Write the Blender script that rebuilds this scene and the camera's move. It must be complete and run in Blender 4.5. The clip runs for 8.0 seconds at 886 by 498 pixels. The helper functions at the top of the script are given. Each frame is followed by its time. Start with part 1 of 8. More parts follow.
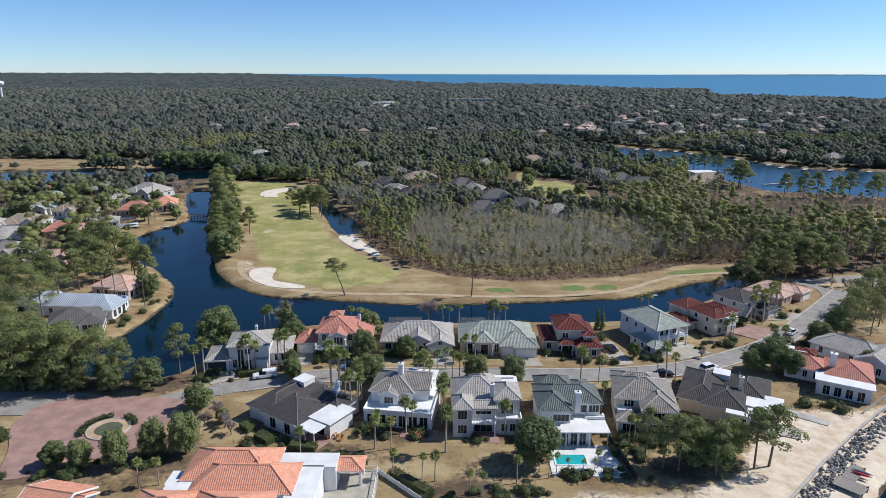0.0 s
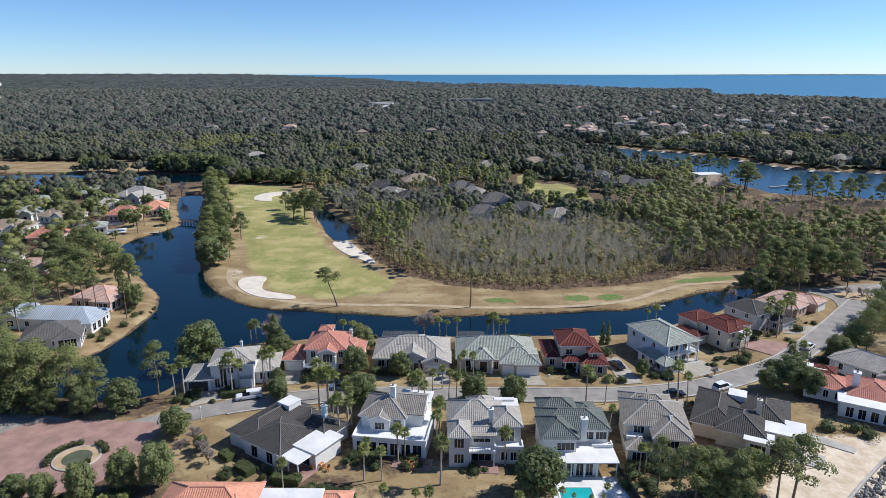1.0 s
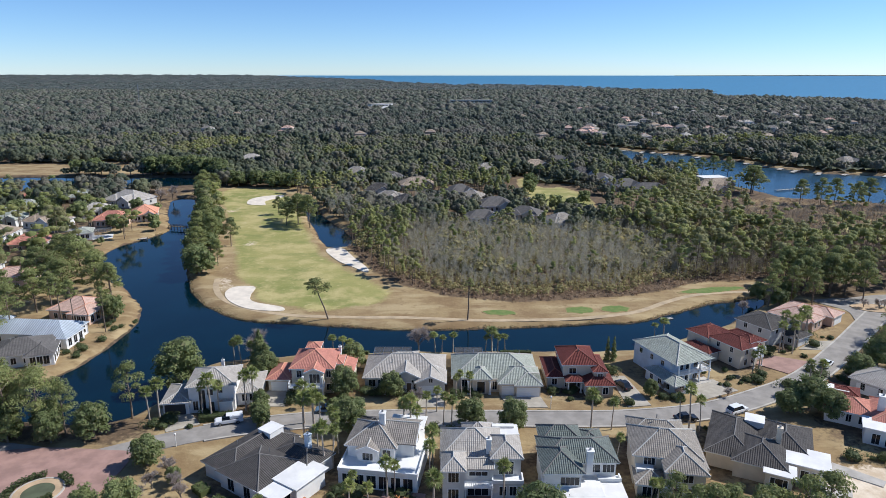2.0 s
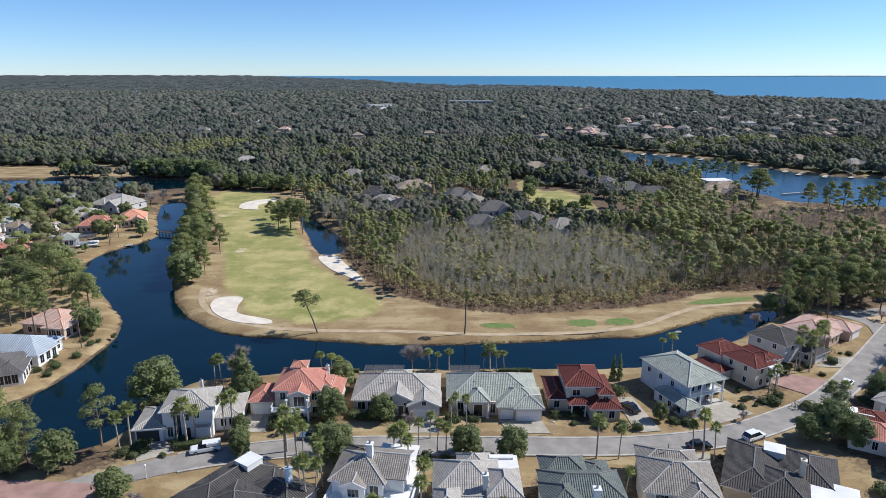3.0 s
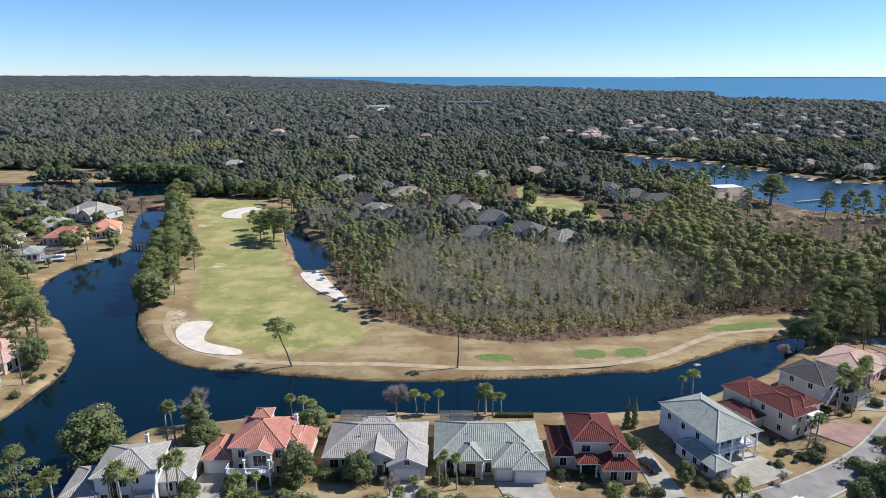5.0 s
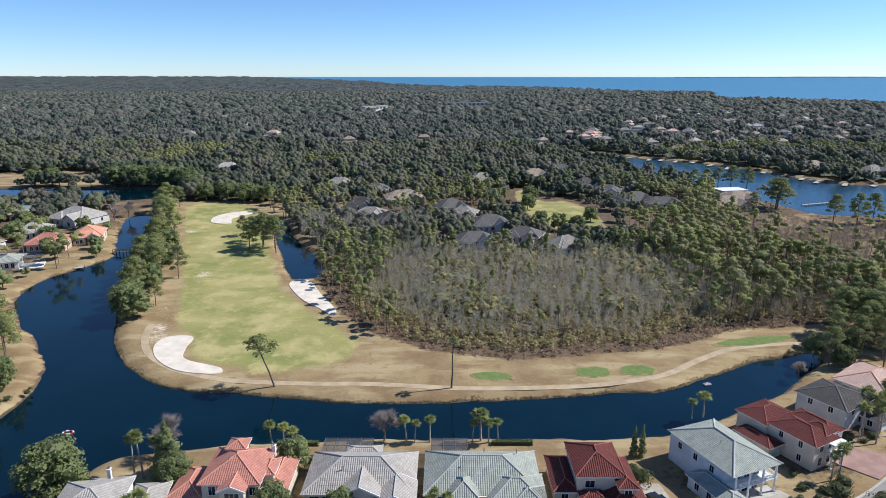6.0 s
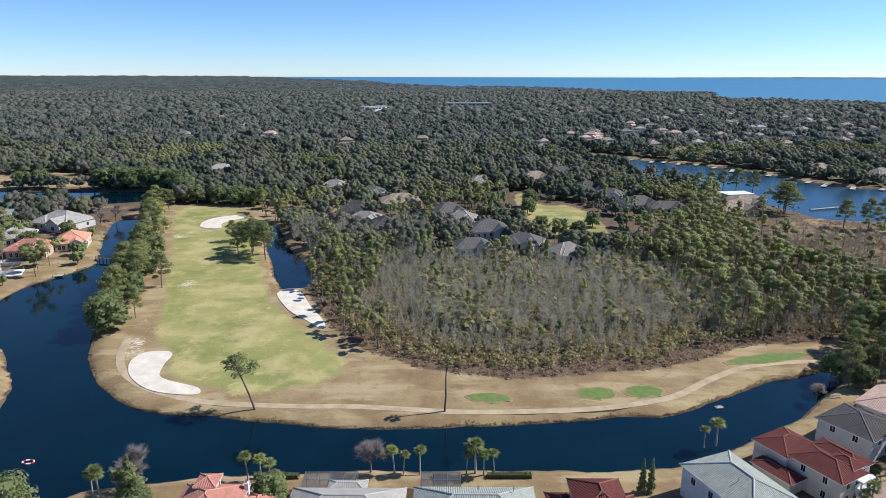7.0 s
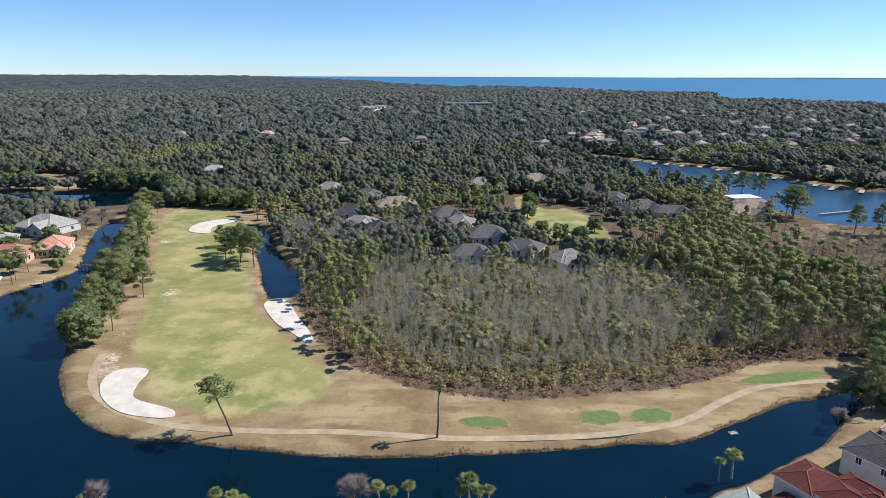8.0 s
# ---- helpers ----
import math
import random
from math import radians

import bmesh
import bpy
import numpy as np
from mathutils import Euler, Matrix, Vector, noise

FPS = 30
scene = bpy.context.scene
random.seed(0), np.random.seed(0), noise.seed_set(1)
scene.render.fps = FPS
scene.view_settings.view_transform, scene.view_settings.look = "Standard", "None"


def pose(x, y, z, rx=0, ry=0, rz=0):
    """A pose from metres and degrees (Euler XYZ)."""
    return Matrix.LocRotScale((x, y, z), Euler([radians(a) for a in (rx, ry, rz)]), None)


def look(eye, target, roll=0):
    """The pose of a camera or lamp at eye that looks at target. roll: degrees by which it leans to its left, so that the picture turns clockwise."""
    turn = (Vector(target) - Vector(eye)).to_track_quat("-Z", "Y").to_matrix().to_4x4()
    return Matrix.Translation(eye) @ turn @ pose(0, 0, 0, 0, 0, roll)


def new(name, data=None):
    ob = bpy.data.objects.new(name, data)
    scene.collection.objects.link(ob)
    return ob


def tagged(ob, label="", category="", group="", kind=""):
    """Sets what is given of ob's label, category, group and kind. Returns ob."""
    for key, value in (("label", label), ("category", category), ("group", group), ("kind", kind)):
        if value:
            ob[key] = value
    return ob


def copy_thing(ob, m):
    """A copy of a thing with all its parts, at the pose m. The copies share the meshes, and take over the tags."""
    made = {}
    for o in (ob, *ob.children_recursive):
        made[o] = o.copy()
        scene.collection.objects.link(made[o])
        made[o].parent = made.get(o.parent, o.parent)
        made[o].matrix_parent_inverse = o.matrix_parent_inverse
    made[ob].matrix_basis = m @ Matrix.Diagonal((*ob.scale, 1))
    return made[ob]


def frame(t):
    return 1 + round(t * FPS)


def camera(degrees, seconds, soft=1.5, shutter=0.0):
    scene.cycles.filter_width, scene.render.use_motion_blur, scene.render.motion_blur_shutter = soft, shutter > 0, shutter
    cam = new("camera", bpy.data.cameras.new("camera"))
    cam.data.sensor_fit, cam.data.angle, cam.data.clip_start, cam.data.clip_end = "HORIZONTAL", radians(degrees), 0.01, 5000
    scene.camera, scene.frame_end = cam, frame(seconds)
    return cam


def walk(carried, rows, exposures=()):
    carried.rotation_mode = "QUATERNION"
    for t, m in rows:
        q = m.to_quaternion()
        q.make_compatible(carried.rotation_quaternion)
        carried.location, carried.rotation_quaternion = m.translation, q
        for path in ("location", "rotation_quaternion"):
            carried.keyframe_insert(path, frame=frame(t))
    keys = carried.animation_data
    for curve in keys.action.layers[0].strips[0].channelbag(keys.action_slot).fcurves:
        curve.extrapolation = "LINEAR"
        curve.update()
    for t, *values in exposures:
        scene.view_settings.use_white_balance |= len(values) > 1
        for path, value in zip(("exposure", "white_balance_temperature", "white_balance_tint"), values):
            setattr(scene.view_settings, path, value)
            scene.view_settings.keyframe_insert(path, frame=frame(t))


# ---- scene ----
cam = camera(69.2, 8.0, soft=0.8)
PATH = [
    (0, (0.988, 0.054, 67.068), (0.978, 1.981, 66.533), 0.1),
    (0.5, (1.444, 4.788, 67.018), (1.433, 6.716, 66.485), 0.1),
    (1, (1.97, 9.575, 66.987), (1.958, 11.503, 66.453), 0.0),
    (1.5, (2.52, 14.385, 66.952), (2.507, 16.313, 66.419), -0.0),
    (3, (4.155, 28.96, 66.83), (4.142, 30.889, 66.3), 0.0),
    (3.5, (4.628, 33.805, 66.841), (4.614, 35.733, 66.311), 0.0),
    (4, (5.08, 38.726, 66.852), (5.067, 40.655, 66.323), 0.1),
    (4.5, (5.581, 43.739, 66.852), (5.569, 45.668, 66.324), 0.1),
    (6, (7.629, 58.74, 66.848), (7.619, 60.669, 66.321), 0.0),
    (6.5, (8.389, 63.762, 66.876), (8.377, 65.692, 66.349), 0.1),
    (7, (9.081, 68.874, 66.877), (9.07, 70.803, 66.35), 0.1),
    (7.5, (9.759, 73.951, 66.859), (9.747, 75.88, 66.33), 0.2),
    (8, (10.486, 78.963, 66.828), (10.474, 80.892, 66.3), 0.2),
]
walk(cam, [(t, look(eye, target, roll)) for t, eye, target, roll in PATH], [(0, 0.10), (1.5, 0.2), (3.5, 0.24), (5, 0.3), (8, 0.32)])

# ---- world, sun, exposure ----
SUN_EL, SUN_AZ = 44.0, 14.0          # height over the horizon; turn from +x towards +y
world = bpy.data.worlds.new("sky_world")
scene.world = world
world.use_nodes = True
wn, wl = world.node_tree.nodes, world.node_tree.links
wn.clear()
w_out, w_bg, w_sky = wn.new("ShaderNodeOutputWorld"), wn.new("ShaderNodeBackground"), wn.new("ShaderNodeTexSky")
w_sky.sky_type, w_sky.sun_disc = "NISHITA", False
w_sky.sun_elevation, w_sky.sun_rotation = radians(SUN_EL), radians(90 - SUN_AZ)
w_sky.air_density, w_sky.dust_density, w_sky.ozone_density = 0.75, 0.0, 6.5
w_bg.inputs["Strength"].default_value = 0.104
wl.new(w_sky.outputs[0], w_bg.inputs[0])
wl.new(w_bg.outputs[0], w_out.inputs[0])
sun = new("sun", bpy.data.lights.new("sun", "SUN"))
sun.data.energy, sun.data.angle, sun.data.color = 5.0, radians(0.53), (1.0, 0.90, 0.77)
ca, sa, ce, se = math.cos(radians(SUN_AZ)), math.sin(radians(SUN_AZ)), math.cos(radians(SUN_EL)), math.sin(radians(SUN_EL))
sun.matrix_world = look((ca * ce * 900, sa * ce * 900, se * 900), (0, 0, 0))
scene.view_settings.use_white_balance = True
scene.view_settings.white_balance_temperature, scene.view_settings.white_balance_tint = 5650, 9

# ---- materials ----
class Nodes:
    """Short hand for a node tree."""

    def __init__(self, name):
        self.mat = bpy.data.materials.new(name)
        self.mat.use_nodes = True
        self.t = self.mat.node_tree
        self.n, self.l = self.t.nodes, self.t.links
        self.n.clear()
        self.out = self.n.new("ShaderNodeOutputMaterial")
        self.bsdf = self.n.new("ShaderNodeBsdfPrincipled")
        self.l.new(self.bsdf.outputs[0], self.out.inputs[0])

    def put(self, socket, value):
        if isinstance(value, bpy.types.NodeSocket):
            self.l.new(value, socket)
        elif isinstance(value, tuple) and len(value) == 3:
            socket.default_value = (*value, 1.0)
        else:
            socket.default_value = value

    def place(self, kind="Object"):
        return self.n.new("ShaderNodeTexCoord").outputs[kind]

    def world_place(self):
        return self.n.new("ShaderNodeNewGeometry").outputs["Position"]

    def noise(self, vec, scale, detail=3.0, rough=0.55, colour=False):
        k = self.n.new("ShaderNodeTexNoise")
        self.put(k.inputs["Vector"], vec)
        k.inputs["Scale"].default_value, k.inputs["Detail"].default_value, k.inputs["Roughness"].default_value = scale, detail, rough
        return k.outputs["Color" if colour else "Fac"]

    def calc(self, op, a, b=0.5, c=0.5, clamp=False):
        k = self.n.new("ShaderNodeMath")
        k.operation, k.use_clamp = op, clamp
        for socket, value in zip(k.inputs, (a, b, c)):
            self.put(socket, value)
        return k.outputs[0]

    def step(self, v, lo, hi, a=0.0, b=1.0):
        k = self.n.new("ShaderNodeMapRange")
        k.interpolation_type = "SMOOTHSTEP"
        for name, value in (("Value", v), ("From Min", lo), ("From Max", hi), ("To Min", a), ("To Max", b)):
            self.put(k.inputs[name], value)
        return k.outputs[0]

    def mix(self, fac, a, b, blend="MIX"):
        k = self.n.new("ShaderNodeMix")
        k.data_type, k.blend_type = "RGBA", blend
        self.put(k.inputs[0], fac), self.put(k.inputs[6], a), self.put(k.inputs[7], b)
        return k.outputs[2]

    def attr(self, name):
        k = self.n.new("ShaderNodeAttribute")
        k.attribute_name = name
        return k.outputs["Fac"]

    def rand(self):
        return self.n.new("ShaderNodeObjectInfo").outputs["Random"]

    def bump(self, height, strength=0.3, distance=0.05):
        k = self.n.new("ShaderNodeBump")
        k.inputs["Strength"].default_value, k.inputs["Distance"].default_value = strength, distance
        self.put(k.inputs["Height"], height)
        self.put(self.bsdf.inputs["Normal"], k.outputs[0])

    def done(self, colour, rough=0.8, metal=0.0, spec=0.5):
        self.put(self.bsdf.inputs["Base Color"], colour)
        self.put(self.bsdf.inputs["Roughness"], rough)
        self.put(self.bsdf.inputs["Metallic"], metal)
        self.put(self.bsdf.inputs["Specular IOR Level"], spec)
        return self.mat


def scaled(c, k):
    return tuple(min(1.0, v * k) for v in c)


def plain(name, colour, rough=0.7, metal=0.0, vary=0.18, grain=3.0, bump=0.15, spec=0.5):
    """Paint, plaster, concrete: a colour with stains and a fine grain."""
    k = Nodes(name)
    p = k.place()
    big, fine = k.noise(p, 0.35, 4), k.noise(p, grain, 3)
    c = k.mix(k.step(big, 0.3, 0.7), scaled(colour, 1 - vary), scaled(colour, 1 + vary * 0.5))
    c = k.mix(k.calc("MULTIPLY", fine, 0.35), c, scaled(colour, 1 - vary * 1.5))
    k.bump(fine, bump, 0.01)
    return k.done(c, rough, metal, spec)


def tile_roof(name, colour, dark, period=0.35, course=0.40, joint=0.5, relief=0.10):
    """Barrel tiles: ribs down the slope, courses across it, tiles of uneven tone and lichen stains."""
    k = Nodes(name)
    uv = k.n.new("ShaderNodeUVMap").outputs[0]
    sep = k.n.new("ShaderNodeSeparateXYZ")
    k.put(sep.inputs[0], uv)
    u, v = sep.outputs[0], sep.outputs[1]
    fu, fv = k.calc("FRACT", k.calc("DIVIDE", u, period)), k.calc("FRACT", k.calc("DIVIDE", v, course))
    rib = k.calc("SINE", k.calc("MULTIPLY", fu, math.pi))
    cell = k.n.new("ShaderNodeTexWhiteNoise")
    cell.noise_dimensions = "2D"
    comb = k.n.new("ShaderNodeCombineXYZ")
    k.put(comb.inputs[0], k.calc("FLOOR", k.calc("DIVIDE", u, period)))
    k.put(comb.inputs[1], k.calc("FLOOR", k.calc("DIVIDE", v, course)))
    k.put(cell.inputs["Vector"], comb.outputs[0])
    p = k.world_place()
    stain = k.noise(p, 0.5, 4)
    c = k.mix(cell.outputs[0], scaled(colour, 0.9), scaled(colour, 1.14))
    c = k.mix(k.step(stain, 0.42, 0.75, 0.0, 0.4), c, dark)
    gap = k.step(rib, 0.1, 0.7, joint, 0.0)
    c = k.mix(gap, c, scaled(dark, 0.55))
    c = k.mix(k.step(fv, 0.0, 0.14, joint * 0.6, 0.0), c, scaled(dark, 0.5))
    h = k.calc("ADD", rib, k.calc("MULTIPLY", fv, -0.5))
    k.bump(h, 1.0, relief)
    return k.done(c, 0.85, 0.0, 0.2)


def foliage(name, a, b, dry, through_light=0.25, sere=None, leafy=0.6, ruffle=0.0):
    """Leaves: two greens by tree and by leaf, with some dry ones."""
    k = Nodes(name)
    isl = k.n.new("ShaderNodeNewGeometry").outputs["Random Per Island"]
    tone = k.attr("tone")
    each = k.calc("FRACT", k.calc("ADD", tone, k.calc("MULTIPLY", k.rand(), 0.999)))
    c = k.mix(each, a, b)
    if sere:            # dark evergreens, paler ones, and trees that stand grey-brown in winter, in drifts
        drift = k.noise(k.world_place(), 0.011, 3)
        lot = k.calc("ADD", each, k.calc("MULTIPLY", k.calc("SUBTRACT", drift, 0.5), 2.6))
        c = k.mix(k.step(lot, 0.30, 0.42), b, a)
        c = k.mix(k.step(lot, 0.60, 0.72, 0.0, 0.85), c, sere)
    c = k.mix(k.calc("MULTIPLY", isl, leafy), c, scaled(b, 0.6))
    c = k.mix(k.step(isl, 0.86, 0.95, 0.0, leafy), c, dry)
    if ruffle:          # clumps of leaves on the mass of a crown, shade painted into the hollows between
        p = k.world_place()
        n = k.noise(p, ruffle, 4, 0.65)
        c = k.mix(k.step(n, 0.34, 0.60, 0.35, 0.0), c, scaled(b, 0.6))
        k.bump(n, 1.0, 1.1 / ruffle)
    tr = k.n.new("ShaderNodeBsdfTranslucent")
    k.put(tr.inputs[0], k.mix(0.4, c, scaled(a, 1.3)))
    m = k.n.new("ShaderNodeMixShader")
    m.inputs[0].default_value = through_light
    k.done(c, 0.65, 0.0, 0.3)
    k.l.new(k.bsdf.outputs[0], m.inputs[1]), k.l.new(tr.outputs[0], m.inputs[2])
    k.l.new(m.outputs[0], k.out.inputs[0])
    return k.mat


def bark(name, a, b):
    k = Nodes(name)
    p = k.place()
    n = k.noise(p, 2.5, 4)
    k.bump(k.noise(p, 9.0, 3), 0.5, 0.03)
    return k.done(k.mix(k.step(n, 0.3, 0.7), a, b), 0.9)


def ground_material():
    k = Nodes("dry_ground")
    p = k.world_place()
    n1, n2, n3 = k.noise(p, 0.022, 5), k.noise(p, 0.085, 6, 0.62), k.noise(p, 1.1, 4)
    n4 = k.noise(p, 0.33, 5, 0.65)
    sq = k.n.new("ShaderNodeMapping")
    sq.inputs["Scale"].default_value = (0.35, 1.0, 1.0)
    k.put(sq.inputs["Vector"], p)
    streak = k.noise(sq.outputs[0], 0.16, 5, 0.6)
    jitter = k.calc("ADD", k.calc("MULTIPLY", k.calc("SUBTRACT", n2, 0.5), 0.9), k.calc("MULTIPLY", k.calc("SUBTRACT", n3, 0.5), 0.5))
    tan = k.mix(k.step(n2, 0.38, 0.62), (0.305, 0.224, 0.113), (0.225, 0.152, 0.076))
    tan = k.mix(k.step(streak, 0.46, 0.64, 0.0, 0.85), tan, (0.40, 0.312, 0.17))
    tan = k.mix(k.step(n4, 0.54, 0.70, 0.0, 0.6), tan, (0.19, 0.128, 0.064))
    tan = k.mix(k.step(n3, 0.55, 0.8, 0.0, 0.35), tan, (0.41, 0.322, 0.19))
    green = k.mix(k.step(n1, 0.36, 0.62), (0.235, 0.240, 0.074), (0.335, 0.302, 0.112))
    green = k.mix(k.step(streak, 0.42, 0.66, 0.0, 0.65), green, (0.185, 0.203, 0.062))
    green = k.mix(k.step(n2, 0.44, 0.64, 0.0, 0.9), green, (0.43, 0.365, 0.16))
    green = k.mix(k.step(n4, 0.56, 0.72, 0.0, 0.6), green, (0.50, 0.43, 0.21))
    mulch = k.mix(k.step(n4, 0.35, 0.65), (0.095, 0.066, 0.042), (0.17, 0.118, 0.072))
    mulch = k.mix(k.step(n3, 0.5, 0.75, 0.0, 0.6), mulch, (0.065, 0.056, 0.032))
    sand = k.mix(k.step(n4, 0.35, 0.7), (0.70, 0.60, 0.46), (0.52, 0.41, 0.28))
    bed = k.mix(k.step(n4, 0.4, 0.6), (0.075, 0.055, 0.035), (0.14, 0.095, 0.06))
    c = k.mix(k.step(k.calc("ADD", k.attr("turf"), k.calc("MULTIPLY", jitter, 0.8)), 0.34, 0.66), tan, green)
    c = k.mix(k.step(k.calc("ADD", k.attr("sandy"), jitter), 0.42, 0.60), c, sand)
    c = k.mix(k.step(k.calc("ADD", k.attr("wooded"), jitter), 0.40, 0.62), c, mulch)
    c = k.mix(k.step(k.calc("ADD", k.attr("wet"), k.calc("MULTIPLY", jitter, 0.9)), 0.4, 0.65), c, bed)
    k.bump(k.calc("ADD", n3, k.calc("MULTIPLY", n4, 2.0)), 0.6, 0.14)
    return k.done(c, 0.95, 0.0, 0.2)


def water_material(name, colour, rough, wave):
    k = Nodes(name)
    p = k.world_place()
    a, b = k.noise(p, 0.9, 3), k.noise(p, 0.05, 3)
    k.bump(k.calc("ADD", a, k.calc("MULTIPLY", b, 2.0)), wave, 0.06)
    c = k.mix(k.step(b, 0.35, 0.7), colour, scaled(colour, 1.35))
    k.bsdf.inputs["IOR"].default_value = 1.33
    return k.done(c, rough, 0.0, 0.5)


M_GROUND = ground_material()
M_LAKE = water_material("lake_water", (0.0012, 0.010, 0.017), 0.08, 0.2)
M_SEA = water_material("open_water", (0.042, 0.148, 0.235), 0.35, 1.0)
M_RIVER = water_material("river_water", (0.016, 0.045, 0.075), 0.25, 0.8)
M_WHITE = plain("white_plaster", (0.77, 0.76, 0.73), vary=0.12)
M_CREAM = plain("cream_plaster", (0.68, 0.60, 0.475), vary=0.14)
M_TAN = plain("tan_plaster", (0.50, 0.41, 0.31))
M_PINK = plain("pink_plaster", (0.62, 0.44, 0.34))
# pale blue; on the white porch house it is sky-lit shade painted into the walls
M_BLUE = plain("pale_blue_shade_plaster", (0.58, 0.65, 0.72))
M_GREYWALL = plain("grey_plaster", (0.59, 0.575, 0.545), vary=0.14)
M_TRIM = plain("white_paint", (0.80, 0.80, 0.78), 0.5, vary=0.08)
M_CONCRETE = plain("pale_concrete", (0.46, 0.43, 0.38), 0.9, vary=0.25, grain=1.2)
M_PALECONC = plain("pale_terrace_concrete", (0.72, 0.71, 0.68), 0.85, vary=0.18, grain=1.6)
M_ASPHALT = plain("worn_asphalt", (0.30, 0.277, 0.248), 0.92, vary=0.22, grain=1.5)
M_DRIVE = plain("drive_concrete", (0.42, 0.38, 0.31), 0.92, vary=0.25, grain=1.5)
M_PAVER = plain("pink_pavers", (0.36, 0.225, 0.185), 0.9, vary=0.25, grain=2.5)
M_PATH = plain("cart_path", (0.46, 0.355, 0.22), 0.92, vary=0.22, grain=1.5)
M_SAND = plain("bunker_sand", (0.72, 0.64, 0.52), 0.95, vary=0.16, grain=1.0)


def tee_material():
    """Mown green turf that thins into dry grass at its rim."""
    k = Nodes("mown_grass")
    p = k.world_place()
    n, f = k.noise(p, 0.6, 5), k.noise(p, 3.0, 4)
    c = k.mix(k.step(n, 0.35, 0.65), (0.12, 0.18, 0.05), (0.17, 0.205, 0.065))
    worn = k.calc("ADD", k.attr("rim"), k.calc("MULTIPLY", k.calc("SUBTRACT", n, 0.5), 1.1))
    c = k.mix(k.step(worn, 0.5, 1.0), c, (0.30, 0.225, 0.11))
    k.bump(f, 0.4, 0.03)
    return k.done(c, 0.95, 0.0, 0.2)


M_TEE = tee_material()
M_MEMBRANE = plain("white_roof_membrane", (0.75, 0.74, 0.71), 0.7, vary=0.14)
M_GLASS = plain("dark_window_glass", (0.015, 0.02, 0.028), 0.06, vary=0.1, bump=0.0)
M_DOOR = plain("dark_door", (0.10, 0.07, 0.05), 0.5)
M_METAL = plain("dull_metal", (0.35, 0.36, 0.37), 0.4, 0.8)
# near-black: the pool fence's own colour, and painted shade inside the carport
M_SHADE = plain("dark_fence_and_shade", (0.05, 0.05, 0.05), 0.8)
R_GREY = tile_roof("grey_tiles", (0.42, 0.385, 0.34), (0.23, 0.21, 0.185), joint=0.3, relief=0.07)
R_GREEN = tile_roof("grey_green_tiles", (0.355, 0.375, 0.32), (0.18, 0.19, 0.165), joint=0.3, relief=0.07)
R_SAGE = tile_roof("dark_sage_tiles", (0.165, 0.187, 0.17), (0.065, 0.075, 0.066), joint=0.45)
R_DARK = tile_roof("charcoal_tiles", (0.092, 0.085, 0.08), (0.042, 0.038, 0.036), joint=0.4)
R_BROWN = tile_roof("brown_grey_tiles", (0.30, 0.27, 0.232), (0.14, 0.122, 0.105), joint=0.4, relief=0.07)
R_RED = tile_roof("red_clay_tiles", (0.15, 0.044, 0.036), (0.075, 0.025, 0.021), joint=0.45)
R_ORANGE = tile_roof("orange_clay_tiles", (0.66, 0.315, 0.205), (0.48, 0.215, 0.135), joint=0.22, relief=0.055)
R_SALMON = tile_roof("salmon_clay_tiles", (0.47, 0.208, 0.155), (0.34, 0.148, 0.11), joint=0.22, relief=0.06)
R_PINK = tile_roof("pale_pink_tiles", (0.62, 0.43, 0.35), (0.42, 0.28, 0.22), joint=0.4)
R_SLATE = tile_roof("slate_shingles", (0.13, 0.122, 0.115), (0.07, 0.066, 0.062), 0.6, 0.3, joint=0.2, relief=0.03)
R_TAN = tile_roof("tan_shingles", (0.36, 0.29, 0.22), (0.2, 0.15, 0.11), 0.6, 0.3)
R_BLUE = tile_roof("blue_grey_metal", (0.44, 0.49, 0.54), (0.36, 0.40, 0.44), 0.6, 40.0, joint=0.5)
L_PINE = foliage("pine_needles", (0.31, 0.335, 0.115), (0.175, 0.205, 0.075), (0.32, 0.26, 0.14), 0.32)
L_OAK = foliage("oak_leaves", (0.255, 0.290, 0.110), (0.145, 0.180, 0.070), (0.34, 0.30, 0.17), 0.36, None, 0.5)
L_PALM = foliage("palm_fronds", (0.33, 0.36, 0.105), (0.155, 0.19, 0.06), (0.48, 0.40, 0.25), 0.35)
L_SHRUB = foliage("shrub_leaves", (0.140, 0.170, 0.065), (0.080, 0.105, 0.043), (0.20, 0.15, 0.09), 0.4)
L_SCRUB = foliage("swamp_scrub", (0.39, 0.335, 0.16), (0.28, 0.27, 0.11), (0.38, 0.25, 0.15), 0.42, None, 0.45)
L_TWIG = foliage("bare_twigs", (0.47, 0.445, 0.355), (0.37, 0.355, 0.275), (0.44, 0.40, 0.33), 0.4)
L_BRUSH = foliage("winter_brush", (0.30, 0.255, 0.20), (0.215, 0.185, 0.145), (0.33, 0.27, 0.20), 0.35)
L_PALE = foliage("pale_winter_twigs", (0.48, 0.415, 0.375), (0.37, 0.32, 0.285), (0.44, 0.38, 0.34), 0.4)
L_DEAD = foliage("dead_bracken", (0.36, 0.25, 0.16), (0.25, 0.17, 0.105), (0.44, 0.34, 0.22), 0.3)
L_REED = foliage("reeds", (0.45, 0.36, 0.19), (0.28, 0.22, 0.115), (0.52, 0.44, 0.26), 0.35)
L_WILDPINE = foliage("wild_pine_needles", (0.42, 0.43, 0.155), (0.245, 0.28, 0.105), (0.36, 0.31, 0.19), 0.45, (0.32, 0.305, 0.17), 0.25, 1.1)
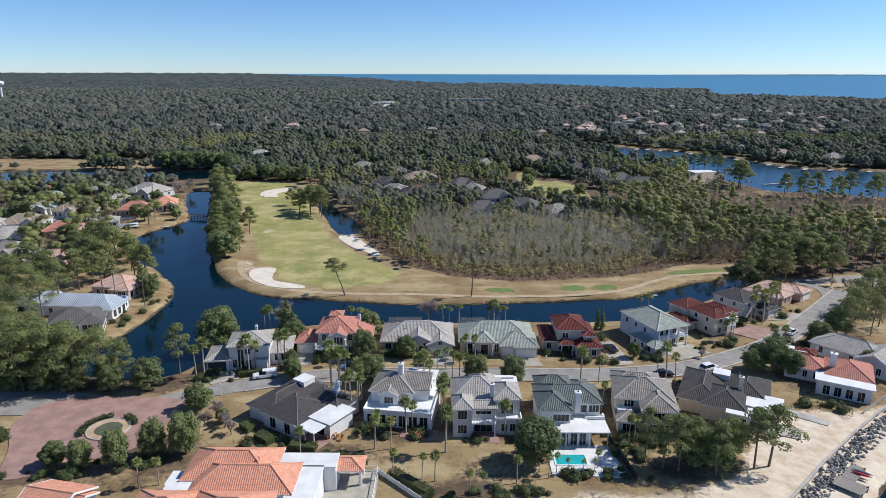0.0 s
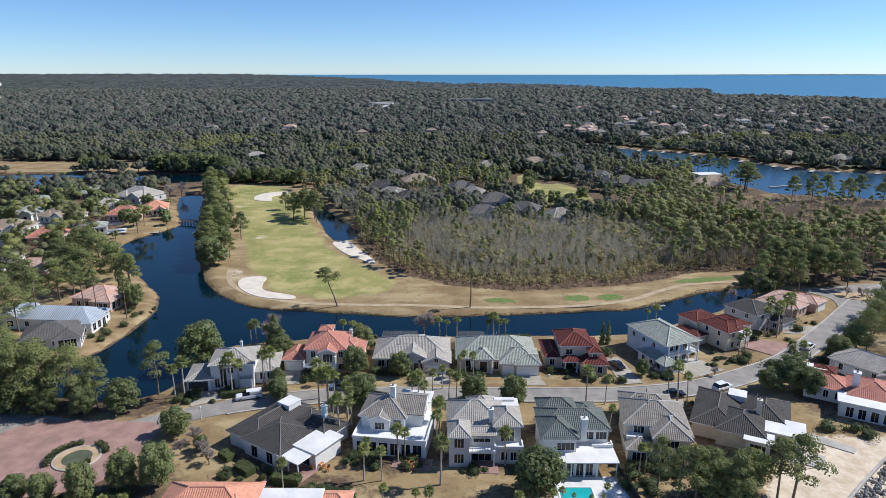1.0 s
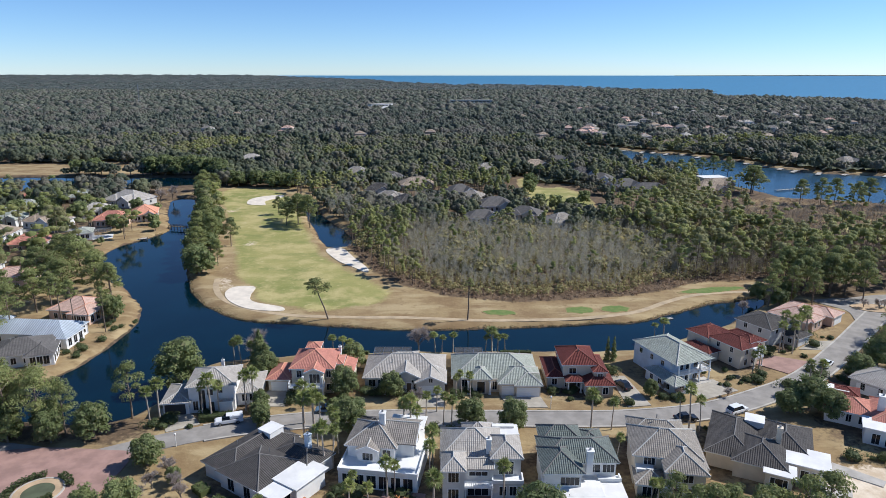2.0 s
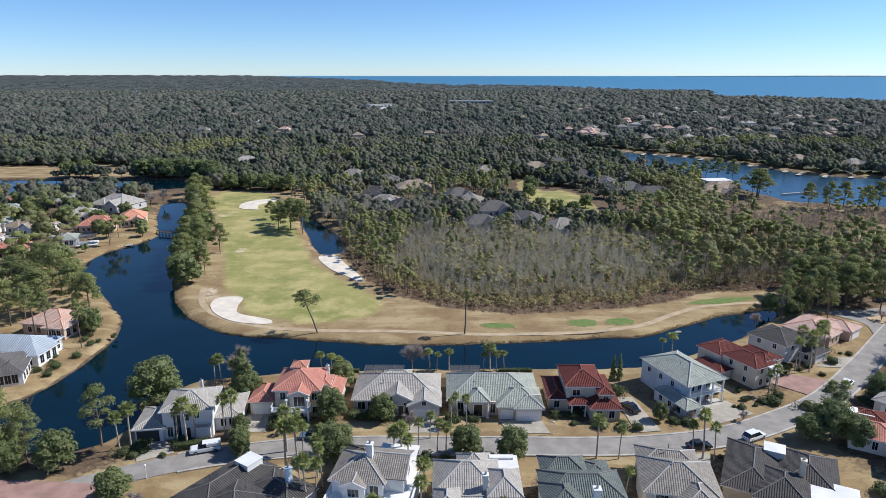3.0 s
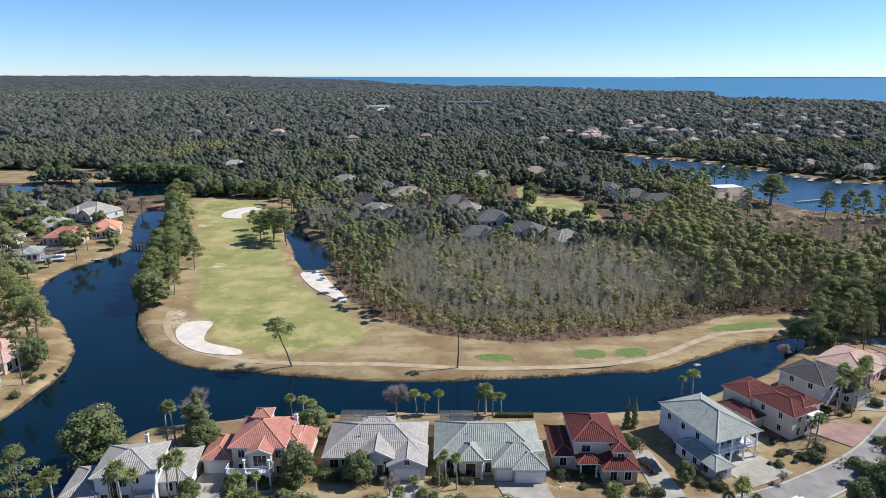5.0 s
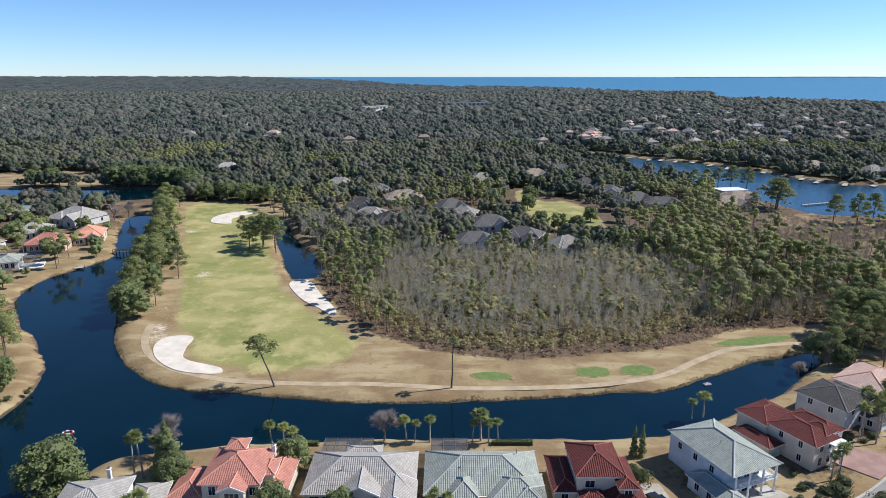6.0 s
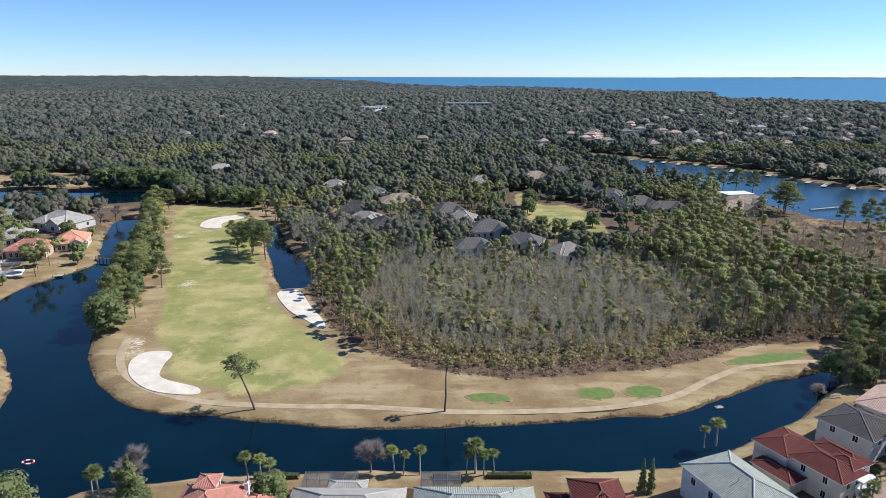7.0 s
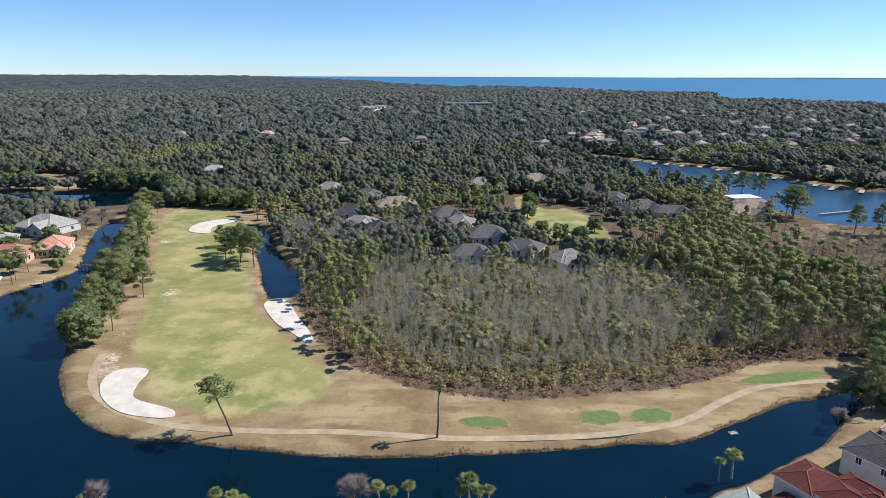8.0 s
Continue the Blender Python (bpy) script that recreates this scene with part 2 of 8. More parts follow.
# far greens pulled towards blue-grey: distance haze put into the leaf colour
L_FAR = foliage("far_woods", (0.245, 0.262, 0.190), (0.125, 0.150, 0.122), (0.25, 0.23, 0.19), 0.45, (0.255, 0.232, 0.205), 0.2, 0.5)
# haze blue in the colour, darkened too for the self-shade a flat sheet lacks
L_HORIZON = foliage("horizon_woods_hazed", (0.135, 0.155, 0.135), (0.085, 0.105, 0.095), (0.15, 0.145, 0.12), 0.3, (0.135, 0.130, 0.118), 0.2, 0.12)
B_PINE = bark("pine_bark", (0.22, 0.17, 0.125), (0.12, 0.09, 0.068))
B_GREY = bark("grey_bark", (0.20, 0.17, 0.14), (0.12, 0.10, 0.085))
B_PALM = bark("palm_bark", (0.46, 0.40, 0.33), (0.30, 0.255, 0.205))
M_SCREEN = plain("cage_screen", (0.10, 0.10, 0.10), 0.9)
_k = M_SCREEN.node_tree
_t, _m = _k.nodes.new("ShaderNodeBsdfTransparent"), _k.nodes.new("ShaderNodeMixShader")
_m.inputs[0].default_value = 0.45
_b, _o = _k.nodes["Principled BSDF"], _k.nodes["Material Output"]
_k.links.new(_t.outputs[0], _m.inputs[1]), _k.links.new(_b.outputs[0], _m.inputs[2]), _k.links.new(_m.outputs[0], _o.inputs[0])
# greens greyed a little with painted-in haze, less than the far woods
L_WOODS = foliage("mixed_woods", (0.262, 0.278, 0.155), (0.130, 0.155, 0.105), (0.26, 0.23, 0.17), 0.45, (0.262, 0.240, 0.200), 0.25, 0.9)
M_POOL = plain("pool_water", (0.04, 0.42, 0.44), 0.08, vary=0.15, bump=0.3)
M_ROCK = plain("grey_rock", (0.30, 0.285, 0.265), 0.9, vary=0.4, grain=2.0, bump=0.5)
M_HEDGEBED = plain("sandy_gravel", (0.50, 0.36, 0.22), 0.95, vary=0.25)
M_TIMBER = plain("grey_timber", (0.30, 0.27, 0.23), 0.85, vary=0.3)
M_CARWHITE = plain("white_car_paint", (0.75, 0.76, 0.77), 0.25, vary=0.04, bump=0.0)
M_CARDARK = plain("dark_car_paint", (0.02, 0.022, 0.026), 0.22, vary=0.05, bump=0.0)
M_CARBLUE = plain("blue_car_paint", (0.10, 0.17, 0.26), 0.25, vary=0.05, bump=0.0)
M_TYRE = plain("tyre_rubber", (0.025, 0.025, 0.025), 0.9)
M_REDPLASTIC = plain("red_plastic", (0.55, 0.05, 0.05), 0.4)
M_DIM = plain("shaded_turf", (0.10, 0.115, 0.065), 0.9, vary=0.3)
B_SWAMP = bark("pale_swamp_bark", (0.42, 0.37, 0.31), (0.26, 0.225, 0.185))

# ---- helpers for building ----
def mesh_of(name, verts, faces, mats=(), uvs=None, smooth=False):
    """A mesh from plain vertices and faces; uvs hold one pair for every corner."""
    me = bpy.data.meshes.new(name)
    me.from_pydata(verts, [], faces)
    for m in mats:
        me.materials.append(m)
    if uvs is not None:
        layer = me.uv_layers.new(name="UVMap")
        layer.data.foreach_set("uv", np.asarray(uvs, dtype=np.float32).ravel())
    if smooth:
        me.shade_smooth()
    me.update()
    return me


def piece(name, me, parent=None, at=None, label=""):
    """Links mesh data as one object, under a thing or a part."""
    ob = new(name, me)
    if at is not None:
        ob.matrix_basis = at
    if parent is not None:
        ob.parent = parent
    if label:
        ob["label"] = label
    return ob


def part(name, bm, material, parent, label=""):
    """Links a bmesh as one mesh object under a thing or under a part."""
    me = bpy.data.meshes.new(name)
    bm.to_mesh(me)
    bm.free()
    for m in (material if isinstance(material, tuple) else (material,)):
        me.materials.append(m)
    return piece(name, me, parent, label=label)


def thing(name, m, label, category, group="", kind=""):
    ob = new(name)
    ob.empty_display_size = 0.5
    ob.matrix_basis = m
    return tagged(ob, label, category, group, kind)


def add_box(bm, x0, y0, z0, x1, y1, z1, bevel=0.0, mi=0):
    vs = [bm.verts.new(c) for c in ((x0, y0, z0), (x1, y0, z0), (x1, y1, z0), (x0, y1, z0), (x0, y0, z1), (x1, y0, z1), (x1, y1, z1), (x0, y1, z1))]
    fs = [bm.faces.new([vs[i] for i in q]) for q in ((3, 2, 1, 0), (4, 5, 6, 7), (0, 1, 5, 4), (1, 2, 6, 5), (2, 3, 7, 6), (3, 0, 4, 7))]
    for f in fs:
        f.material_index = mi
    if bevel:
        es = {e for f in fs for e in f.edges}
        bmesh.ops.bevel(bm, geom=list(es), offset=bevel, segments=1, affect="EDGES")
    return vs


def add_tube(bm, pts, radii, sides=6, cap=True):
    """A tapered tube along points."""
    rings = []
    for i, (p, r) in enumerate(zip(pts, radii)):
        p = Vector(p)
        a, b = Vector(pts[max(i - 1, 0)]), Vector(pts[min(i + 1, len(pts) - 1)])
        d = (b - a).normalized()
        s = d.orthogonal().normalized()
        t = d.cross(s)
        rings.append([bm.verts.new(p + (s * math.cos(2 * math.pi * j / sides) + t * math.sin(2 * math.pi * j / sides)) * r) for j in range(sides)])
    for a, b in zip(rings, rings[1:]):
        for j in range(sides):
            bm.faces.new((a[j], a[(j + 1) % sides], b[(j + 1) % sides], b[j]))
    if cap:
        bm.faces.new(rings[0][::-1]), bm.faces.new(rings[-1])


def smooth_loop(pts, per=6):
    """A closed Catmull-Rom line through control points."""
    p = np.array(pts, float)
    a, b, c, d = np.roll(p, 1, 0), p, np.roll(p, -1, 0), np.roll(p, -2, 0)
    out = []
    for t in np.arange(per) / per:
        out.append(0.5 * (2 * b + (c - a) * t + (2 * a - 5 * b + 4 * c - d) * t ** 2 + (3 * b - a - 3 * c + d) * t ** 3))
    return np.stack(out, 1).reshape(-1, 2)


def smooth_line(pts, per=8):
    p = np.array(pts, float)
    p = np.vstack([2 * p[0] - p[1], p, 2 * p[-1] - p[-2]])
    out = []
    for i in range(1, len(p) - 2):
        a, b, c, d = p[i - 1:i + 3]
        for t in np.arange(per) / per:
            out.append(0.5 * (2 * b + (c - a) * t + (2 * a - 5 * b + 4 * c - d) * t ** 2 + (3 * b - a - 3 * c + d) * t ** 3))
    out.append(p[-2])
    return np.array(out)


def signed(X, Y, loop):
    """Distance to a closed line, positive inside."""
    best = np.full(X.shape, 1e9)
    inside = np.zeros(X.shape, bool)
    for (x0, y0), (x1, y1) in zip(loop, np.roll(loop, -1, 0)):
        dx, dy = x1 - x0, y1 - y0
        t = np.clip(((X - x0) * dx + (Y - y0) * dy) / (dx * dx + dy * dy + 1e-12), 0, 1)
        best = np.minimum(best, (X - x0 - t * dx) ** 2 + (Y - y0 - t * dy) ** 2)
        if dy:
            inside ^= ((Y < y0) != (Y < y1)) & (X < x0 + (Y - y0) * dx / dy)
    return np.where(inside, 1, -1) * np.sqrt(best)


def near_line(X, Y, line):
    best = np.full(X.shape, 1e9)
    for (x0, y0), (x1, y1) in zip(line, line[1:]):
        dx, dy = x1 - x0, y1 - y0
        t = np.clip(((X - x0) * dx + (Y - y0) * dy) / (dx * dx + dy * dy + 1e-12), 0, 1)
        best = np.minimum(best, (X - x0 - t * dx) ** 2 + (Y - y0 - t * dy) ** 2)
    return np.sqrt(best)


def rise(X, Y):
    """The land climbs very gently towards the horizon."""
    return 43.0 * np.clip((Y - 2000) / 2900, 0, 1.0) ** 2 + 0.0 * X


# ---- the plan: shores, greens, woods, roads ----
LAKE = smooth_loop([(100.5, 208), (92, 205.5), (82, 202), (69, 195), (56, 188), (39, 186), (18, 183), (-3, 182), (-20, 183), (-38, 186), (-51, 188),
                    (-62, 193), (-75, 207), (-83, 222), (-93, 246), (-107, 284), (-117, 310), (-127, 340), (-136, 366), (-147, 368), (-142, 346), (-129, 315),
                    (-121.5, 299), (-120.5, 292), (-124, 279), (-129, 270), (-128.5, 258), (-127, 248), (-118, 234), (-111, 225), (-104, 218.5), (-93, 206), (-87, 196), (-84, 186), (-83, 172), (-86, 156), (-96, 146), (-120, 142), (-118, 134), (-90, 134),
                    (-64, 134), (-57, 146), (-54, 160), (-43, 164), (-22, 167), (0, 168), (25, 168), (46, 169), (64, 176), (85, 190), (92, 196), (98, 201.5)])
POND = smooth_loop([(-300, 441), (-230, 442), (-168, 443), (-146, 430), (-153, 413), (-189, 400), (-225, 393), (-300, 392)])
SLOUGH = smooth_loop([(-44, 267), (-49, 278), (-58, 303), (-69, 335), (-82, 362), (-78, 368), (-66, 348), (-54, 318), (-41, 292), (-34, 272)])
RIVER = smooth_loop([(118, 640), (133, 631), (154, 611), (171, 590), (189, 577), (206, 564), (217, 541), (231, 527), (237, 500), (247, 485), (256, 469), (274, 459), (310, 450), (420, 420), (700, 400), (700, 300), (420, 330), (260, 350), (214, 366), (192, 373), (187, 391), (183, 404), (177, 418), (171, 440), (160, 470), (148, 500), (137, 550), (124, 600)])
SEA = np.array([(6000, 500), (1900, 1000), (975, 1504), (909, 1602), (854, 1675), (793, 1740), (734, 1760), (728, 1850), (742, 1950), (888, 2197), (859, 2325), (734, 2426), (619, 2723), (511, 2885), (285, 3056), (28, 3100), (-265, 3525), (-463, 3940), (-769, 4249), (-1900, 5300), (6000, 6000)], float)
FAIRWAY = smooth_loop([(-125, 380), (-104, 324), (-84, 272), (-67, 226), (-58, 213), (-54, 203), (-42, 197), (-32, 195), (-19, 200), (-15, 209), (-21, 220), (-32, 234), (-47, 259), (-59, 293), (-82, 361), (-100, 392), (-122, 397)])
WOODS = smooth_loop([(-38, 270), (-30, 250), (-23, 234), (-13, 220), (-3, 211), (9, 205), (28, 202), (46, 206), (61, 208), (83, 219), (99, 223), (125, 228), (190, 250), (230, 300), (190, 350), (150, 350), (60, 340), (20, 340), (-20, 330), (-40, 310)])
LAWNS = [smooth_loop(q) for q in ([(46, 432), (56, 441), (62, 404), (73, 407), (84, 376), (82, 342), (74, 318), (62, 321), (51, 342), (45, 363), (44, 401)], [(170, 300), (210, 300), (230, 270), (190, 265)])]
GLADE = smooth_loop([(-420, 498), (-300, 500), (-262, 512), (-236, 500), (-212, 470), (-204, 455), (-300, 447), (-420, 447)])
BEACH = smooth_loop([(40, 92), (52, 100), (60, 109), (70, 118), (84, 119), (94, 121), (120, 122), (120, 60), (60, 60), (10, 84), (20, 92)])
STREET = smooth_line([(-62, 119), (-49, 126), (-38, 130.2), (-24, 133.2), (-10, 134.1), (-3, 134.1), (15, 134.1), (28, 134), (41, 134.6), (56, 137.3), (70, 143.4), (85, 152.6), (104, 170), (122, 188), (136, 201), (150, 206), (185, 208), (260, 205)])
AVENUE = smooth_line([(-180, 118), (-130, 121), (-96, 120), (-82, 120), (-70, 118)])
CART = smooth_line([(112, 214), (102, 212), (90, 211), (79, 208), (69, 202), (59, 194.5), (50, 190.9), (39, 188.4), (26, 187.3), (12, 187), (1, 188), (-10, 189), (-21, 189), (-32, 189.5), (-41, 190.5), (-49, 193), (-58, 197.5), (-66, 205), (-71, 214), (-74, 224)])


def axis(*spans):
    out = []
    for a, b, s in spans:
        out += list(np.arange(a, b, s))
    return np.array(out + [spans[-1][1]])


gx = axis((-6000, -2000, 400), (-2000, -700, 60), (-700, -170, 7), (-170, -100, 2.2), (-100, 118, 1.3), (118, 130, 2.0), (130, 440, 4), (440, 1000, 15), (1000, 2000, 50), (2000, 6000, 400))
gy = axis((-400, 40, 40), (40, 80, 5), (80, 140, 1.9), (140, 240, 1.3), (240, 290, 2.0), (290, 460, 2.5), (460, 640, 4), (640, 1000, 15), (1000, 4900, 60))
X, Y = np.meshgrid(gx, gy)
wob = np.array([noise.noise((x * 0.11, y * 0.11, 0)) + 0.45 * noise.noise((x * 0.34, y * 0.34, 4.0)) for x, y in zip(X.ravel(), Y.ravel())]).reshape(X.shape)
shore = np.maximum.reduce([signed(X, Y, q) for q in (LAKE, POND, SLOUGH, RIVER)]) + wob * 0.9
sea = signed(X, Y, SEA)
# the bay in front of the houses
bay = np.maximum(60 - Y, (X - 72) * 0.676 + (102 - Y) * 0.737 - 8)
wet = np.maximum.reduce([shore, sea, bay * 1.0])
Z = np.where(wet > -2.2, np.clip(-(wet + 2.2) * 0.45, -3.0, 0), 0.0) + rise(X, Y)
Z += np.where(wet < -4, 0.12 * wob, 0) * np.clip(near_line(X, Y, CART) / 2 - 0.9, 0, 1)
nv = X.size
ny, nx = X.shape
idx = np.arange(nv).reshape(ny, nx)
quads = np.stack([idx[:-1, :-1], idx[:-1, 1:], idx[1:, 1:], idx[1:, :-1]], -1).reshape(-1, 4)
me = mesh_of("ground", np.stack([X, Y, Z], -1).reshape(-1, 3).tolist(), quads.tolist(), (M_GROUND,), smooth=True)


def soft(d, w):
    return np.clip(0.5 + d / (2 * w), 0, 1)


turf = soft(signed(X, Y, FAIRWAY), 5.5)
for q in LAWNS:
    turf = np.maximum(turf, soft(signed(X, Y, q), 7) * 0.66)
MARSH = smooth_loop([(132, 296), (190, 292), (300, 300), (310, 345), (215, 366), (185, 372), (150, 350)])
wooded = np.maximum.reduce([soft(signed(X, Y, WOODS), 3), soft(Y - 455, 10), soft(np.minimum(Y - 300, X + 30), 20), soft(np.minimum(-X - 132, Y - 125), 18) * 0.62])
BEDS = [(-80, 130, 27, 6), (-60, 129, 10, 5), (-28, 114, 14, 11), (-8, 117, 11, 13), (9, 117, 10, 13), (25, 118, 10, 13), (40, 117, 9, 13), (59, 122, 12, 13), (85, 130, 13, 11), (-45, 142, 12, 9), (-27, 150, 12, 9), (-6, 151, 11, 9), (14, 152, 12, 9), (32, 150, 10, 9),
        (55, 155, 10, 11), (74, 164, 10, 11), (86, 174, 9, 9), (101, 187, 11, 9), (45, 99, 12, 5), (-50, 103, 11, 7), (-66, 96, 12, 5), (-20, 103, 10, 3.5), (5, 92, 9, 3), (101, 148, 14, 9)]
EASTWOOD = smooth_loop([(112, 220), (118, 208), (128, 206), (150, 213), (260, 213), (260, 330), (120, 330)])
wooded = np.maximum(wooded, soft(signed(X, Y, EASTWOOD), 4))
for cx, cy, rx, ry in BEDS:
    wooded = np.maximum(wooded, 0.62 * np.clip(1.6 - np.hypot((X - cx) / rx, (Y - cy) / ry), 0, 1))
wooded = np.maximum(wooded, 0.44 * soft(107 - Y, 4) * soft(48 - X, 6))
wooded = np.where(signed(X, Y, MARSH) > 0, np.clip(wooded, 0.4, 0.56), wooded)
bank = (signed(X, Y, RIVER) > -9) & (X + Y > 640)
wooded = np.where(bank, 0.47, wooded)
wooded = np.maximum(wooded, soft(np.minimum(np.minimum(Y - 402, X + 150), -85 - X), 6) * 0.9)
wooded = np.where((turf > 0.45) | (signed(X, Y, GLADE) > 0), 0, wooded)
sandy = soft(signed(X, Y, BEACH), 5) * 0.85
for cx, cy, rx, ry, k in ((-71, 221, 5, 6, 0.5), (-76, 238, 3.5, 7, 0.44), (-78, 254, 4, 8, 0.44), (-77, 270, 4, 6, 0.5), (-86, 290, 4, 9, 0.44), (-98, 318, 4, 12, 0.46), (-104, 334, 4, 9, 0.48), (-118, 356, 5, 14, 0.44), (-68, 214, 4, 6, 0.5), (-74, 230, 6, 16, 0.34), (-80, 258, 6, 22, 0.34), (-90, 290, 6, 24, 0.34), (-106, 330, 7, 26, 0.34)):
    sandy = np.maximum(sandy, k * np.clip(1.5 - np.hypot((X - cx) / rx, (Y - cy) / ry), 0, 1))
for name, a in (("turf", turf), ("wooded", wooded), ("sandy", sandy), ("wet", soft(wet + 0.55, 0.45))):
    me.attributes.new(name, "FLOAT", "POINT").data.foreach_set("value", a.ravel().astype(np.float32))
tagged(new("ground", me), "dormant tan grass and brown woodland floor round the lake", "ground", kind="structure")


def water_sheet(name, x0, x1, y0, y1, n, label, mat):
    xs, ys = np.linspace(x0, x1, n), np.linspace(y0, y1, n)
    A, B = np.meshgrid(xs, ys)
    i = np.arange(n * n).reshape(n, n)
    q = np.stack([i[:-1, :-1], i[:-1, 1:], i[1:, 1:], i[1:, :-1]], -1).reshape(-1, 4)
    w = mesh_of(name, np.stack([A, B, rise(A, B) - 1.0], -1).reshape(-1, 3).tolist(), q.tolist(), (mat,), smooth=True)
    return tagged(new(name, w), label, "water", kind="structure")


water_sheet("lake_water", -420, 120, -400, 455, 12, "dark navy still water of the lake and pond", M_LAKE)
water_sheet("river_water", 120, 760, -400, 700, 12, "blue rippled water of the river and bay", M_RIVER)
water_sheet("sea", -6000, 6000, 900, 4900, 120, "open blue sea below the horizon", M_SEA)


def ribbon(name, line, half, z, material, label, category, width=None):
    """A road or path: a slab with a thickness along a line."""
    line = np.asarray(line)
    d = np.gradient(line, axis=0)
    nrm = np.stack([-d[:, 1], d[:, 0]], 1) / np.hypot(d[:, 0], d[:, 1])[:, None]
    vs, fs = [], []
    for p, n in zip(line, nrm):
        a, b = p + n * half, p - n * half
        vs += [(a[0], a[1], -0.3), (a[0], a[1], z), (b[0], b[1], z), (b[0], b[1], -0.3)]
    for i in range(len(line) - 1):
        for j in range(3):
            k = 4 * i + j
            fs.append((k, k + 4, k + 5, k + 1))
    return tagged(new(name, mesh_of(name, vs, fs, (material,))), label, category, kind="structure")


def plot(name, pts, z, material, label, category="pavement", per=5, kind="structure", thick=0.3):
    """A flat slab with a curved or straight outline."""
    loop = smooth_loop(pts, per) if per > 1 else np.array(pts, float)
    bm = bmesh.new()
    vs = [bm.verts.new((x, y, z)) for x, y in loop]
    f = bm.faces.new(vs)
    if f.normal.z < 0:
        f.normal_flip()
    bmesh.ops.extrude_face_region(bm, geom=[f])
    for v in vs:
        v.co.z -= thick
    bmesh.ops.triangulate(bm, faces=[g for g in bm.faces if len(g.verts) > 4])
    bmesh.ops.recalc_face_normals(bm, faces=bm.faces[:])
    m = bpy.data.meshes.new(name)
    bm.to_mesh(m), bm.free()
    m.materials.append(material)
    return tagged(new(name, m), label, category, kind=kind)


ribbon("road", STREET, 2.75, 0.16, M_ASPHALT, "grey worn asphalt street between two house rows", "road")
ribbon("road", AVENUE, 5.0, 0.14, M_ASPHALT, "shaded asphalt avenue under pines", "road")
for s, nm in ((1, "kerb"), (-1, "kerb")):
    d = np.gradient(STREET, axis=0)
    nrm = np.stack([-d[:, 1], d[:, 0]], 1) / np.hypot(d[:, 0], d[:, 1])[:, None]
    ribbon(nm, (STREET + nrm * 2.95 * s)[12:], 0.22, 0.24, M_CONCRETE, "pale concrete kerb along the street", "kerb")
plot("road", [(114, 203.5), (119, 195), (117, 186), (123, 184), (131, 190), (145, 196), (162, 199), (162, 208), (140, 209), (126, 206)], 0.15, M_ASPHALT, "grey asphalt turning place at the street end", "road")
plot("road_island", [(122, 198.5), (124.5, 194.5), (130, 193.2), (134.5, 195.4), (131, 199.4), (126, 200.4)], 0.32, M_HEDGEBED, "planted brown island in the turning place", "road island")
ribbon("cart_path", CART, 0.95, 0.035, M_PATH, "pale beige cart path along the lake shore", "path")
plot("pavement", [(-84, 112), (-82, 120), (-73, 123), (-60, 122.5), (-54, 121), (-54, 112), (-56, 104), (-64, 99), (-74, 94), (-79, 103)], 0.18, M_PAVER, "pink brick paver turning court", "pavement")
BUNKER = [(-66.5, 209), (-66, 214.5), (-62, 216), (-58.5, 214.5), (-58, 208), (-55.5, 201.5), (-45.5, 196.8), (-45.5, 193.6), (-55, 195.3), (-62.5, 201.5)]
plot("sand_bunker", BUNKER, 0.17, M_SAND, "white sand bunker beside the green fairway", "bunker")
plot("sand_bunker", [(-44, 259), (-41, 264), (-37, 261), (-32, 250), (-25, 236), (-25, 231), (-31, 238), (-37, 245)], 0.17, M_SAND, "white sand waste bunker in pine shade", "bunker")
plot("sand_bunker", [(-104, 358), (-101, 349), (-92, 347), (-94.5, 357), (-92, 363), (-88, 369), (-90, 375), (-98, 372), (-103, 366)], 0.17, M_SAND, "far pale sand bunker beside the putting green", "bunker")
for cx, cy, rx, ry, turn in ((18.3, 193.0, 5.2, 2.3, -3), (41.6, 195.2, 4.6, 3.0, 10), (52.4, 196.2, 4.8, 2.9, 8), (87.5, 213.4, 12.5, 2.5, 13)):
    c, s = math.cos(radians(turn)), math.sin(radians(turn))
    ring = [(cx + rx * math.cos(a) * c - ry * math.sin(a) * s, cy + rx * math.cos(a) * s + ry * math.sin(a) * c) for a in np.linspace(0, 2 * math.pi, 14, endpoint=False) + 0.13 * np.sin(np.arange(14) * 2.3 + cx)]
    ring = [(x + 0.35 * math.sin(i * 4.1 + cx), y + 0.28 * math.sin(i * 2.9 + cy)) for i, (x, y) in enumerate(ring)]
    loop = smooth_loop(ring, 4)
    rings = [(1.0, -0.1, 1.0), (0.97, 0.05, 1.0), (0.80, 0.09, 0.45), (0.62, 0.11, 0.0), (0.25, 0.12, 0.0)]
    tv = [(cx + (x - cx) * f, cy + (y - cy) * f, z) for f, z, _ in rings for x, y in loop]
    k = len(loop)
    tf = [(r * k + i, r * k + (i + 1) % k, (r + 1) * k + (i + 1) % k, (r + 1) * k + i) for r in range(len(rings) - 1) for i in range(k)]
    tm = mesh_of("tee_box", tv, tf + [tuple(range(4 * k, 5 * k))], (M_TEE,))
    tm.attributes.new("rim", "FLOAT", "POINT").data.foreach_set("value", np.repeat([q for _, _, q in rings], k).astype(np.float32))
    tagged(new("tee_box", tm), "low raised green mown tee", "tee")

# ---- trees ----
rng = np.random.default_rng(7)


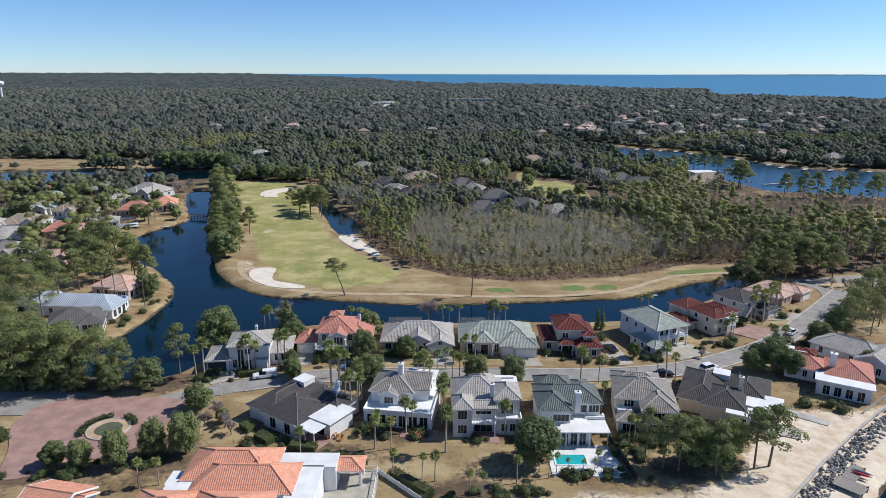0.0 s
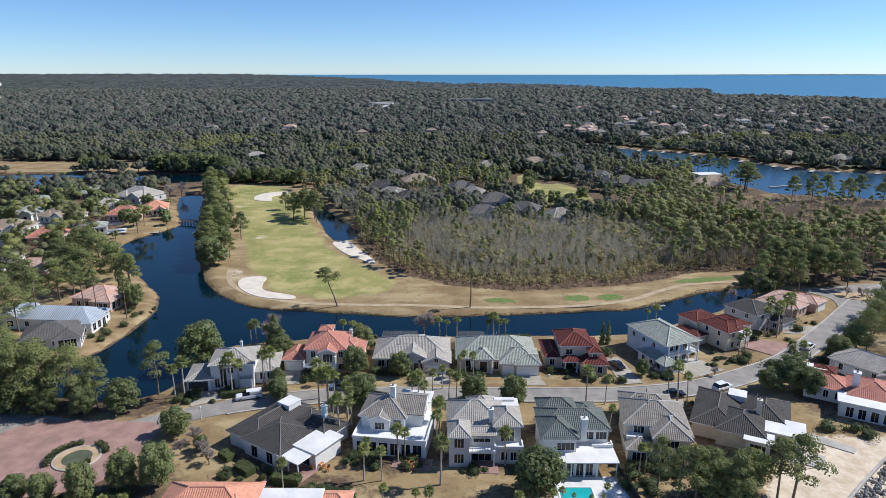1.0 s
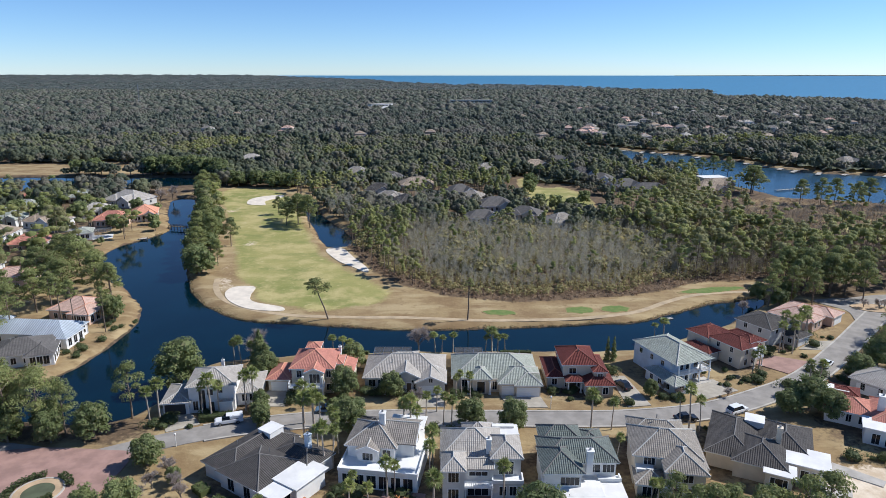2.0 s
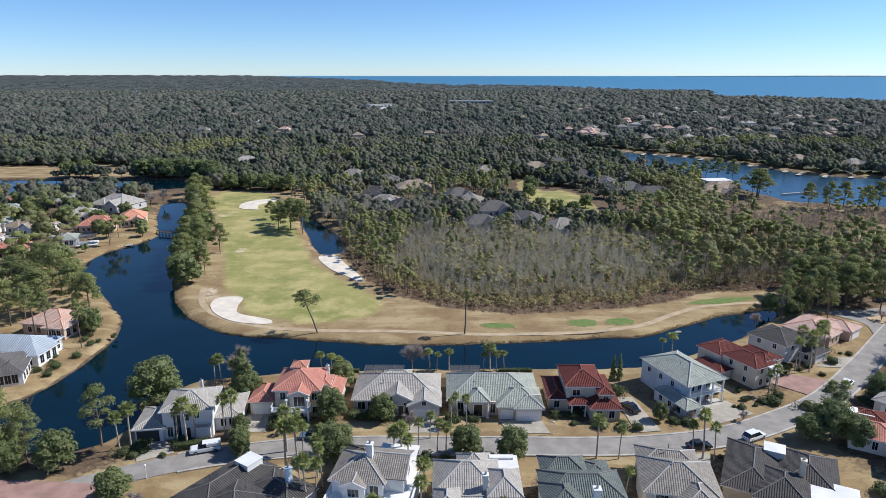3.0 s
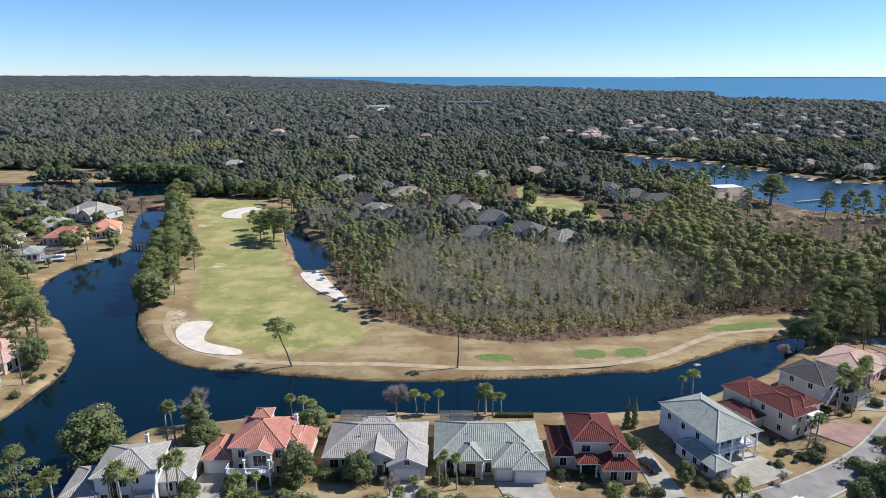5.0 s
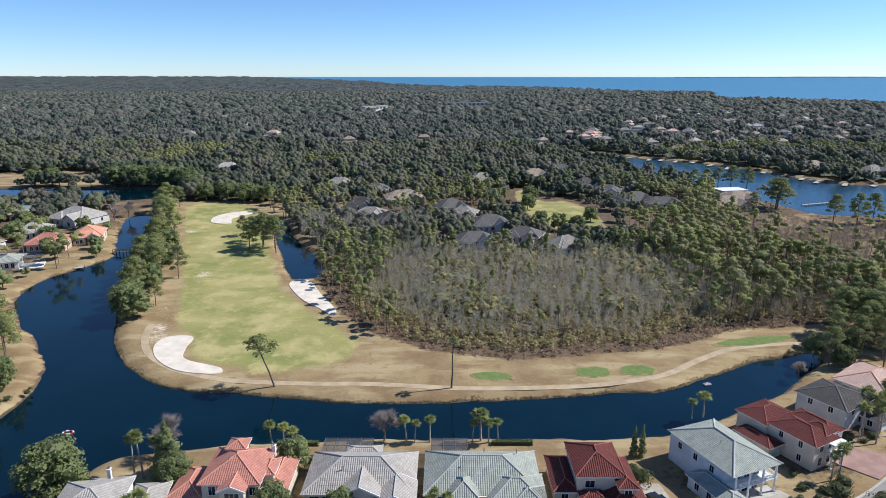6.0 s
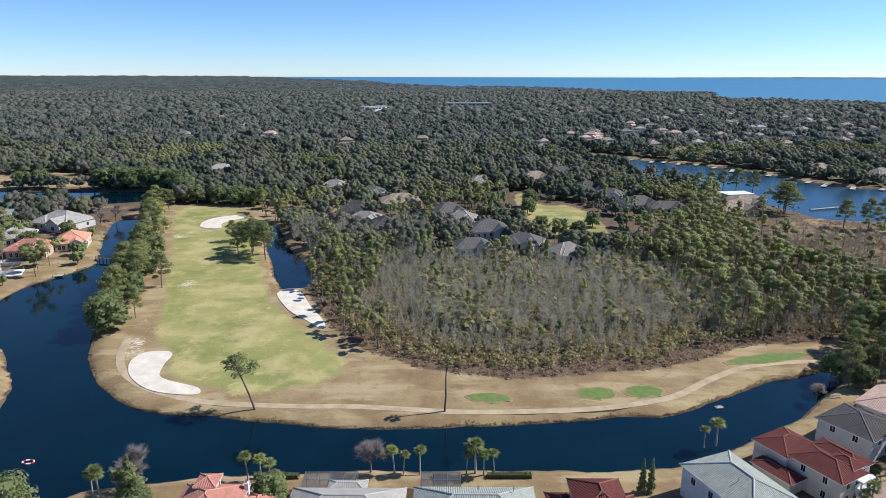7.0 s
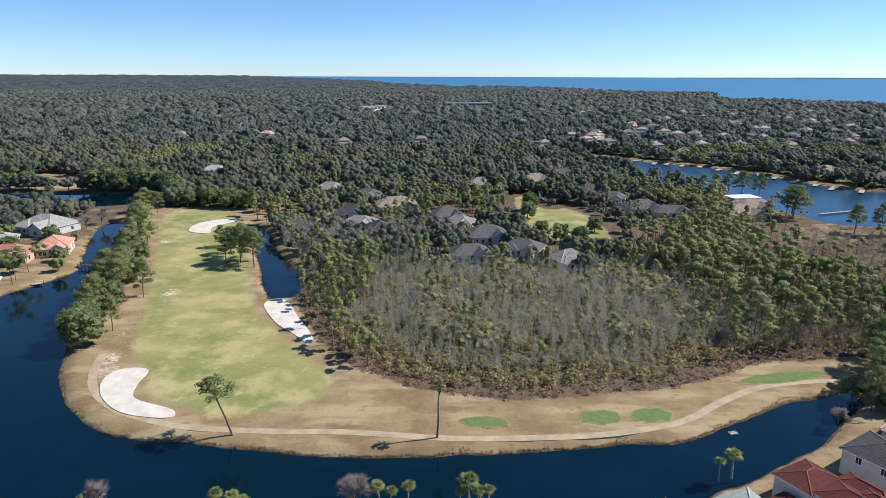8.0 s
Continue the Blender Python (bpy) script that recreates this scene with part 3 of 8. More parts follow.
def leaf_quads(c, n, size, rg, flat=0.0):
    """Small leaf clumps: one bent quad at each centre, square to n."""
    m = len(c)
    r = rg.normal(size=(m, 3))
    t = np.cross(n, r)
    t /= np.linalg.norm(t, axis=1)[:, None] + 1e-9
    b = np.cross(n, t)
    s = size * rg.uniform(0.6, 1.25, (m, 1))
    k = rg.uniform(0.55, 1.0, (m, 1))
    bend = n * s * 0.25
    v = np.stack([c - t * s - bend, c - b * s * k, c + t * s - bend, c + b * s * k], 1)
    return v.reshape(-1, 3)


def unit(v):
    return v / (np.linalg.norm(v, axis=-1, keepdims=True) + 1e-9)


def clump_cloud(rg, centre, radii, count, size, fill=0.35):
    """Leaves on and in an uneven ellipsoid, facing outwards with a scatter."""
    d = unit(rg.normal(size=(count, 3)))
    d[:, 2] = np.where(d[:, 2] < -0.45, -d[:, 2], d[:, 2])
    rr = rg.uniform(max(fill, 0.5), 1.0, (count, 1)) ** 0.5
    c = np.asarray(centre) + d * rr * np.asarray(radii)
    n = unit(d * 1.0 + rg.normal(size=(count, 3)) * 0.3 + np.array([0, 0, 0.3]))
    return leaf_quads(c, n, size, rg)


def tube_arrays(pts, radii, sides=5):
    vs, fs = [], []
    for i, (p, r) in enumerate(zip(pts, radii)):
        p = np.asarray(p, float)
        d = unit(np.asarray(pts[min(i + 1, len(pts) - 1)], float) - np.asarray(pts[max(i - 1, 0)], float))
        s = unit(np.cross(d, (0.31, 0.9, 0.2)))
        t = np.cross(d, s)
        for j in range(sides):
            a = 2 * math.pi * j / sides
            vs.append(p + (s * math.cos(a) + t * math.sin(a)) * r)
    for i in range(len(pts) - 1):
        for j in range(sides):
            k, q = i * sides + j, i * sides + (j + 1) % sides
            fs.append((k, q, q + sides, k + sides))
    return np.array(vs), fs


def quads_mesh(name, v, mat, tone=None):
    f = np.arange(len(v)).reshape(-1, 4)
    m = mesh_of(name, v.tolist(), f.tolist(), (mat,))
    if tone is not None:
        m.attributes.new("tone", "FLOAT", "POINT").data.foreach_set("value", np.full(len(v), tone, np.float32))
    return m


def wood_mesh(name, limbs, mat):
    vs, fs, o = [], [], 0
    for pts, radii, sides in limbs:
        v, f = tube_arrays(pts, radii, sides)
        vs.append(v)
        fs += [tuple(i + o for i in q) for q in f]
        o += len(v)
    return mesh_of(name, np.vstack(vs).tolist(), fs, (mat,), smooth=True)


def lump_quads(rg, centre, radii, seg=7, rings=3, rough=0.22):
    """A rough dome of loose facets, for the mass of a crown seen from afar."""
    a0 = rg.uniform(0, 6.28)
    el = np.radians(np.linspace(-25, 84, rings + 1))
    R = 1 + rg.uniform(-rough, rough, (rings + 1, seg))
    pts = np.array([[[math.cos(e) * math.cos(a0 + 2 * math.pi * j / seg), math.cos(e) * math.sin(a0 + 2 * math.pi * j / seg), math.sin(e)] for j in range(seg)] for e in el]) * R[..., None]
    pts = pts * np.asarray(radii) + np.asarray(centre)
    out = []
    for i in range(rings):
        for j in range(seg):
            k = (j + 1) % seg
            out.append([pts[i, j], pts[i, k], pts[i + 1, k], pts[i + 1, j]])
    return np.array(out).reshape(-1, 3)


def pine_kind(seed, h=13.0, spread=3.2, bare=0.5, lean=(0, 0), leaves=2100, size=0.2, mass=0.0):
    """A slash pine: a tall bare trunk and a flat-topped crown of separate needle clumps."""
    rg = np.random.default_rng(seed)
    top = np.array([lean[0], lean[1], h])
    limbs = [([(0, 0, -0.3), top * 0.3 + (0.1, 0, 0), top * 0.65 + (-0.1, 0.1, 0), top * 0.97], [0.24, 0.2, 0.15, 0.05], 7)]
    clouds = []
    k = 17
    for i in range(k):
        z = bare + (1 - bare) * (i + 0.7) / k
        a = i * 2.4 + rg.uniform(-0.4, 0.4)
        prof = math.sin(math.pi * min(1.0, 0.25 + 0.85 * (z - bare) / (1 - bare))) ** 0.7
        r = spread * max(0.18, prof) * rg.uniform(0.45, 1.0)
        start = top * z
        end = start + np.array([math.cos(a) * r, math.sin(a) * r, rg.uniform(0.2, 0.9)])
        limbs.append(([start - (0, 0, 0.4), (start + end) / 2 + (0, 0, 0.1), end], [0.08, 0.06, 0.03], 4))
        q = rg.uniform(0.75, 1.3) * spread / 3.2
        clouds.append(clump_cloud(rg, end + (0, 0, 0.2), (1.15 * q, 1.15 * q, 0.62 * q), leaves // k, size, 0.1))
        if mass:
            clouds.append(lump_quads(rg, end + (0, 0, 0.15), (mass * q, mass * q, 0.5 * mass * q), 6, 2, 0.25))
    clouds.append(clump_cloud(rg, top + (0, 0, 0.1), (spread * 0.35, spread * 0.35, 0.7), leaves // 9, size, 0.1))
    return wood_mesh("trunk", limbs, B_PINE), quads_mesh("crown", np.vstack(clouds), L_PINE, rg.uniform(0, 0.4))


def oak_kind(seed, h=8.0, spread=4.2, leaves=2300, size=0.235, mat=None, low=0.22):
    """A broad evergreen: short trunk, forked limbs, a lumpy crown with gaps."""
    rg = np.random.default_rng(seed)
    limbs = [([(0, 0, -0.3), (0.1, 0, h * 0.2), (0, 0.1, h * 0.45)], [0.3, 0.23, 0.16], 7)]
    clouds = []
    k = 22
    for i in range(k):
        a = i * 2.4 + rg.uniform(-0.3, 0.3)
        u = (i + 0.5) / k
        z = h * (low + (0.9 - low) * u)
        prof = math.sqrt(max(0.05, 1 - ((u - 0.35) / 0.72) ** 2))
        r = spread * prof * rg.uniform(0.5, 0.82)
        end = np.array([math.cos(a) * r, math.sin(a) * r, z])
        if i % 2 == 0:
            limbs.append(([(0, 0, h * 0.3), end * (0.5, 0.5, 0.72) + (0, 0, h * 0.1), end], [0.12, 0.08, 0.03], 4))
        q = spread * rg.uniform(0.30, 0.48)
        clouds.append(lump_quads(rg, end, (q * 0.72, q * 0.72, q * 0.56), 6, 2, 0.25))
        clouds.append(clump_cloud(rg, end, (q * 1.08, q * 1.08, q * 0.88), leaves // k, size, 0.6))
    clouds.append(clump_cloud(rg, (0, 0, h * 0.85), (spread * 0.5, spread * 0.5, h * 0.14), leaves // 8, size))
    clouds.append(lump_quads(rg, (0, 0, h * 0.5), (spread * 0.5, spread * 0.5, h * 0.3), 8, 3, 0.2))
    return wood_mesh("trunk", limbs, B_GREY), quads_mesh("crown", np.vstack(clouds), mat or L_OAK, rg.uniform(0, 0.4))


def spire_kind(seed, h=7.5, r=2.2, leaves=1300, size=0.22):
    """A dark conifer: a tapering upright crown down to the ground."""
    rg = np.random.default_rng(seed)
    clouds = []
    for i in range(16):
        u = i / 15
        a, q = i * 2.4, r * (1 - u) ** 0.8
        clouds.append(lump_quads(rg, (math.cos(a) * q * 0.4, math.sin(a) * q * 0.4, 0.5 + u * (h - 0.8)), (q * 0.6 + 0.08, q * 0.6 + 0.08, h * 0.08), 6, 2, 0.2))
        clouds.append(clump_cloud(rg, (math.cos(a) * q * 0.45, math.sin(a) * q * 0.45, 0.5 + u * (h - 0.8)), (q * 0.75 + 0.15, q * 0.75 + 0.15, h * 0.09), leaves // 16, size * (0.6 + 0.4 * (1 - u))))
    return wood_mesh("trunk", [([(0, 0, -0.3), (0, 0, h * 0.6)], [0.2, 0.05], 6)], B_GREY), quads_mesh("crown", np.vstack(clouds), L_OAK, 0.2)


def palm_kind(seed, h=7.0, fans=24, length=1.38):
    """A sabal palm: a slim trunk and a round head of fans, each of narrow drooping blades; the lowest are dead."""
    rg = np.random.default_rng(seed)
    bend = rg.normal(0, 0.25, 2)
    top = np.array([bend[0], bend[1], h])
    trunk = [([(0, 0, -0.3), (bend[0] * 0.2, bend[1] * 0.2, h * 0.4), top * (0.8, 0.8, 0.8), top], [0.17, 0.125, 0.12, 0.16], 7)]
    vs = []
    for i in range(fans):
        a = i * 2.4 + rg.uniform(-0.2, 0.2)
        el = radians(85 - 120 * (i / fans) ** 0.9 + rg.uniform(-8, 8))
        L = length * rg.uniform(0.8, 1.1)
        d = np.array([math.cos(a) * math.cos(el), math.sin(a) * math.cos(el), math.sin(el)])
        s = unit(np.cross(d, (0, 0, 1.0)))
        stem = top + d * L * 0.5
        vs.append([top - s * 0.03, top + s * 0.03, stem + s * 0.03, stem - s * 0.03])
        for t in np.linspace(-1.75, 1.75, 9) + rg.uniform(-0.1, 0.1, 9):
            q = unit(d * math.cos(t) + s * math.sin(t) - np.array([0, 0, 0.1]))
            w = unit(np.cross(q, np.cross(s, d) + rg.normal(0, 0.2, 3))) * 0.085
            r = L * (0.62 - 0.12 * abs(t))
            mid, tip = stem + q * r * 0.5, stem + q * r - np.array([0, 0, 0.13 * L])
            vs.append([stem - w * 0.3, stem + w * 0.3, mid + w, mid - w])
            vs.append([mid - w, mid + w, tip + w * 0.12, tip - w * 0.12])
    return wood_mesh("trunk", trunk, B_PALM), quads_mesh("crown", np.array(vs).reshape(-1, 3), L_PALM, rg.uniform(0, 0.4))


def bare_kind(seed, h=6.5, spread=2.4, mat=None):
    """A leafless tree: limbs that fork three times into fine twigs."""
    rg = np.random.default_rng(seed)
    limbs, twigs = [], []

    def grow(p, d, length, r, level):
        e = p + d * length
        limbs.append(([p, (p + e) / 2 + rg.normal(0, length * 0.04, 3), e], [r, r * 0.8, r * 0.55], 5 if level < 2 else 3))
        if level == 3:
            for _ in range(17):
                q = unit(d + rg.normal(0, 0.55, 3) + np.array([0, 0, 0.15]))
                w = unit(np.cross(q, rg.normal(size=3))) * 0.026
                b = e - d * length * rg.uniform(0, 0.8)
                t = b + q * rg.uniform(0.5, 1.0) * h * 0.14
                twigs.append([b - w, b + w, t + w * 0.4, t - w * 0.4])
            return
        for i in range(4 if level else 6):
            a = i * 2.4 + rg.uniform(0, 1)
            side = unit(np.cross(d, rg.normal(size=3)))
            q = unit(d + side * rg.uniform(0.5, 0.95) * spread / 2.4 + np.array([0, 0, 0.2]))
            grow(p + d * length * rg.uniform(0.55, 1.0), q, length * rg.uniform(0.55, 0.75), r * 0.55, level + 1)

    grow(np.array([0, 0, -0.2]), np.array([0, 0, 1.0]), h * 0.36, 0.15, 0)
    return wood_mesh("trunk", limbs, B_GREY), quads_mesh("crown", np.array(twigs).reshape(-1, 3), L_PALE, 0.3)


def shrub_kind(seed, r=1.1, leaves=300, size=0.13):
    rg = np.random.default_rng(seed)
    cl = [clump_cloud(rg, (rg.normal(0, r * 0.35), rg.normal(0, r * 0.35), r * 0.5), (r * 0.65, r * 0.65, r * 0.55), leaves // 5, size, 0.7) for _ in range(5)]
    cl.append(lump_quads(rg, (0, 0, r * 0.4), (r * 0.75, r * 0.75, r * 0.55), 8, 3, 0.15))
    return quads_mesh("shrub", np.vstack(cl), L_SHRUB, rg.uniform(0, 0.4))


def tree_model(name, meshes, label, category, names=("trunk", "crown")):
    ob = thing(name, pose(0, 0, -500), label, category)
    for nm, m in zip(names, meshes):
        piece(nm, m, ob)
    return ob


PINES = [tree_model("pine_tree", pine_kind(s, h, sp, b, ln), "tall pine with bare trunk and flat olive crown", "pine tree")
         for s, h, sp, b, ln in ((1, 13, 3.2, 0.52, (0, 0)), (2, 14.5, 3.0, 0.58, (0.5, 0.3)), (3, 12, 3.6, 0.45, (-0.4, 0.2)), (4, 15, 2.7, 0.62, (0.2, -0.3)), (5, 11, 3.9, 0.42, (0, 0.4)))]
PINES += [tree_model("pine_tree", pine_kind(sd, 12.5, 5.2, 0.36, ln, 3200, 0.18), "broad pine with a wide olive crown", "pine tree") for sd, ln in ((6, (0.5, 0)), (8, (-0.4, 0.5)))]
PINES += [tree_model("pine_tree", pine_kind(sd, 12.0, 5.0, 0.34, ln, 3600, 0.21, 0.4), "broad pine with a wide olive crown", "pine tree") for sd, ln in ((16, (0.3, 0)), (18, (-0.4, 0.3)))]
OAKS = [tree_model("oak_tree", oak_kind(s, h, sp), "round evergreen oak with dense dark green crown", "tree")
        for s, h, sp in ((11, 8, 4.0), (12, 7, 3.3), (13, 9, 4.4), (14, 6, 2.9))]
OAKS.append(tree_model("evergreen_tree", oak_kind(15, 10, 4.9, 3600, 0.24, low=0.12), "big round evergreen with dense dark crown by the lake", "tree"))
OAKS.append(tree_model("oak_tree", oak_kind(16, 8.5, 4.4, 800, 0.38), "large round evergreen far along the shore", "tree"))
PALMS = [tree_model("palm_tree", palm_kind(s, h), "slim sabal palm with a round head of fronds", "palm tree", ("trunk", "crown")) for s, h in ((21, 7.0), (22, 8.0), (23, 6.0), (24, 7.4))]
BARES = [tree_model("bare_tree", bare_kind(s, h, sp), "leafless tree with fine pale grey twigs", "tree", ("trunk", "crown")) for s, h, sp in ((31, 6.5, 2.2), (32, 5.0, 2.8))]
SPIRES = [tree_model("conifer_tree", spire_kind(41), "dense dark green upright conifer by the lake", "tree"),
          tree_model("cypress_tree", spire_kind(42, 6.0, 0.75, 500, 0.2), "slim columnar dark cypress beside a house", "tree")]
SHRUBS = []
for s, r in ((51, 1.1), (52, 0.8), (53, 1.5)):
    sh = tagged(new("shrub", shrub_kind(s, r)), "rounded clipped evergreen garden shrub", "shrub", "garden shrubs")
    SHRUBS.append(sh)
HOME_SIZE = {id(o): z for o, z in zip(PINES + OAKS + PALMS + BARES + SPIRES, (13, 14.5, 12, 15, 11, 12.5, 12.5, 12, 12, 8, 7, 9, 6, 10, 8.5, 7, 8, 6, 7.4, 6.5, 5, 7.5, 6))}
used_models = set()


def plant(kind, x, y, h=0, k=None, wide=1.0, label="", group=""):
    """One tree of a kind at its place; h sets its height in metres."""
    i = int(abs(x * 7.3 + y * 3.1)) % len(kind) if k is None else k
    if y > 185 and len(kind) == 6:
        i = 5
    elif y > 185 and len(kind) == 9 and i in (5, 6):
        i += 2
    src = kind[i]
    s = (h / HOME_SIZE[id(src)]) if h and id(src) in HOME_SIZE else (h or 1.0)
    m = pose(x, y, 0, 0, 0, (x * 57 + y * 31) % 360)
    if id(src) not in used_models:
        used_models.add(id(src))
        ob = src
        ob.matrix_basis = m
    else:
        ob = copy_thing(src, m)
    ob.scale = (s * wide, s * wide, s)
    if label:
        ob["label"] = label
    if group:
        ob["group"] = group
    return ob


# ---- woods as stuff: many trees of a few shapes joined, one mesh a stand ----
def dome(rg, centre, radii, seg=7, rings=3, rough=0.14):
    """A closed uneven dome, the mass of one bough of a crown."""
    a0 = rg.uniform(0, 6.28)
    el = np.radians(np.linspace(-30, 86, rings + 1))
    az = a0 + 2 * math.pi * np.arange(seg) / seg
    R = 1 + rg.uniform(-rough, rough, (rings + 1, seg))
    v = np.stack([np.cos(el)[:, None] * np.cos(az), np.cos(el)[:, None] * np.sin(az), np.sin(el)[:, None] + 0 * az], -1) * R[..., None]
    i, j = np.meshgrid(np.arange(rings), np.arange(seg), indexing="ij")
    k = (j + 1) % seg
    f = np.stack([i * seg + j, i * seg + k, (i + 1) * seg + k, (i + 1) * seg + j], -1).reshape(-1, 4)
    return v.reshape(-1, 3) * np.asarray(radii) + np.asarray(centre), f


def crown_of(domes, leaves):
    """Joins domes and loose leaf quads: vertices and faces."""
    V, Fc, o = [], [], 0
    for v, f in domes + [(q, np.arange(len(q)).reshape(-1, 4)) for q in leaves]:
        V.append(v), Fc.append(f + o)
        o += len(v)
    return np.vstack(V), np.vstack(Fc)


def stamp_pine(rg):
    """A flat round crown of a few needle masses high on a bare trunk."""
    h = 11.0
    tv, tf = tube_arrays([(0, 0, -0.3), (0.1, 0, h * 0.95)], [0.2, 0.07], 3)
    d, c = [], []
    for z, off in ((0.72, 1.3), (0.82, 1.2), (0.90, 1.0), (0.98, 0.5)):
        at = (rg.normal(0, off * 0.8), rg.normal(0, off * 0.8), h * z)
        r = rg.uniform(1.1, 1.6)
        d.append(dome(rg, at, (r * 0.85, r * 0.85, r * 0.45), 6, 2, 0.25))
        c.append(clump_cloud(rg, at, (r * 1.12, r * 1.12, r * 0.62), 15, 0.32, 0.7))
    return tv, tf, *crown_of(d, c)


def stamp_broad(rg):
    h = 11.5
    tv, tf = tube_arrays([(0, 0, -0.3), (0.2, 0, h * 0.9)], [0.22, 0.09], 3)
    d, c = [], []
    for z in (0.64, 0.74, 0.82, 0.9, 0.96):
        at = (rg.normal(0, 1.7), rg.normal(0, 1.7), h * z)
        r = rg.uniform(1.5, 2.1)
        d.append(dome(rg, at, (r * 0.85, r * 0.85, r * 0.45), 6, 2, 0.25))
        c.append(clump_cloud(rg, at, (r * 1.12, r * 1.12, r * 0.62), 18, 0.36, 0.7))
    return tv, tf, *crown_of(d, c)


def stamp_oak(rg):
    """A broad low crown: one wide mass with boughs round it and leaves on its outline."""
    tv, tf = tube_arrays([(0, 0, -0.3), (0.1, 0, 4.0)], [0.25, 0.12], 3)
    d = [dome(rg, (0, 0, 3.3), (2.7, 2.7, 2.1), 6, 2, 0.2)]
    c = []
    a0 = rg.uniform(0, 6.28)
    for i in range(8):
        a, u = a0 + i * 2.4 + rg.uniform(-0.3, 0.3), (i + 0.5) / 8
        rr = 3.1 * math.sqrt(max(0.05, 1 - u * u * 0.95)) * rg.uniform(0.65, 1.1)
        at = np.array([math.cos(a) * rr, math.sin(a) * rr, 2.9 + 2.7 * u + rg.uniform(-0.3, 0.3)])
        r = rg.uniform(0.95, 1.5)
        d.append(dome(rg, at, (r, r, r * 0.75), 5, 2, 0.25))
        c.append(clump_cloud(rg, at, (r * 1.15, r * 1.15, r * 0.95), 4, 0.40, 0.85))
    return tv, tf, *crown_of(d, c)


def stamp_bare(rg):
    """A leafless sapling: a thin stem and a vase of fine rising twigs."""
    h = 7.0
    tv, tf = tube_arrays([(0, 0, -0.3), (rg.normal(0, 0.3), rg.normal(0, 0.3), h * 0.75)], [0.07, 0.02], 3)
    q = []
    for i in range(78):
        z = rg.uniform(0.15, 0.85) ** 0.8
        a = rg.uniform(0, 6.28)
        d = unit(np.array([math.cos(a), math.sin(a), rg.uniform(0.5, 1.9)]))
        w = unit(np.cross(d, rg.normal(size=3))) * rg.uniform(0.018, 0.042)
        b = np.array([0, 0, h * z]) + rg.normal(0, 0.4, 3) * (1, 1, 0.5)
        e = b + d * rg.uniform(0.7, 1.9) * (1.25 - z * 0.6)
        q.append([b - w, b + w, e + w * 0.4, e - w * 0.4])
    return tv, tf, *crown_of([], [np.array(q).reshape(-1, 3)])


def stamp_scrub(rg):
    c = [clump_cloud(rg, (rg.normal(0, 0.5), rg.normal(0, 0.5), 0.6), (0.9, 0.9, 0.85), 12, 0.26, 0.3) for _ in range(2)]
    return np.zeros((0, 3)), [], *crown_of([], c)


def stamp_far(rg):
    """A rough closed crown for woods far off."""
    d = [dome(rg, (0, 0, 3.8), (3.6, 3.6, 2.4), 6, 2, 0.25)]
    for i in range(3):
        a = i * 2.1 + rg.uniform(0, 1.2)
        r = rg.uniform(1.4, 2.1)
        d.append(dome(rg, (math.cos(a) * 2.4, math.sin(a) * 2.4, rg.uniform(3.8, 6.0)), (r, r, r * 0.8), 4, 2, 0.25))
    return np.zeros((0, 3)), [], *crown_of(d, [clump_cloud(rg, (0, 0, 4.6), (4.2, 4.2, 2.8), 5, 0.7, 0.85)])


def stamp_speck(rg):
    d = [dome(rg, (0, 0, 4.0), (5.4, 5.4, 3.6), 5, 2, 0.28)]
    return np.zeros((0, 3)), [], *crown_of(d, [clump_cloud(rg, (0, 0, 5.2), (5.6, 5.6, 3.0), 4, 1.5, 0.85)])


def stand(name, stamps, xy, scales, mats, label):
    """Joins trees at the places xy into one mesh."""
    rg = np.random.default_rng(len(xy) + 5)
    V, F, MI, T, o = [], [], [], [], 0
    which = rg.integers(0, len(stamps), len(xy))
    turn = rg.uniform(0, 6.28, len(xy))
    tone = rg.uniform(0, 1, len(xy))
    zz = rise(xy[:, 0], xy[:, 1]) if len(xy) else []
    for i, (x, y) in enumerate(xy):
        tv, tf, lv, lf = stamps[which[i]]
        c, s = math.cos(turn[i]), math.sin(turn[i])
        v = np.vstack([tv, lv]) * scales[i]
        v = np.stack([v[:, 0] * c - v[:, 1] * s + x, v[:, 0] * s + v[:, 1] * c + y, v[:, 2] + zz[i]], 1)
        V.append(v)
        if len(tf):
            F.append(np.array(tf) + o)
            MI.append(np.zeros(len(tf), np.int32))
        F.append(lf + o + len(tv))
        MI.append(np.ones(len(lf), np.int32))
        T.append(np.full(len(v), tone[i], np.float32))
        o += len(v)
    V, F, MI, T = np.vstack(V).astype(np.float32), np.vstack(F).astype(np.int32), np.concatenate(MI), np.concatenate(T)
    m = bpy.data.meshes.new(name)
    m.vertices.add(len(V)), m.loops.add(F.size), m.polygons.add(len(F))
    m.vertices.foreach_set("co", V.ravel()), m.loops.foreach_set("vertex_index", F.ravel())
    m.polygons.foreach_set("loop_start", np.arange(len(F), dtype=np.int32) * 4)
    m.polygons.foreach_set("material_index", MI)
    for q in mats:
        m.materials.append(q)
    m.attributes.new("tone", "FLOAT", "POINT").data.foreach_set("value", T)
    m.update(calc_edges=True)
    m.validate()
    m.shade_smooth()
    return tagged(new(name, m), label, "trees", kind="stuff")


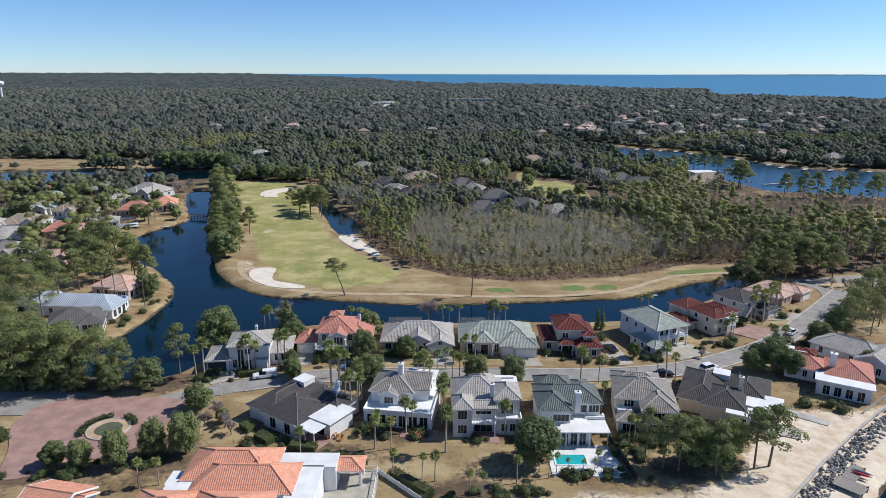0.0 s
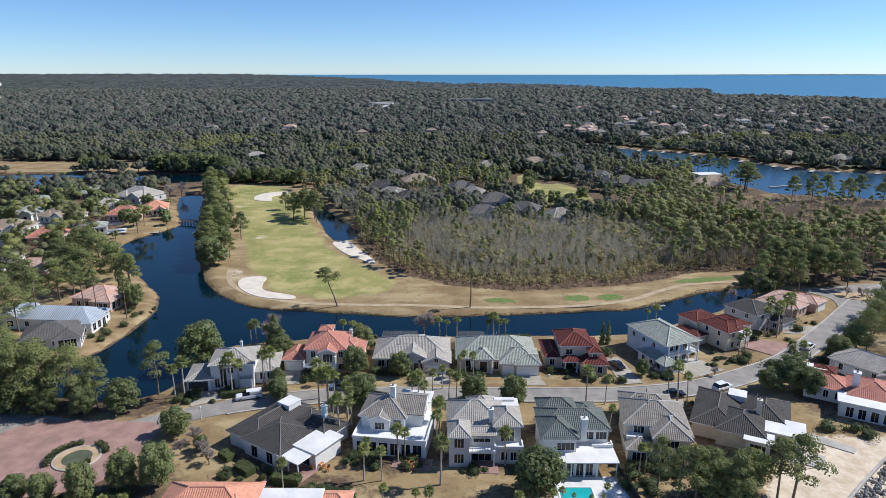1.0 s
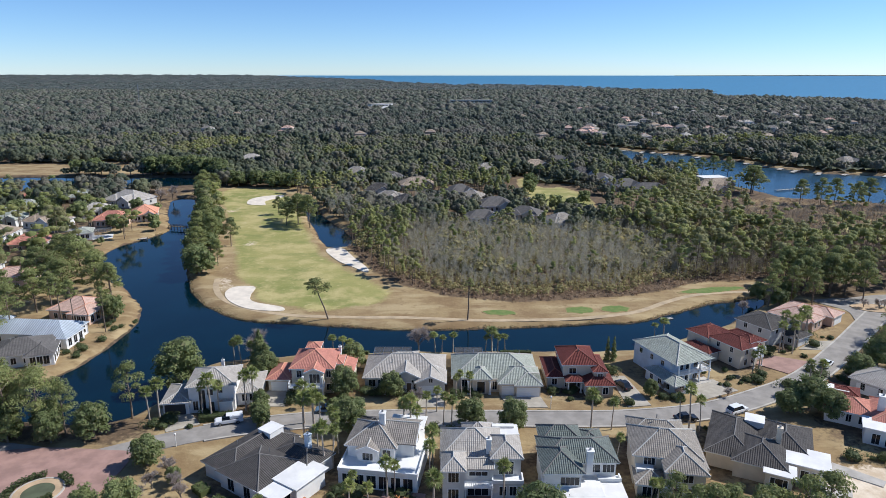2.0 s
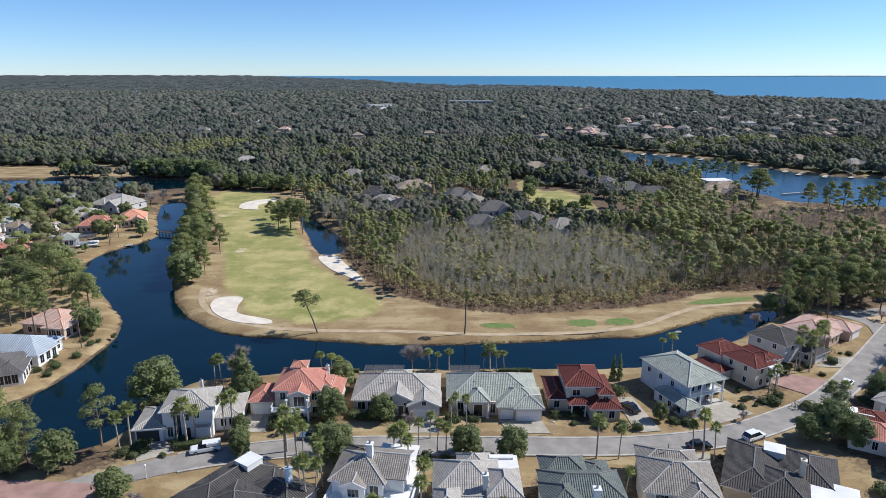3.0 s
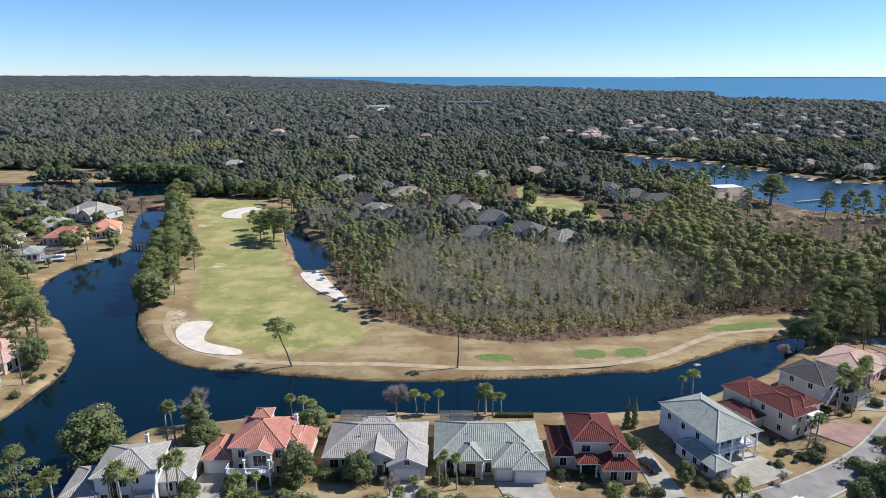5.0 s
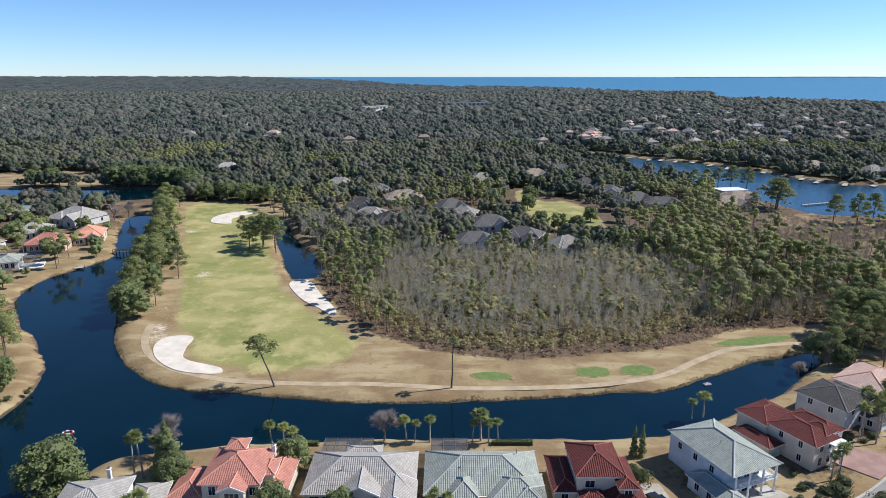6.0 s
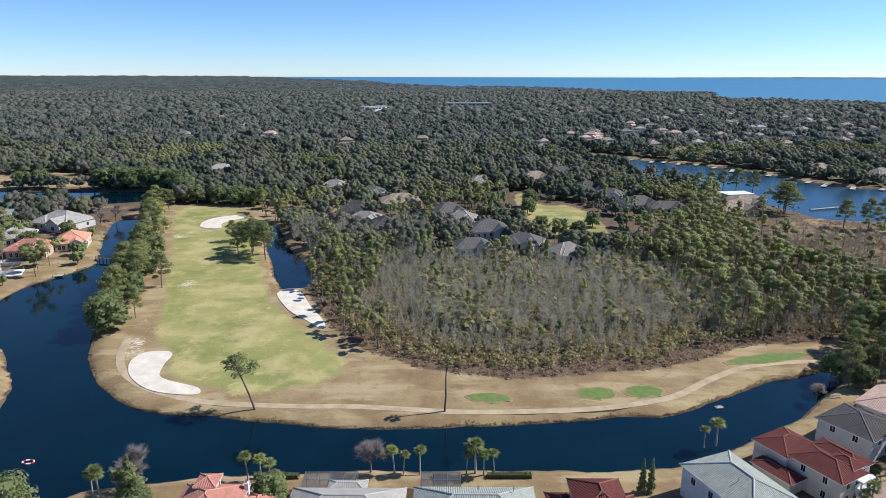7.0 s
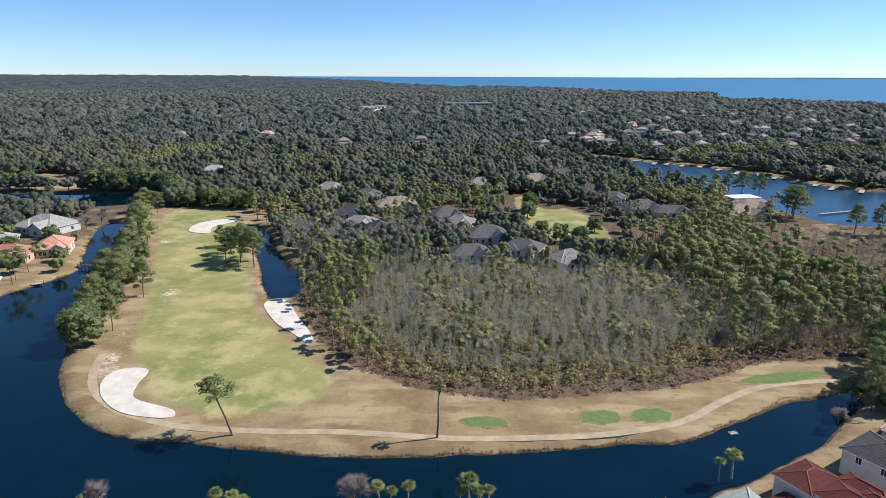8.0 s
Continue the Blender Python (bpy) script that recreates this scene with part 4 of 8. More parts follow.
def scatter(x0, x1, y0, y1, step, seed, jitter=0.45):
    rg = np.random.default_rng(seed)
    A, B = np.meshgrid(np.arange(x0, x1, step), np.arange(y0, y1, step))
    p = np.stack([A.ravel(), B.ravel()], 1)
    return p + rg.uniform(-jitter, jitter, p.shape) * step


def in_view(p, margin=25):
    """Only ground that lies ahead of the flight."""
    return np.abs(p[:, 0] - 5) < 0.72 * p[:, 1] + margin


CLEAR = []      # spots kept free of wild trees: (x, y, radius)


def keep(p, dry=2.0, clear=True, lanes=True):
    x, y = p[:, 0], p[:, 1]
    ok = np.ones(len(p), bool)
    for q in (LAKE, POND, SLOUGH, RIVER, SEA):
        ok &= signed(x, y, q) < -dry
    for q in [FAIRWAY] + LAWNS:
        ok &= signed(x, y, q) < -3
    if clear:
        for cx, cy, r in CLEAR:
            ok &= np.hypot(x - cx, y - cy) > r
    return ok



GARDENS = []    # open gardens south of a house: (x, y, half width)


def low_growth(p, sc, tall=10.5):
    """Trees stay low in the gardens in front of a house and on the river banks."""
    x, y = p[:, 0], p[:, 1]
    top = np.full(len(p), 99.0)
    for cx, cy, w in GARDENS:
        d = cy - y
        side = np.abs(x - cx + (cx - 6) * d / (cy - 30))
        top = np.where((d > -1) & (d < 40) & (side < w), np.minimum(top, 2.2 + 0.21 * np.maximum(d, 0)), top)
    d = -signed(x, y, RIVER)
    top = np.where((d < 70) & (x + y < 660), np.minimum(top, 3.0 + 0.13 * d), top)
    stays = np.sin(x * 45.3 + y * 91.7) > 0.35        # here and there an old tree was left
    s = np.where(stays, sc, np.minimum(sc, top / tall))
    return s, s > 0.22


# ---- houses ----
M_CAP = plain("pale_ridge_cap", (0.47, 0.455, 0.42), 0.8)
M_CAPRED = plain("clay_ridge_cap", (0.28, 0.085, 0.055), 0.8)
M_CAPORANGE = plain("orange_ridge_cap", (0.62, 0.31, 0.20), 0.8)
M_CAPDARK = plain("dark_ridge_cap", (0.17, 0.16, 0.148), 0.8)
CAP = {R_GREY.name: M_CAP, R_GREEN.name: M_CAP, R_SAGE.name: M_CAPDARK, R_BROWN.name: M_CAP, R_DARK.name: M_CAPDARK, R_RED.name: M_CAPRED, R_ORANGE.name: M_CAPORANGE, R_SALMON.name: M_CAPORANGE, R_PINK.name: M_CAPORANGE}
mesh_cache = {}
SIDES = {"S": 0, "E": 90, "N": 180, "W": 270}


def roof_faces(x0, x1, y0, y1, z, kind, pitch):
    """The slopes of a roof, each with its eave first, and the ridge and hip lines."""
    w, d, k = x1 - x0, y1 - y0, math.tan(radians(pitch))
    xm, ym = (x0 + x1) / 2, (y0 + y1) / 2
    A, B, C, D = (x0, y0, z), (x1, y0, z), (x1, y1, z), (x0, y1, z)
    if kind == "hip":
        if w >= d:
            r = d / 2
            P, Q = (x0 + r, ym, z + r * k), (x1 - r, ym, z + r * k)
            return [[A, B, Q, P], [C, D, P, Q], [B, C, Q], [D, A, P]], [(P, Q), (A, P), (D, P), (B, Q), (C, Q)]
        r = w / 2
        P, Q = (xm, y0 + r, z + r * k), (xm, y1 - r, z + r * k)
        return [[A, B, P], [C, D, Q], [B, C, Q, P], [D, A, P, Q]], [(P, Q), (A, P), (B, P), (C, Q), (D, Q)]
    if kind == "gx":
        P, Q = (x0, ym, z + d / 2 * k), (x1, ym, z + d / 2 * k)
        return [[A, B, Q, P], [C, D, P, Q]], [(P, Q)]
    P, Q = (xm, y0, z + w / 2 * k), (xm, y1, z + w / 2 * k)
    return [[B, C, Q, P], [D, A, P, Q]], [(P, Q)]


def roof_mesh(x0, x1, y0, y1, z, kind, pitch, mat):
    faces, ridges = roof_faces(x0, x1, y0, y1, z, kind, pitch)
    vs, fs, uvs = [], [], []
    for f in faces:
        a, b = Vector(f[0]), Vector(f[1])
        u = (b - a).normalized()
        n = u.cross(Vector(f[2]) - a).normalized()
        v = n.cross(u)
        fs.append(tuple(range(len(vs), len(vs) + len(f))))
        vs += f
        uvs += [((Vector(p) - a).dot(u), (Vector(p) - a).dot(v)) for p in f]
    if kind != "hip":          # an underside a little below, so that the slopes have a thickness
        for f in faces:
            fs.append(tuple(range(len(vs), len(vs) + len(f)))[::-1])
            vs += [(p[0], p[1], p[2] - 0.16) for p in f]
            uvs += [(0, 0)] * len(f)
            for i in range(len(f)):
                p, q = f[i], f[(i + 1) % len(f)]
                fs.append(tuple(range(len(vs), len(vs) + 4)))
                vs += [p, (p[0], p[1], p[2] - 0.16), (q[0], q[1], q[2] - 0.16), q]
                uvs += [(0, 0.2)] * 4
    return mesh_of("roof", vs, fs, (mat,), uvs), ridges


def window_meshes(w, h, cols, rows):
    """A white frame and, set a little proud of its recess, one dark pane for each light."""
    key = ("win", round(w, 2), round(h, 2), cols)
    if key not in mesh_cache:
        t = 0.1
        f = box_mesh(key, "window", M_TRIM, (-w / 2 - t, -0.06, -t, w / 2 + t, 0.02, h + t))
        pw = w / cols - 0.06
        g = box_mesh(key, "pane", M_GLASS, (-pw / 2, -0.075, 0, pw / 2, -0.03, h))
        mesh_cache[key] = (f, g, [-w / 2 + w * (i + 0.5) / cols for i in range(cols)])
    return mesh_cache[key]


def box_mesh(key, name, mat, *boxes, bevel=0.0):
    k = (name, key, mat.name)
    if k not in mesh_cache:
        bm = bmesh.new()
        for b in boxes:
            add_box(bm, *b, bevel=bevel)
        m = bpy.data.meshes.new(name)
        bm.to_mesh(m), bm.free()
        m.materials.append(mat)
        mesh_cache[k] = m
    return mesh_cache[k]


class House:
    """A house of joined blocks, with roofs, windows, doors and fittings as its parts."""

    def __init__(self, x, y, turn, label, wall, roof, name="house", group="houses by the lake"):
        self.m = pose(x, y, 0, 0, 0, turn)
        self.ob = thing(name, self.m, label, "house", group)
        self.wall, self.roof, self.blocks = wall, roof, []
        self.spot = (x, y)

    def block(self, x0, x1, y0, y1, h, roof="hip", pitch=24, z0=-0.3, over=0.5, wall=None, mat=None, open_sides=False):
        """Walls of a storey block, its eaves and its roof. Returns the block's number."""
        self.blocks.append((x0, x1, y0, y1, h))
        mat = mat or self.roof
        if not open_sides:
            bm = bmesh.new()
            add_box(bm, x0, y0, z0, x1, y1, h - 0.02)
            if roof in ("gx", "gy"):
                k = math.tan(radians(pitch))
                if roof == "gx":
                    t = (y1 - y0) / 2 * k
                    tri = [[(x, y0, h - 0.03), (x, y1, h - 0.03), (x, (y0 + y1) / 2, h + t - 0.03)] for x in (x0, x1)]
                else:
                    t = (x1 - x0) / 2 * k
                    tri = [[(x0, y, h - 0.03), (x1, y, h - 0.03), ((x0 + x1) / 2, y, h + t - 0.03)] for y in (y0, y1)]
                a, b = ([bm.verts.new(p) for p in q] for q in tri)
                bm.faces.new(a), bm.faces.new(b[::-1])
                for i in range(3):
                    bm.faces.new((a[i], b[i], b[(i + 1) % 3], a[(i + 1) % 3]))
            bmesh.ops.recalc_face_normals(bm, faces=bm.faces[:])
            part("wall", bm, wall or self.wall, self.ob)
        if roof in ("hip", "gx", "gy"):
            e = (x0 - over, x1 + over, y0 - over, y1 + over)
            zr = h + 0.02 if roof == "hip" else h + 0.16
            rm, ridges = roof_mesh(*e, zr, roof, pitch, mat)
            piece("roof", rm, self.ob)
            if roof == "hip":
                bm = bmesh.new()
                add_box(bm, e[0] + 0.02, e[2] + 0.02, h - 0.2, e[1] - 0.02, e[3] - 0.02, h)
                part("soffit", bm, M_TRIM, self.ob)
            else:
                k = math.tan(radians(pitch))
                half = ((y1 - y0) if roof == "gx" else (x1 - x0)) / 2 + over
                L = math.hypot(half, half * k)
                rake = box_mesh((round(L, 2),), "rake_board", M_TRIM, (0, -0.05, -0.26, L + 0.05, 0.05, 0.03))
                for g in (0, 1):
                    for s in (0, 1):
                        if roof == "gy":
                            m = Matrix.Translation((e[s], e[2 + g], zr)) @ Matrix.Rotation(math.pi * s, 4, "Z") @ Matrix.Rotation(-radians(pitch), 4, "Y")
                        else:
                            m = Matrix.Translation((e[g], e[2 + s], zr)) @ Matrix.Rotation(math.pi / 2 - math.pi * s, 4, "Z") @ Matrix.Rotation(-radians(pitch), 4, "Y")
                        piece("rake_board", rake, self.ob, m)
            cap = CAP.get(mat.name)
            if cap:
                for p, q in ridges:
                    if (Vector(p) - Vector(q)).length > 0.4:
                        bm = bmesh.new()
                        add_tube(bm, [p, q], [0.12, 0.12], 6)
                        part("ridge_cap", bm, cap, self.ob)
        elif roof == "flat":
            bm = bmesh.new()
            add_box(bm, x0 - over, y0 - over, h, x1 + over, y1 + over, h + 0.22, 0.03)
            part("flat_roof", bm, M_MEMBRANE if mat is self.roof else mat, self.ob)
        elif roof == "deck":
            bm = bmesh.new()
            add_box(bm, x0 - 0.1, y0 - 0.1, h, x1 + 0.1, y1 + 0.1, h + 0.12)
            for a in ((x0 - 0.1, y0 - 0.1, x1 + 0.1, y0 + 0.12), (x0 - 0.1, y0, x0 + 0.12, y1), (x1 - 0.12, y0, x1 + 0.1, y1)):
                add_box(bm, a[0], a[1], h + 0.1, a[2], a[3], h + 0.55)
            part("parapet", bm, M_TRIM, self.ob)
        return len(self.blocks) - 1

    def spot_on(self, b, side, u):
        x0, x1, y0, y1, _ = self.blocks[b]
        return {"S": (x0 + u, y0), "N": (x1 - u, y1), "E": (x1, y0 + u), "W": (x0, y1 - u)}[side]

    def width(self, b, side):
        x0, x1, y0, y1, _ = self.blocks[b]
        return x1 - x0 if side in "SN" else y1 - y0

    def win(self, b, side, u, z, w=1.0, h=1.4, cols=2, rows=2):
        x, y = self.spot_on(b, side, u)
        f, g, us = window_meshes(w, h, cols, rows)
        o = piece("window", f, self.ob, pose(x, y, z, 0, 0, SIDES[side]))
        for q in us:
            piece("pane", g, o, pose(q, 0, 0))

    def row(self, b, side, z, n, w=1.0, h=1.4, cols=2, rows=2, pad=0.8):
        L = self.width(b, side)
        for i in range(n):
            self.win(b, side, pad + (L - 2 * pad) * (i + 0.5) / n, z, w, h, cols, rows)

    def garage(self, b, side, u, w=4.9, h=2.2):
        x, y = self.spot_on(b, side, u)
        o = piece("garage_door", box_mesh((w, h), "garage_door", M_TRIM, (-w / 2, -0.04, 0, w / 2, 0.02, h)), self.ob, pose(x, y, 0, 0, 0, SIDES[side]))
        for i in range(4):
            piece("panel", box_mesh((w, h), "panel", M_TRIM, (-w / 2 + 0.06, -0.075, 0.03, w / 2 - 0.06, -0.03, h / 4 - 0.03)), o, pose(0, 0, h * i / 4))

    def door(self, b, side, u, w=1.1, h=2.2, mat=None, z=0.1):
        x, y = self.spot_on(b, side, u)
        me = box_mesh((w, h), "door", mat or M_DOOR, (-w / 2, -0.05, 0, w / 2, 0.02, h))
        fr = box_mesh((w, h), "door_frame", M_TRIM, (-w / 2 - 0.12, -0.09, 0, -w / 2, 0.02, h + 0.12), (w / 2, -0.09, 0, w / 2 + 0.12, 0.02, h + 0.12), (-w / 2, -0.09, h, w / 2, 0.02, h + 0.12))
        o = piece("door", me, self.ob, pose(x, y, z, 0, 0, SIDES[side]))
        piece("frame", fr, o)

    def column(self, x, y, z0, z1, r=0.16, mat=None):
        key = ("col", round(z1 - z0, 2), r)
        if key not in mesh_cache:
            bm = bmesh.new()
            L = z1 - z0
            add_box(bm, -r * 1.4, -r * 1.4, 0, r * 1.4, r * 1.4, 0.2)
            add_tube(bm, [(0, 0, 0.2), (0, 0, L - 0.2)], [r, r * 0.9], 8)
            add_box(bm, -r * 1.4, -r * 1.4, L - 0.2, r * 1.4, r * 1.4, L)
            m = bpy.data.meshes.new("column")
            bm.to_mesh(m), bm.free()
            m.materials.append(mat or M_TRIM)
            mesh_cache[key] = m
        piece("column", mesh_cache[key], self.ob, pose(x, y, z0))

    def rail(self, x0, y0, x1, y1, z, h=0.95, step=0.28):
        """A balustrade: top and bottom rail and single balusters."""
        L = math.hypot(x1 - x0, y1 - y0)
        bm = bmesh.new()
        add_box(bm, 0, -0.05, h - 0.09, L, 0.05, h)
        add_box(bm, 0, -0.04, 0.08, L, 0.04, 0.15)
        n = max(2, int(L / step))
        for i in range(n + 1):
            add_box(bm, L * i / n - 0.03, -0.03, 0.15, L * i / n + 0.03, 0.03, h - 0.09)
        o = part("railing", bm, M_TRIM, self.ob)
        o.matrix_basis = pose(x0, y0, z, 0, 0, math.degrees(math.atan2(y1 - y0, x1 - x0)))

    def slab(self, name, x0, x1, y0, y1, z0, z1, mat, label="", bevel=0.02):
        bm = bmesh.new()
        add_box(bm, x0, y0, z0, x1, y1, z1, bevel)
        return part(name, bm, mat, self.ob, label)

    def chimney(self, x, y, z0, z1, w=0.9, mat=None):
        bm = bmesh.new()
        add_box(bm, x - w / 2, y - w / 2, z0, x + w / 2, y + w / 2, z1, 0.02)
        add_box(bm, x - w * 0.62, y - w * 0.62, z1, x + w * 0.62, y + w * 0.62, z1 + 0.16, 0.02)
        o = part("chimney", bm, mat or self.wall, self.ob)
        bm = bmesh.new()
        add_tube(bm, [(x, y, z1 + 0.1), (x, y, z1 + 0.55)], [0.2, 0.16], 8)
        part("flue", bm, M_METAL, o)

    def vents(self, spots):
        for x, y, z in spots:
            k = "vent"
            if k not in mesh_cache:
                bm = bmesh.new()
                add_tube(bm, [(0, 0, -0.4), (0, 0, 0.3), (0, 0, 0.42)], [0.09, 0.09, 0.02], 6)
                m = bpy.data.meshes.new("roof_vent")
                bm.to_mesh(m), bm.free()
                m.materials.append(M_METAL)
                mesh_cache[k] = m
            piece("roof_vent", mesh_cache[k], self.ob, pose(x, y, z))

    def cage(self, x0, x1, y0, y1, h):
        """A screened pool cage: thin bronze bars and a see-through skin."""
        t = self.slab("pool_cage", x0, x1, y0, y1, h - 0.03, h, M_SCREEN, "dark see-through pool screen", 0.0)
        nx, ny = max(2, round((x1 - x0) / 2.2)), max(2, round((y1 - y0) / 2.2))
        for i in range(nx + 1):
            x = x0 + (x1 - x0) * i / nx
            piece("bar", box_mesh((y1 - y0, "y"), "bar", M_METAL, (-0.04, 0, 0, 0.04, y1 - y0, 0.08)), t, pose(x, y0, h))
            piece("post", box_mesh(h, "post", M_METAL, (-0.04, -0.04, 0, 0.04, 0.04, h)), t, pose(x, y1, 0))
        for j in range(ny + 1):
            piece("bar", box_mesh((x1 - x0, "x"), "bar", M_METAL, (0, -0.04, 0, x1 - x0, 0.04, 0.07)), t, pose(x0, y0 + (y1 - y0) * j / ny, h))


# row between street and lake, fronts to the street
h = House(-45, 138, 8, "white two-storey house with pale grey tile roof and carport", M_WHITE, R_GREY)
a = h.block(-4.3, 4.6, -1.5, 7.0, 5.9, pitch=21)
b = h.block(-9.3, -4.3, -2.0, 6.0, 2.9, "hip", 20)
c = h.block(4.6, 9.3, 0.5, 9.5, 3.0, "hip", 17)
d = h.block(-2.5, 3.0, 7.0, 11.5, 3.2, "hip", 17)
h.win(a, "S", 6.2, 4.2), h.win(a, "S", 6.2, 1.3), h.win(a, "S", 1.2, 0.6, 1.0, 2.0), h.win(a, "S", 2.6, 0.6, 1.3, 4.4, 2, 5), h.win(a, "S", 4.2, 3.8, 1.2, 1.3)
# a dark slab on the wall stands in for the carport's shaded inside
h.slab("carport_shade", -9.0, -5.0, -2.06, -1.9, 0.0, 2.4, M_SHADE), h.door(a, "S", 4.3), h.row(c, "S", 1.0, 2, 1.0, 1.5), h.row(a, "E", 4.0, 2)
h.chimney(0.5, 9.5, 3, 6.3, 0.55)
h.block(1.6, 4.2, -2.4, -1.5, 2.7, "hip", 20, over=0.25)

h = House(-28, 144, 0, "two-storey house with orange clay tile roof and balcony", M_CREAM, R_SALMON)
a = h.block(-2.2, 6.6, 0.6, 10.0, 5.9, pitch=25)
b = h.block(-7.6, -3.1, 1.5, 9.0, 2.9, "hip", 24)
c = h.block(1.2, 4.9, -1.3, 3.0, 5.7, "gy", 24, over=0.4)
d = h.block(6.6, 10.2, 2.5, 11.5, 3.4, "hip", 24)
e = h.block(6.2, 8.2, 3.5, 7.5, 5.6, "hip", 24, over=0.35)
f = h.block(-3.1, -2.2, 4.0, 8.0, 3.0, "gx", 18)
h.block(-0.2, 2.6, 7.5, 10.3, 7.6, "hip", 22, over=0.35)
h.garage(b, "S", 2.25, 3.4), h.win(a, "S", 1.6, 3.8, 1.1, 1.5), h.win(a, "S", 1.6, 0.8, 1.2, 1.8), h.win(c, "S", 1.9, 3.4, 2.2, 2.0, 3, 2), h.win(a, "S", 7.9, 3.8), h.win(a, "S", 7.9, 0.8)
h.door(c, "S", 1.9, 1.4, 2.3)
h.slab("balcony", -2.2, 5.3, -2.9, -1.3, 2.75, 3.0, M_TRIM), h.rail(-2.2, -2.85, 5.3, -2.85, 3.0), h.rail(5.3, -2.85, 5.3, -1.3, 3.0), h.rail(-2.2, -2.85, -2.2, -1.3, 3.0)
for x in (0.9, 5.0):
    h.column(x, -2.7, 0, 2.75)
    h.column(x, -2.7, 3.0, 5.5)
h.slab("entry_step", 1.0, 5.2, -3.6, -1.3, -0.2, 0.25, M_CONCRETE), h.chimney(6.9, 9.2, 5, 7.0, 0.6, M_WHITE), h.vents([(1.2, 4.0, 8.0), (3.5, 7.5, 8.1)])

h = House(-6, 144, 0, "single-storey grey house with grey tile roof and gables", M_GREYWALL, R_GREY)
a = h.block(-8.8, 8.4, 2.2, 13.2, 3.0, pitch=27)
b = h.block(2.6, 8.6, -0.2, 5.0, 2.9, "gy", 24)
c = h.block(-2.9, 3.2, 0.9, 5.5, 3.4, "gy", 27, over=0.4)
d = h.block(-4.5, -0.4, 0.0, 3.0, 2.9, "gy", 18, over=0.3)
e = h.block(-3.5, 2.0, 13.2, 15.5, 2.9, "hip", 20)
h.garage(b, "S", 3.0, 4.4), h.win(b, "S", 3.0, 3.0, 0.9, 0.9), h.win(d, "S", 2.0, 0.8, 2.2, 1.6, 3, 2), h.win(a, "S", 1.6, 0.9, 1.5, 1.5), h.win(a, "S", 3.4, 0.9, 1.0, 1.5), h.win(c, "S", 4.8, 0.8, 0.9, 2.2), h.door(c, "S", 3.9, 1.2)
h.cage(-8.2, 0.5, 13.4, 18.0, 3.0), h.vents([(-3, 5.5, 5.4), (4.0, 8.5, 5.3), (5.5, 4.5, 4.3)])

h = House(14, 144, 0, "single-storey white house with pale green-grey tile roof", M_CREAM, R_GREEN)
a = h.block(-9.5, 8.6, 2.2, 13.6, 3.0, pitch=27)
b = h.block(0.4, 9.0, -0.2, 7.0, 2.9, "hip", 28)
c = h.block(-5.6, -1.6, 0.6, 5.5, 3.5, "hip", 32, over=0.4)
d = h.block(3.8, 9.0, -0.9, 4.0, 2.9, "hip", 28)
e = h.block(-1.6, 0.4, 1.4, 4.0, 3.0, None)
h.garage(d, "S", 2.6, 4.8), h.garage(b, "S", 1.7, 2.6), h.win(c, "S", 2.0, 0.2, 1.7, 2.6, 1, 1), h.win(e, "S", 1.0, 0.6, 1.0, 1.9, 2, 3), h.row(a, "S", 0.9, 5, 1.2, 1.5)
h.cage(-9, -2.5, 13.8, 18.2, 2.9), h.vents([(0, 9.5, 6.2), (5.5, 10.0, 5.6), (-4, 6, 5.2)]), h.column(-6.3, 0.3, 0, 3.0, 0.2), h.column(-1.7, 0.3, 0, 3.0, 0.2)

h = House(32, 144, 0, "two-storey tan house with dark red clay tile roof", M_CREAM, R_RED)
a = h.block(-3.6, 3.6, 3.0, 12.0, 5.8, pitch=26)
b = h.block(-6.9, -3.4, 3.2, 12.5, 2.9, "hip", 25)
c = h.block(0.8, 6.4, -0.9, 5.0, 2.9, "hip", 25, wall=M_TAN)
d = h.block(2.6, 5.2, 0.9, 9.0, 5.1, "hip", 27, wall=M_TAN, over=0.4)
e = h.block(-3.0, 0.4, 0.9, 3.4, 2.9, "hip", 22, open_sides=True)
h.win(a, "S", 2.0, 3.7, 1.5, 1.2), h.win(d, "S", 1.3, 3.3, 1.1, 1.3), h.win(c, "S", 1.6, 0.8, 1.1, 1.5), h.win(c, "S", 4.0, 0.8, 1.1, 1.5), h.door(a, "S", 2.2, 1.5, 2.4), h.win(a, "S", 0.8, 0.5, 0.6, 2.0), h.win(a, "S", 3.6, 0.5, 0.8, 2.0), h.win(b, "S", 1.5, 0.9, 1.1, 1.4)
h.column(-2.7, 1.1, 0, 2.9), h.column(0.0, 1.1, 0, 2.9), h.garage(c, "W", 3.0, 4.0), h.vents([(0, 6, 7.8)])
h.block(-2.8, 2.8, 12.0, 14.5, 3.0, "hip", 22)

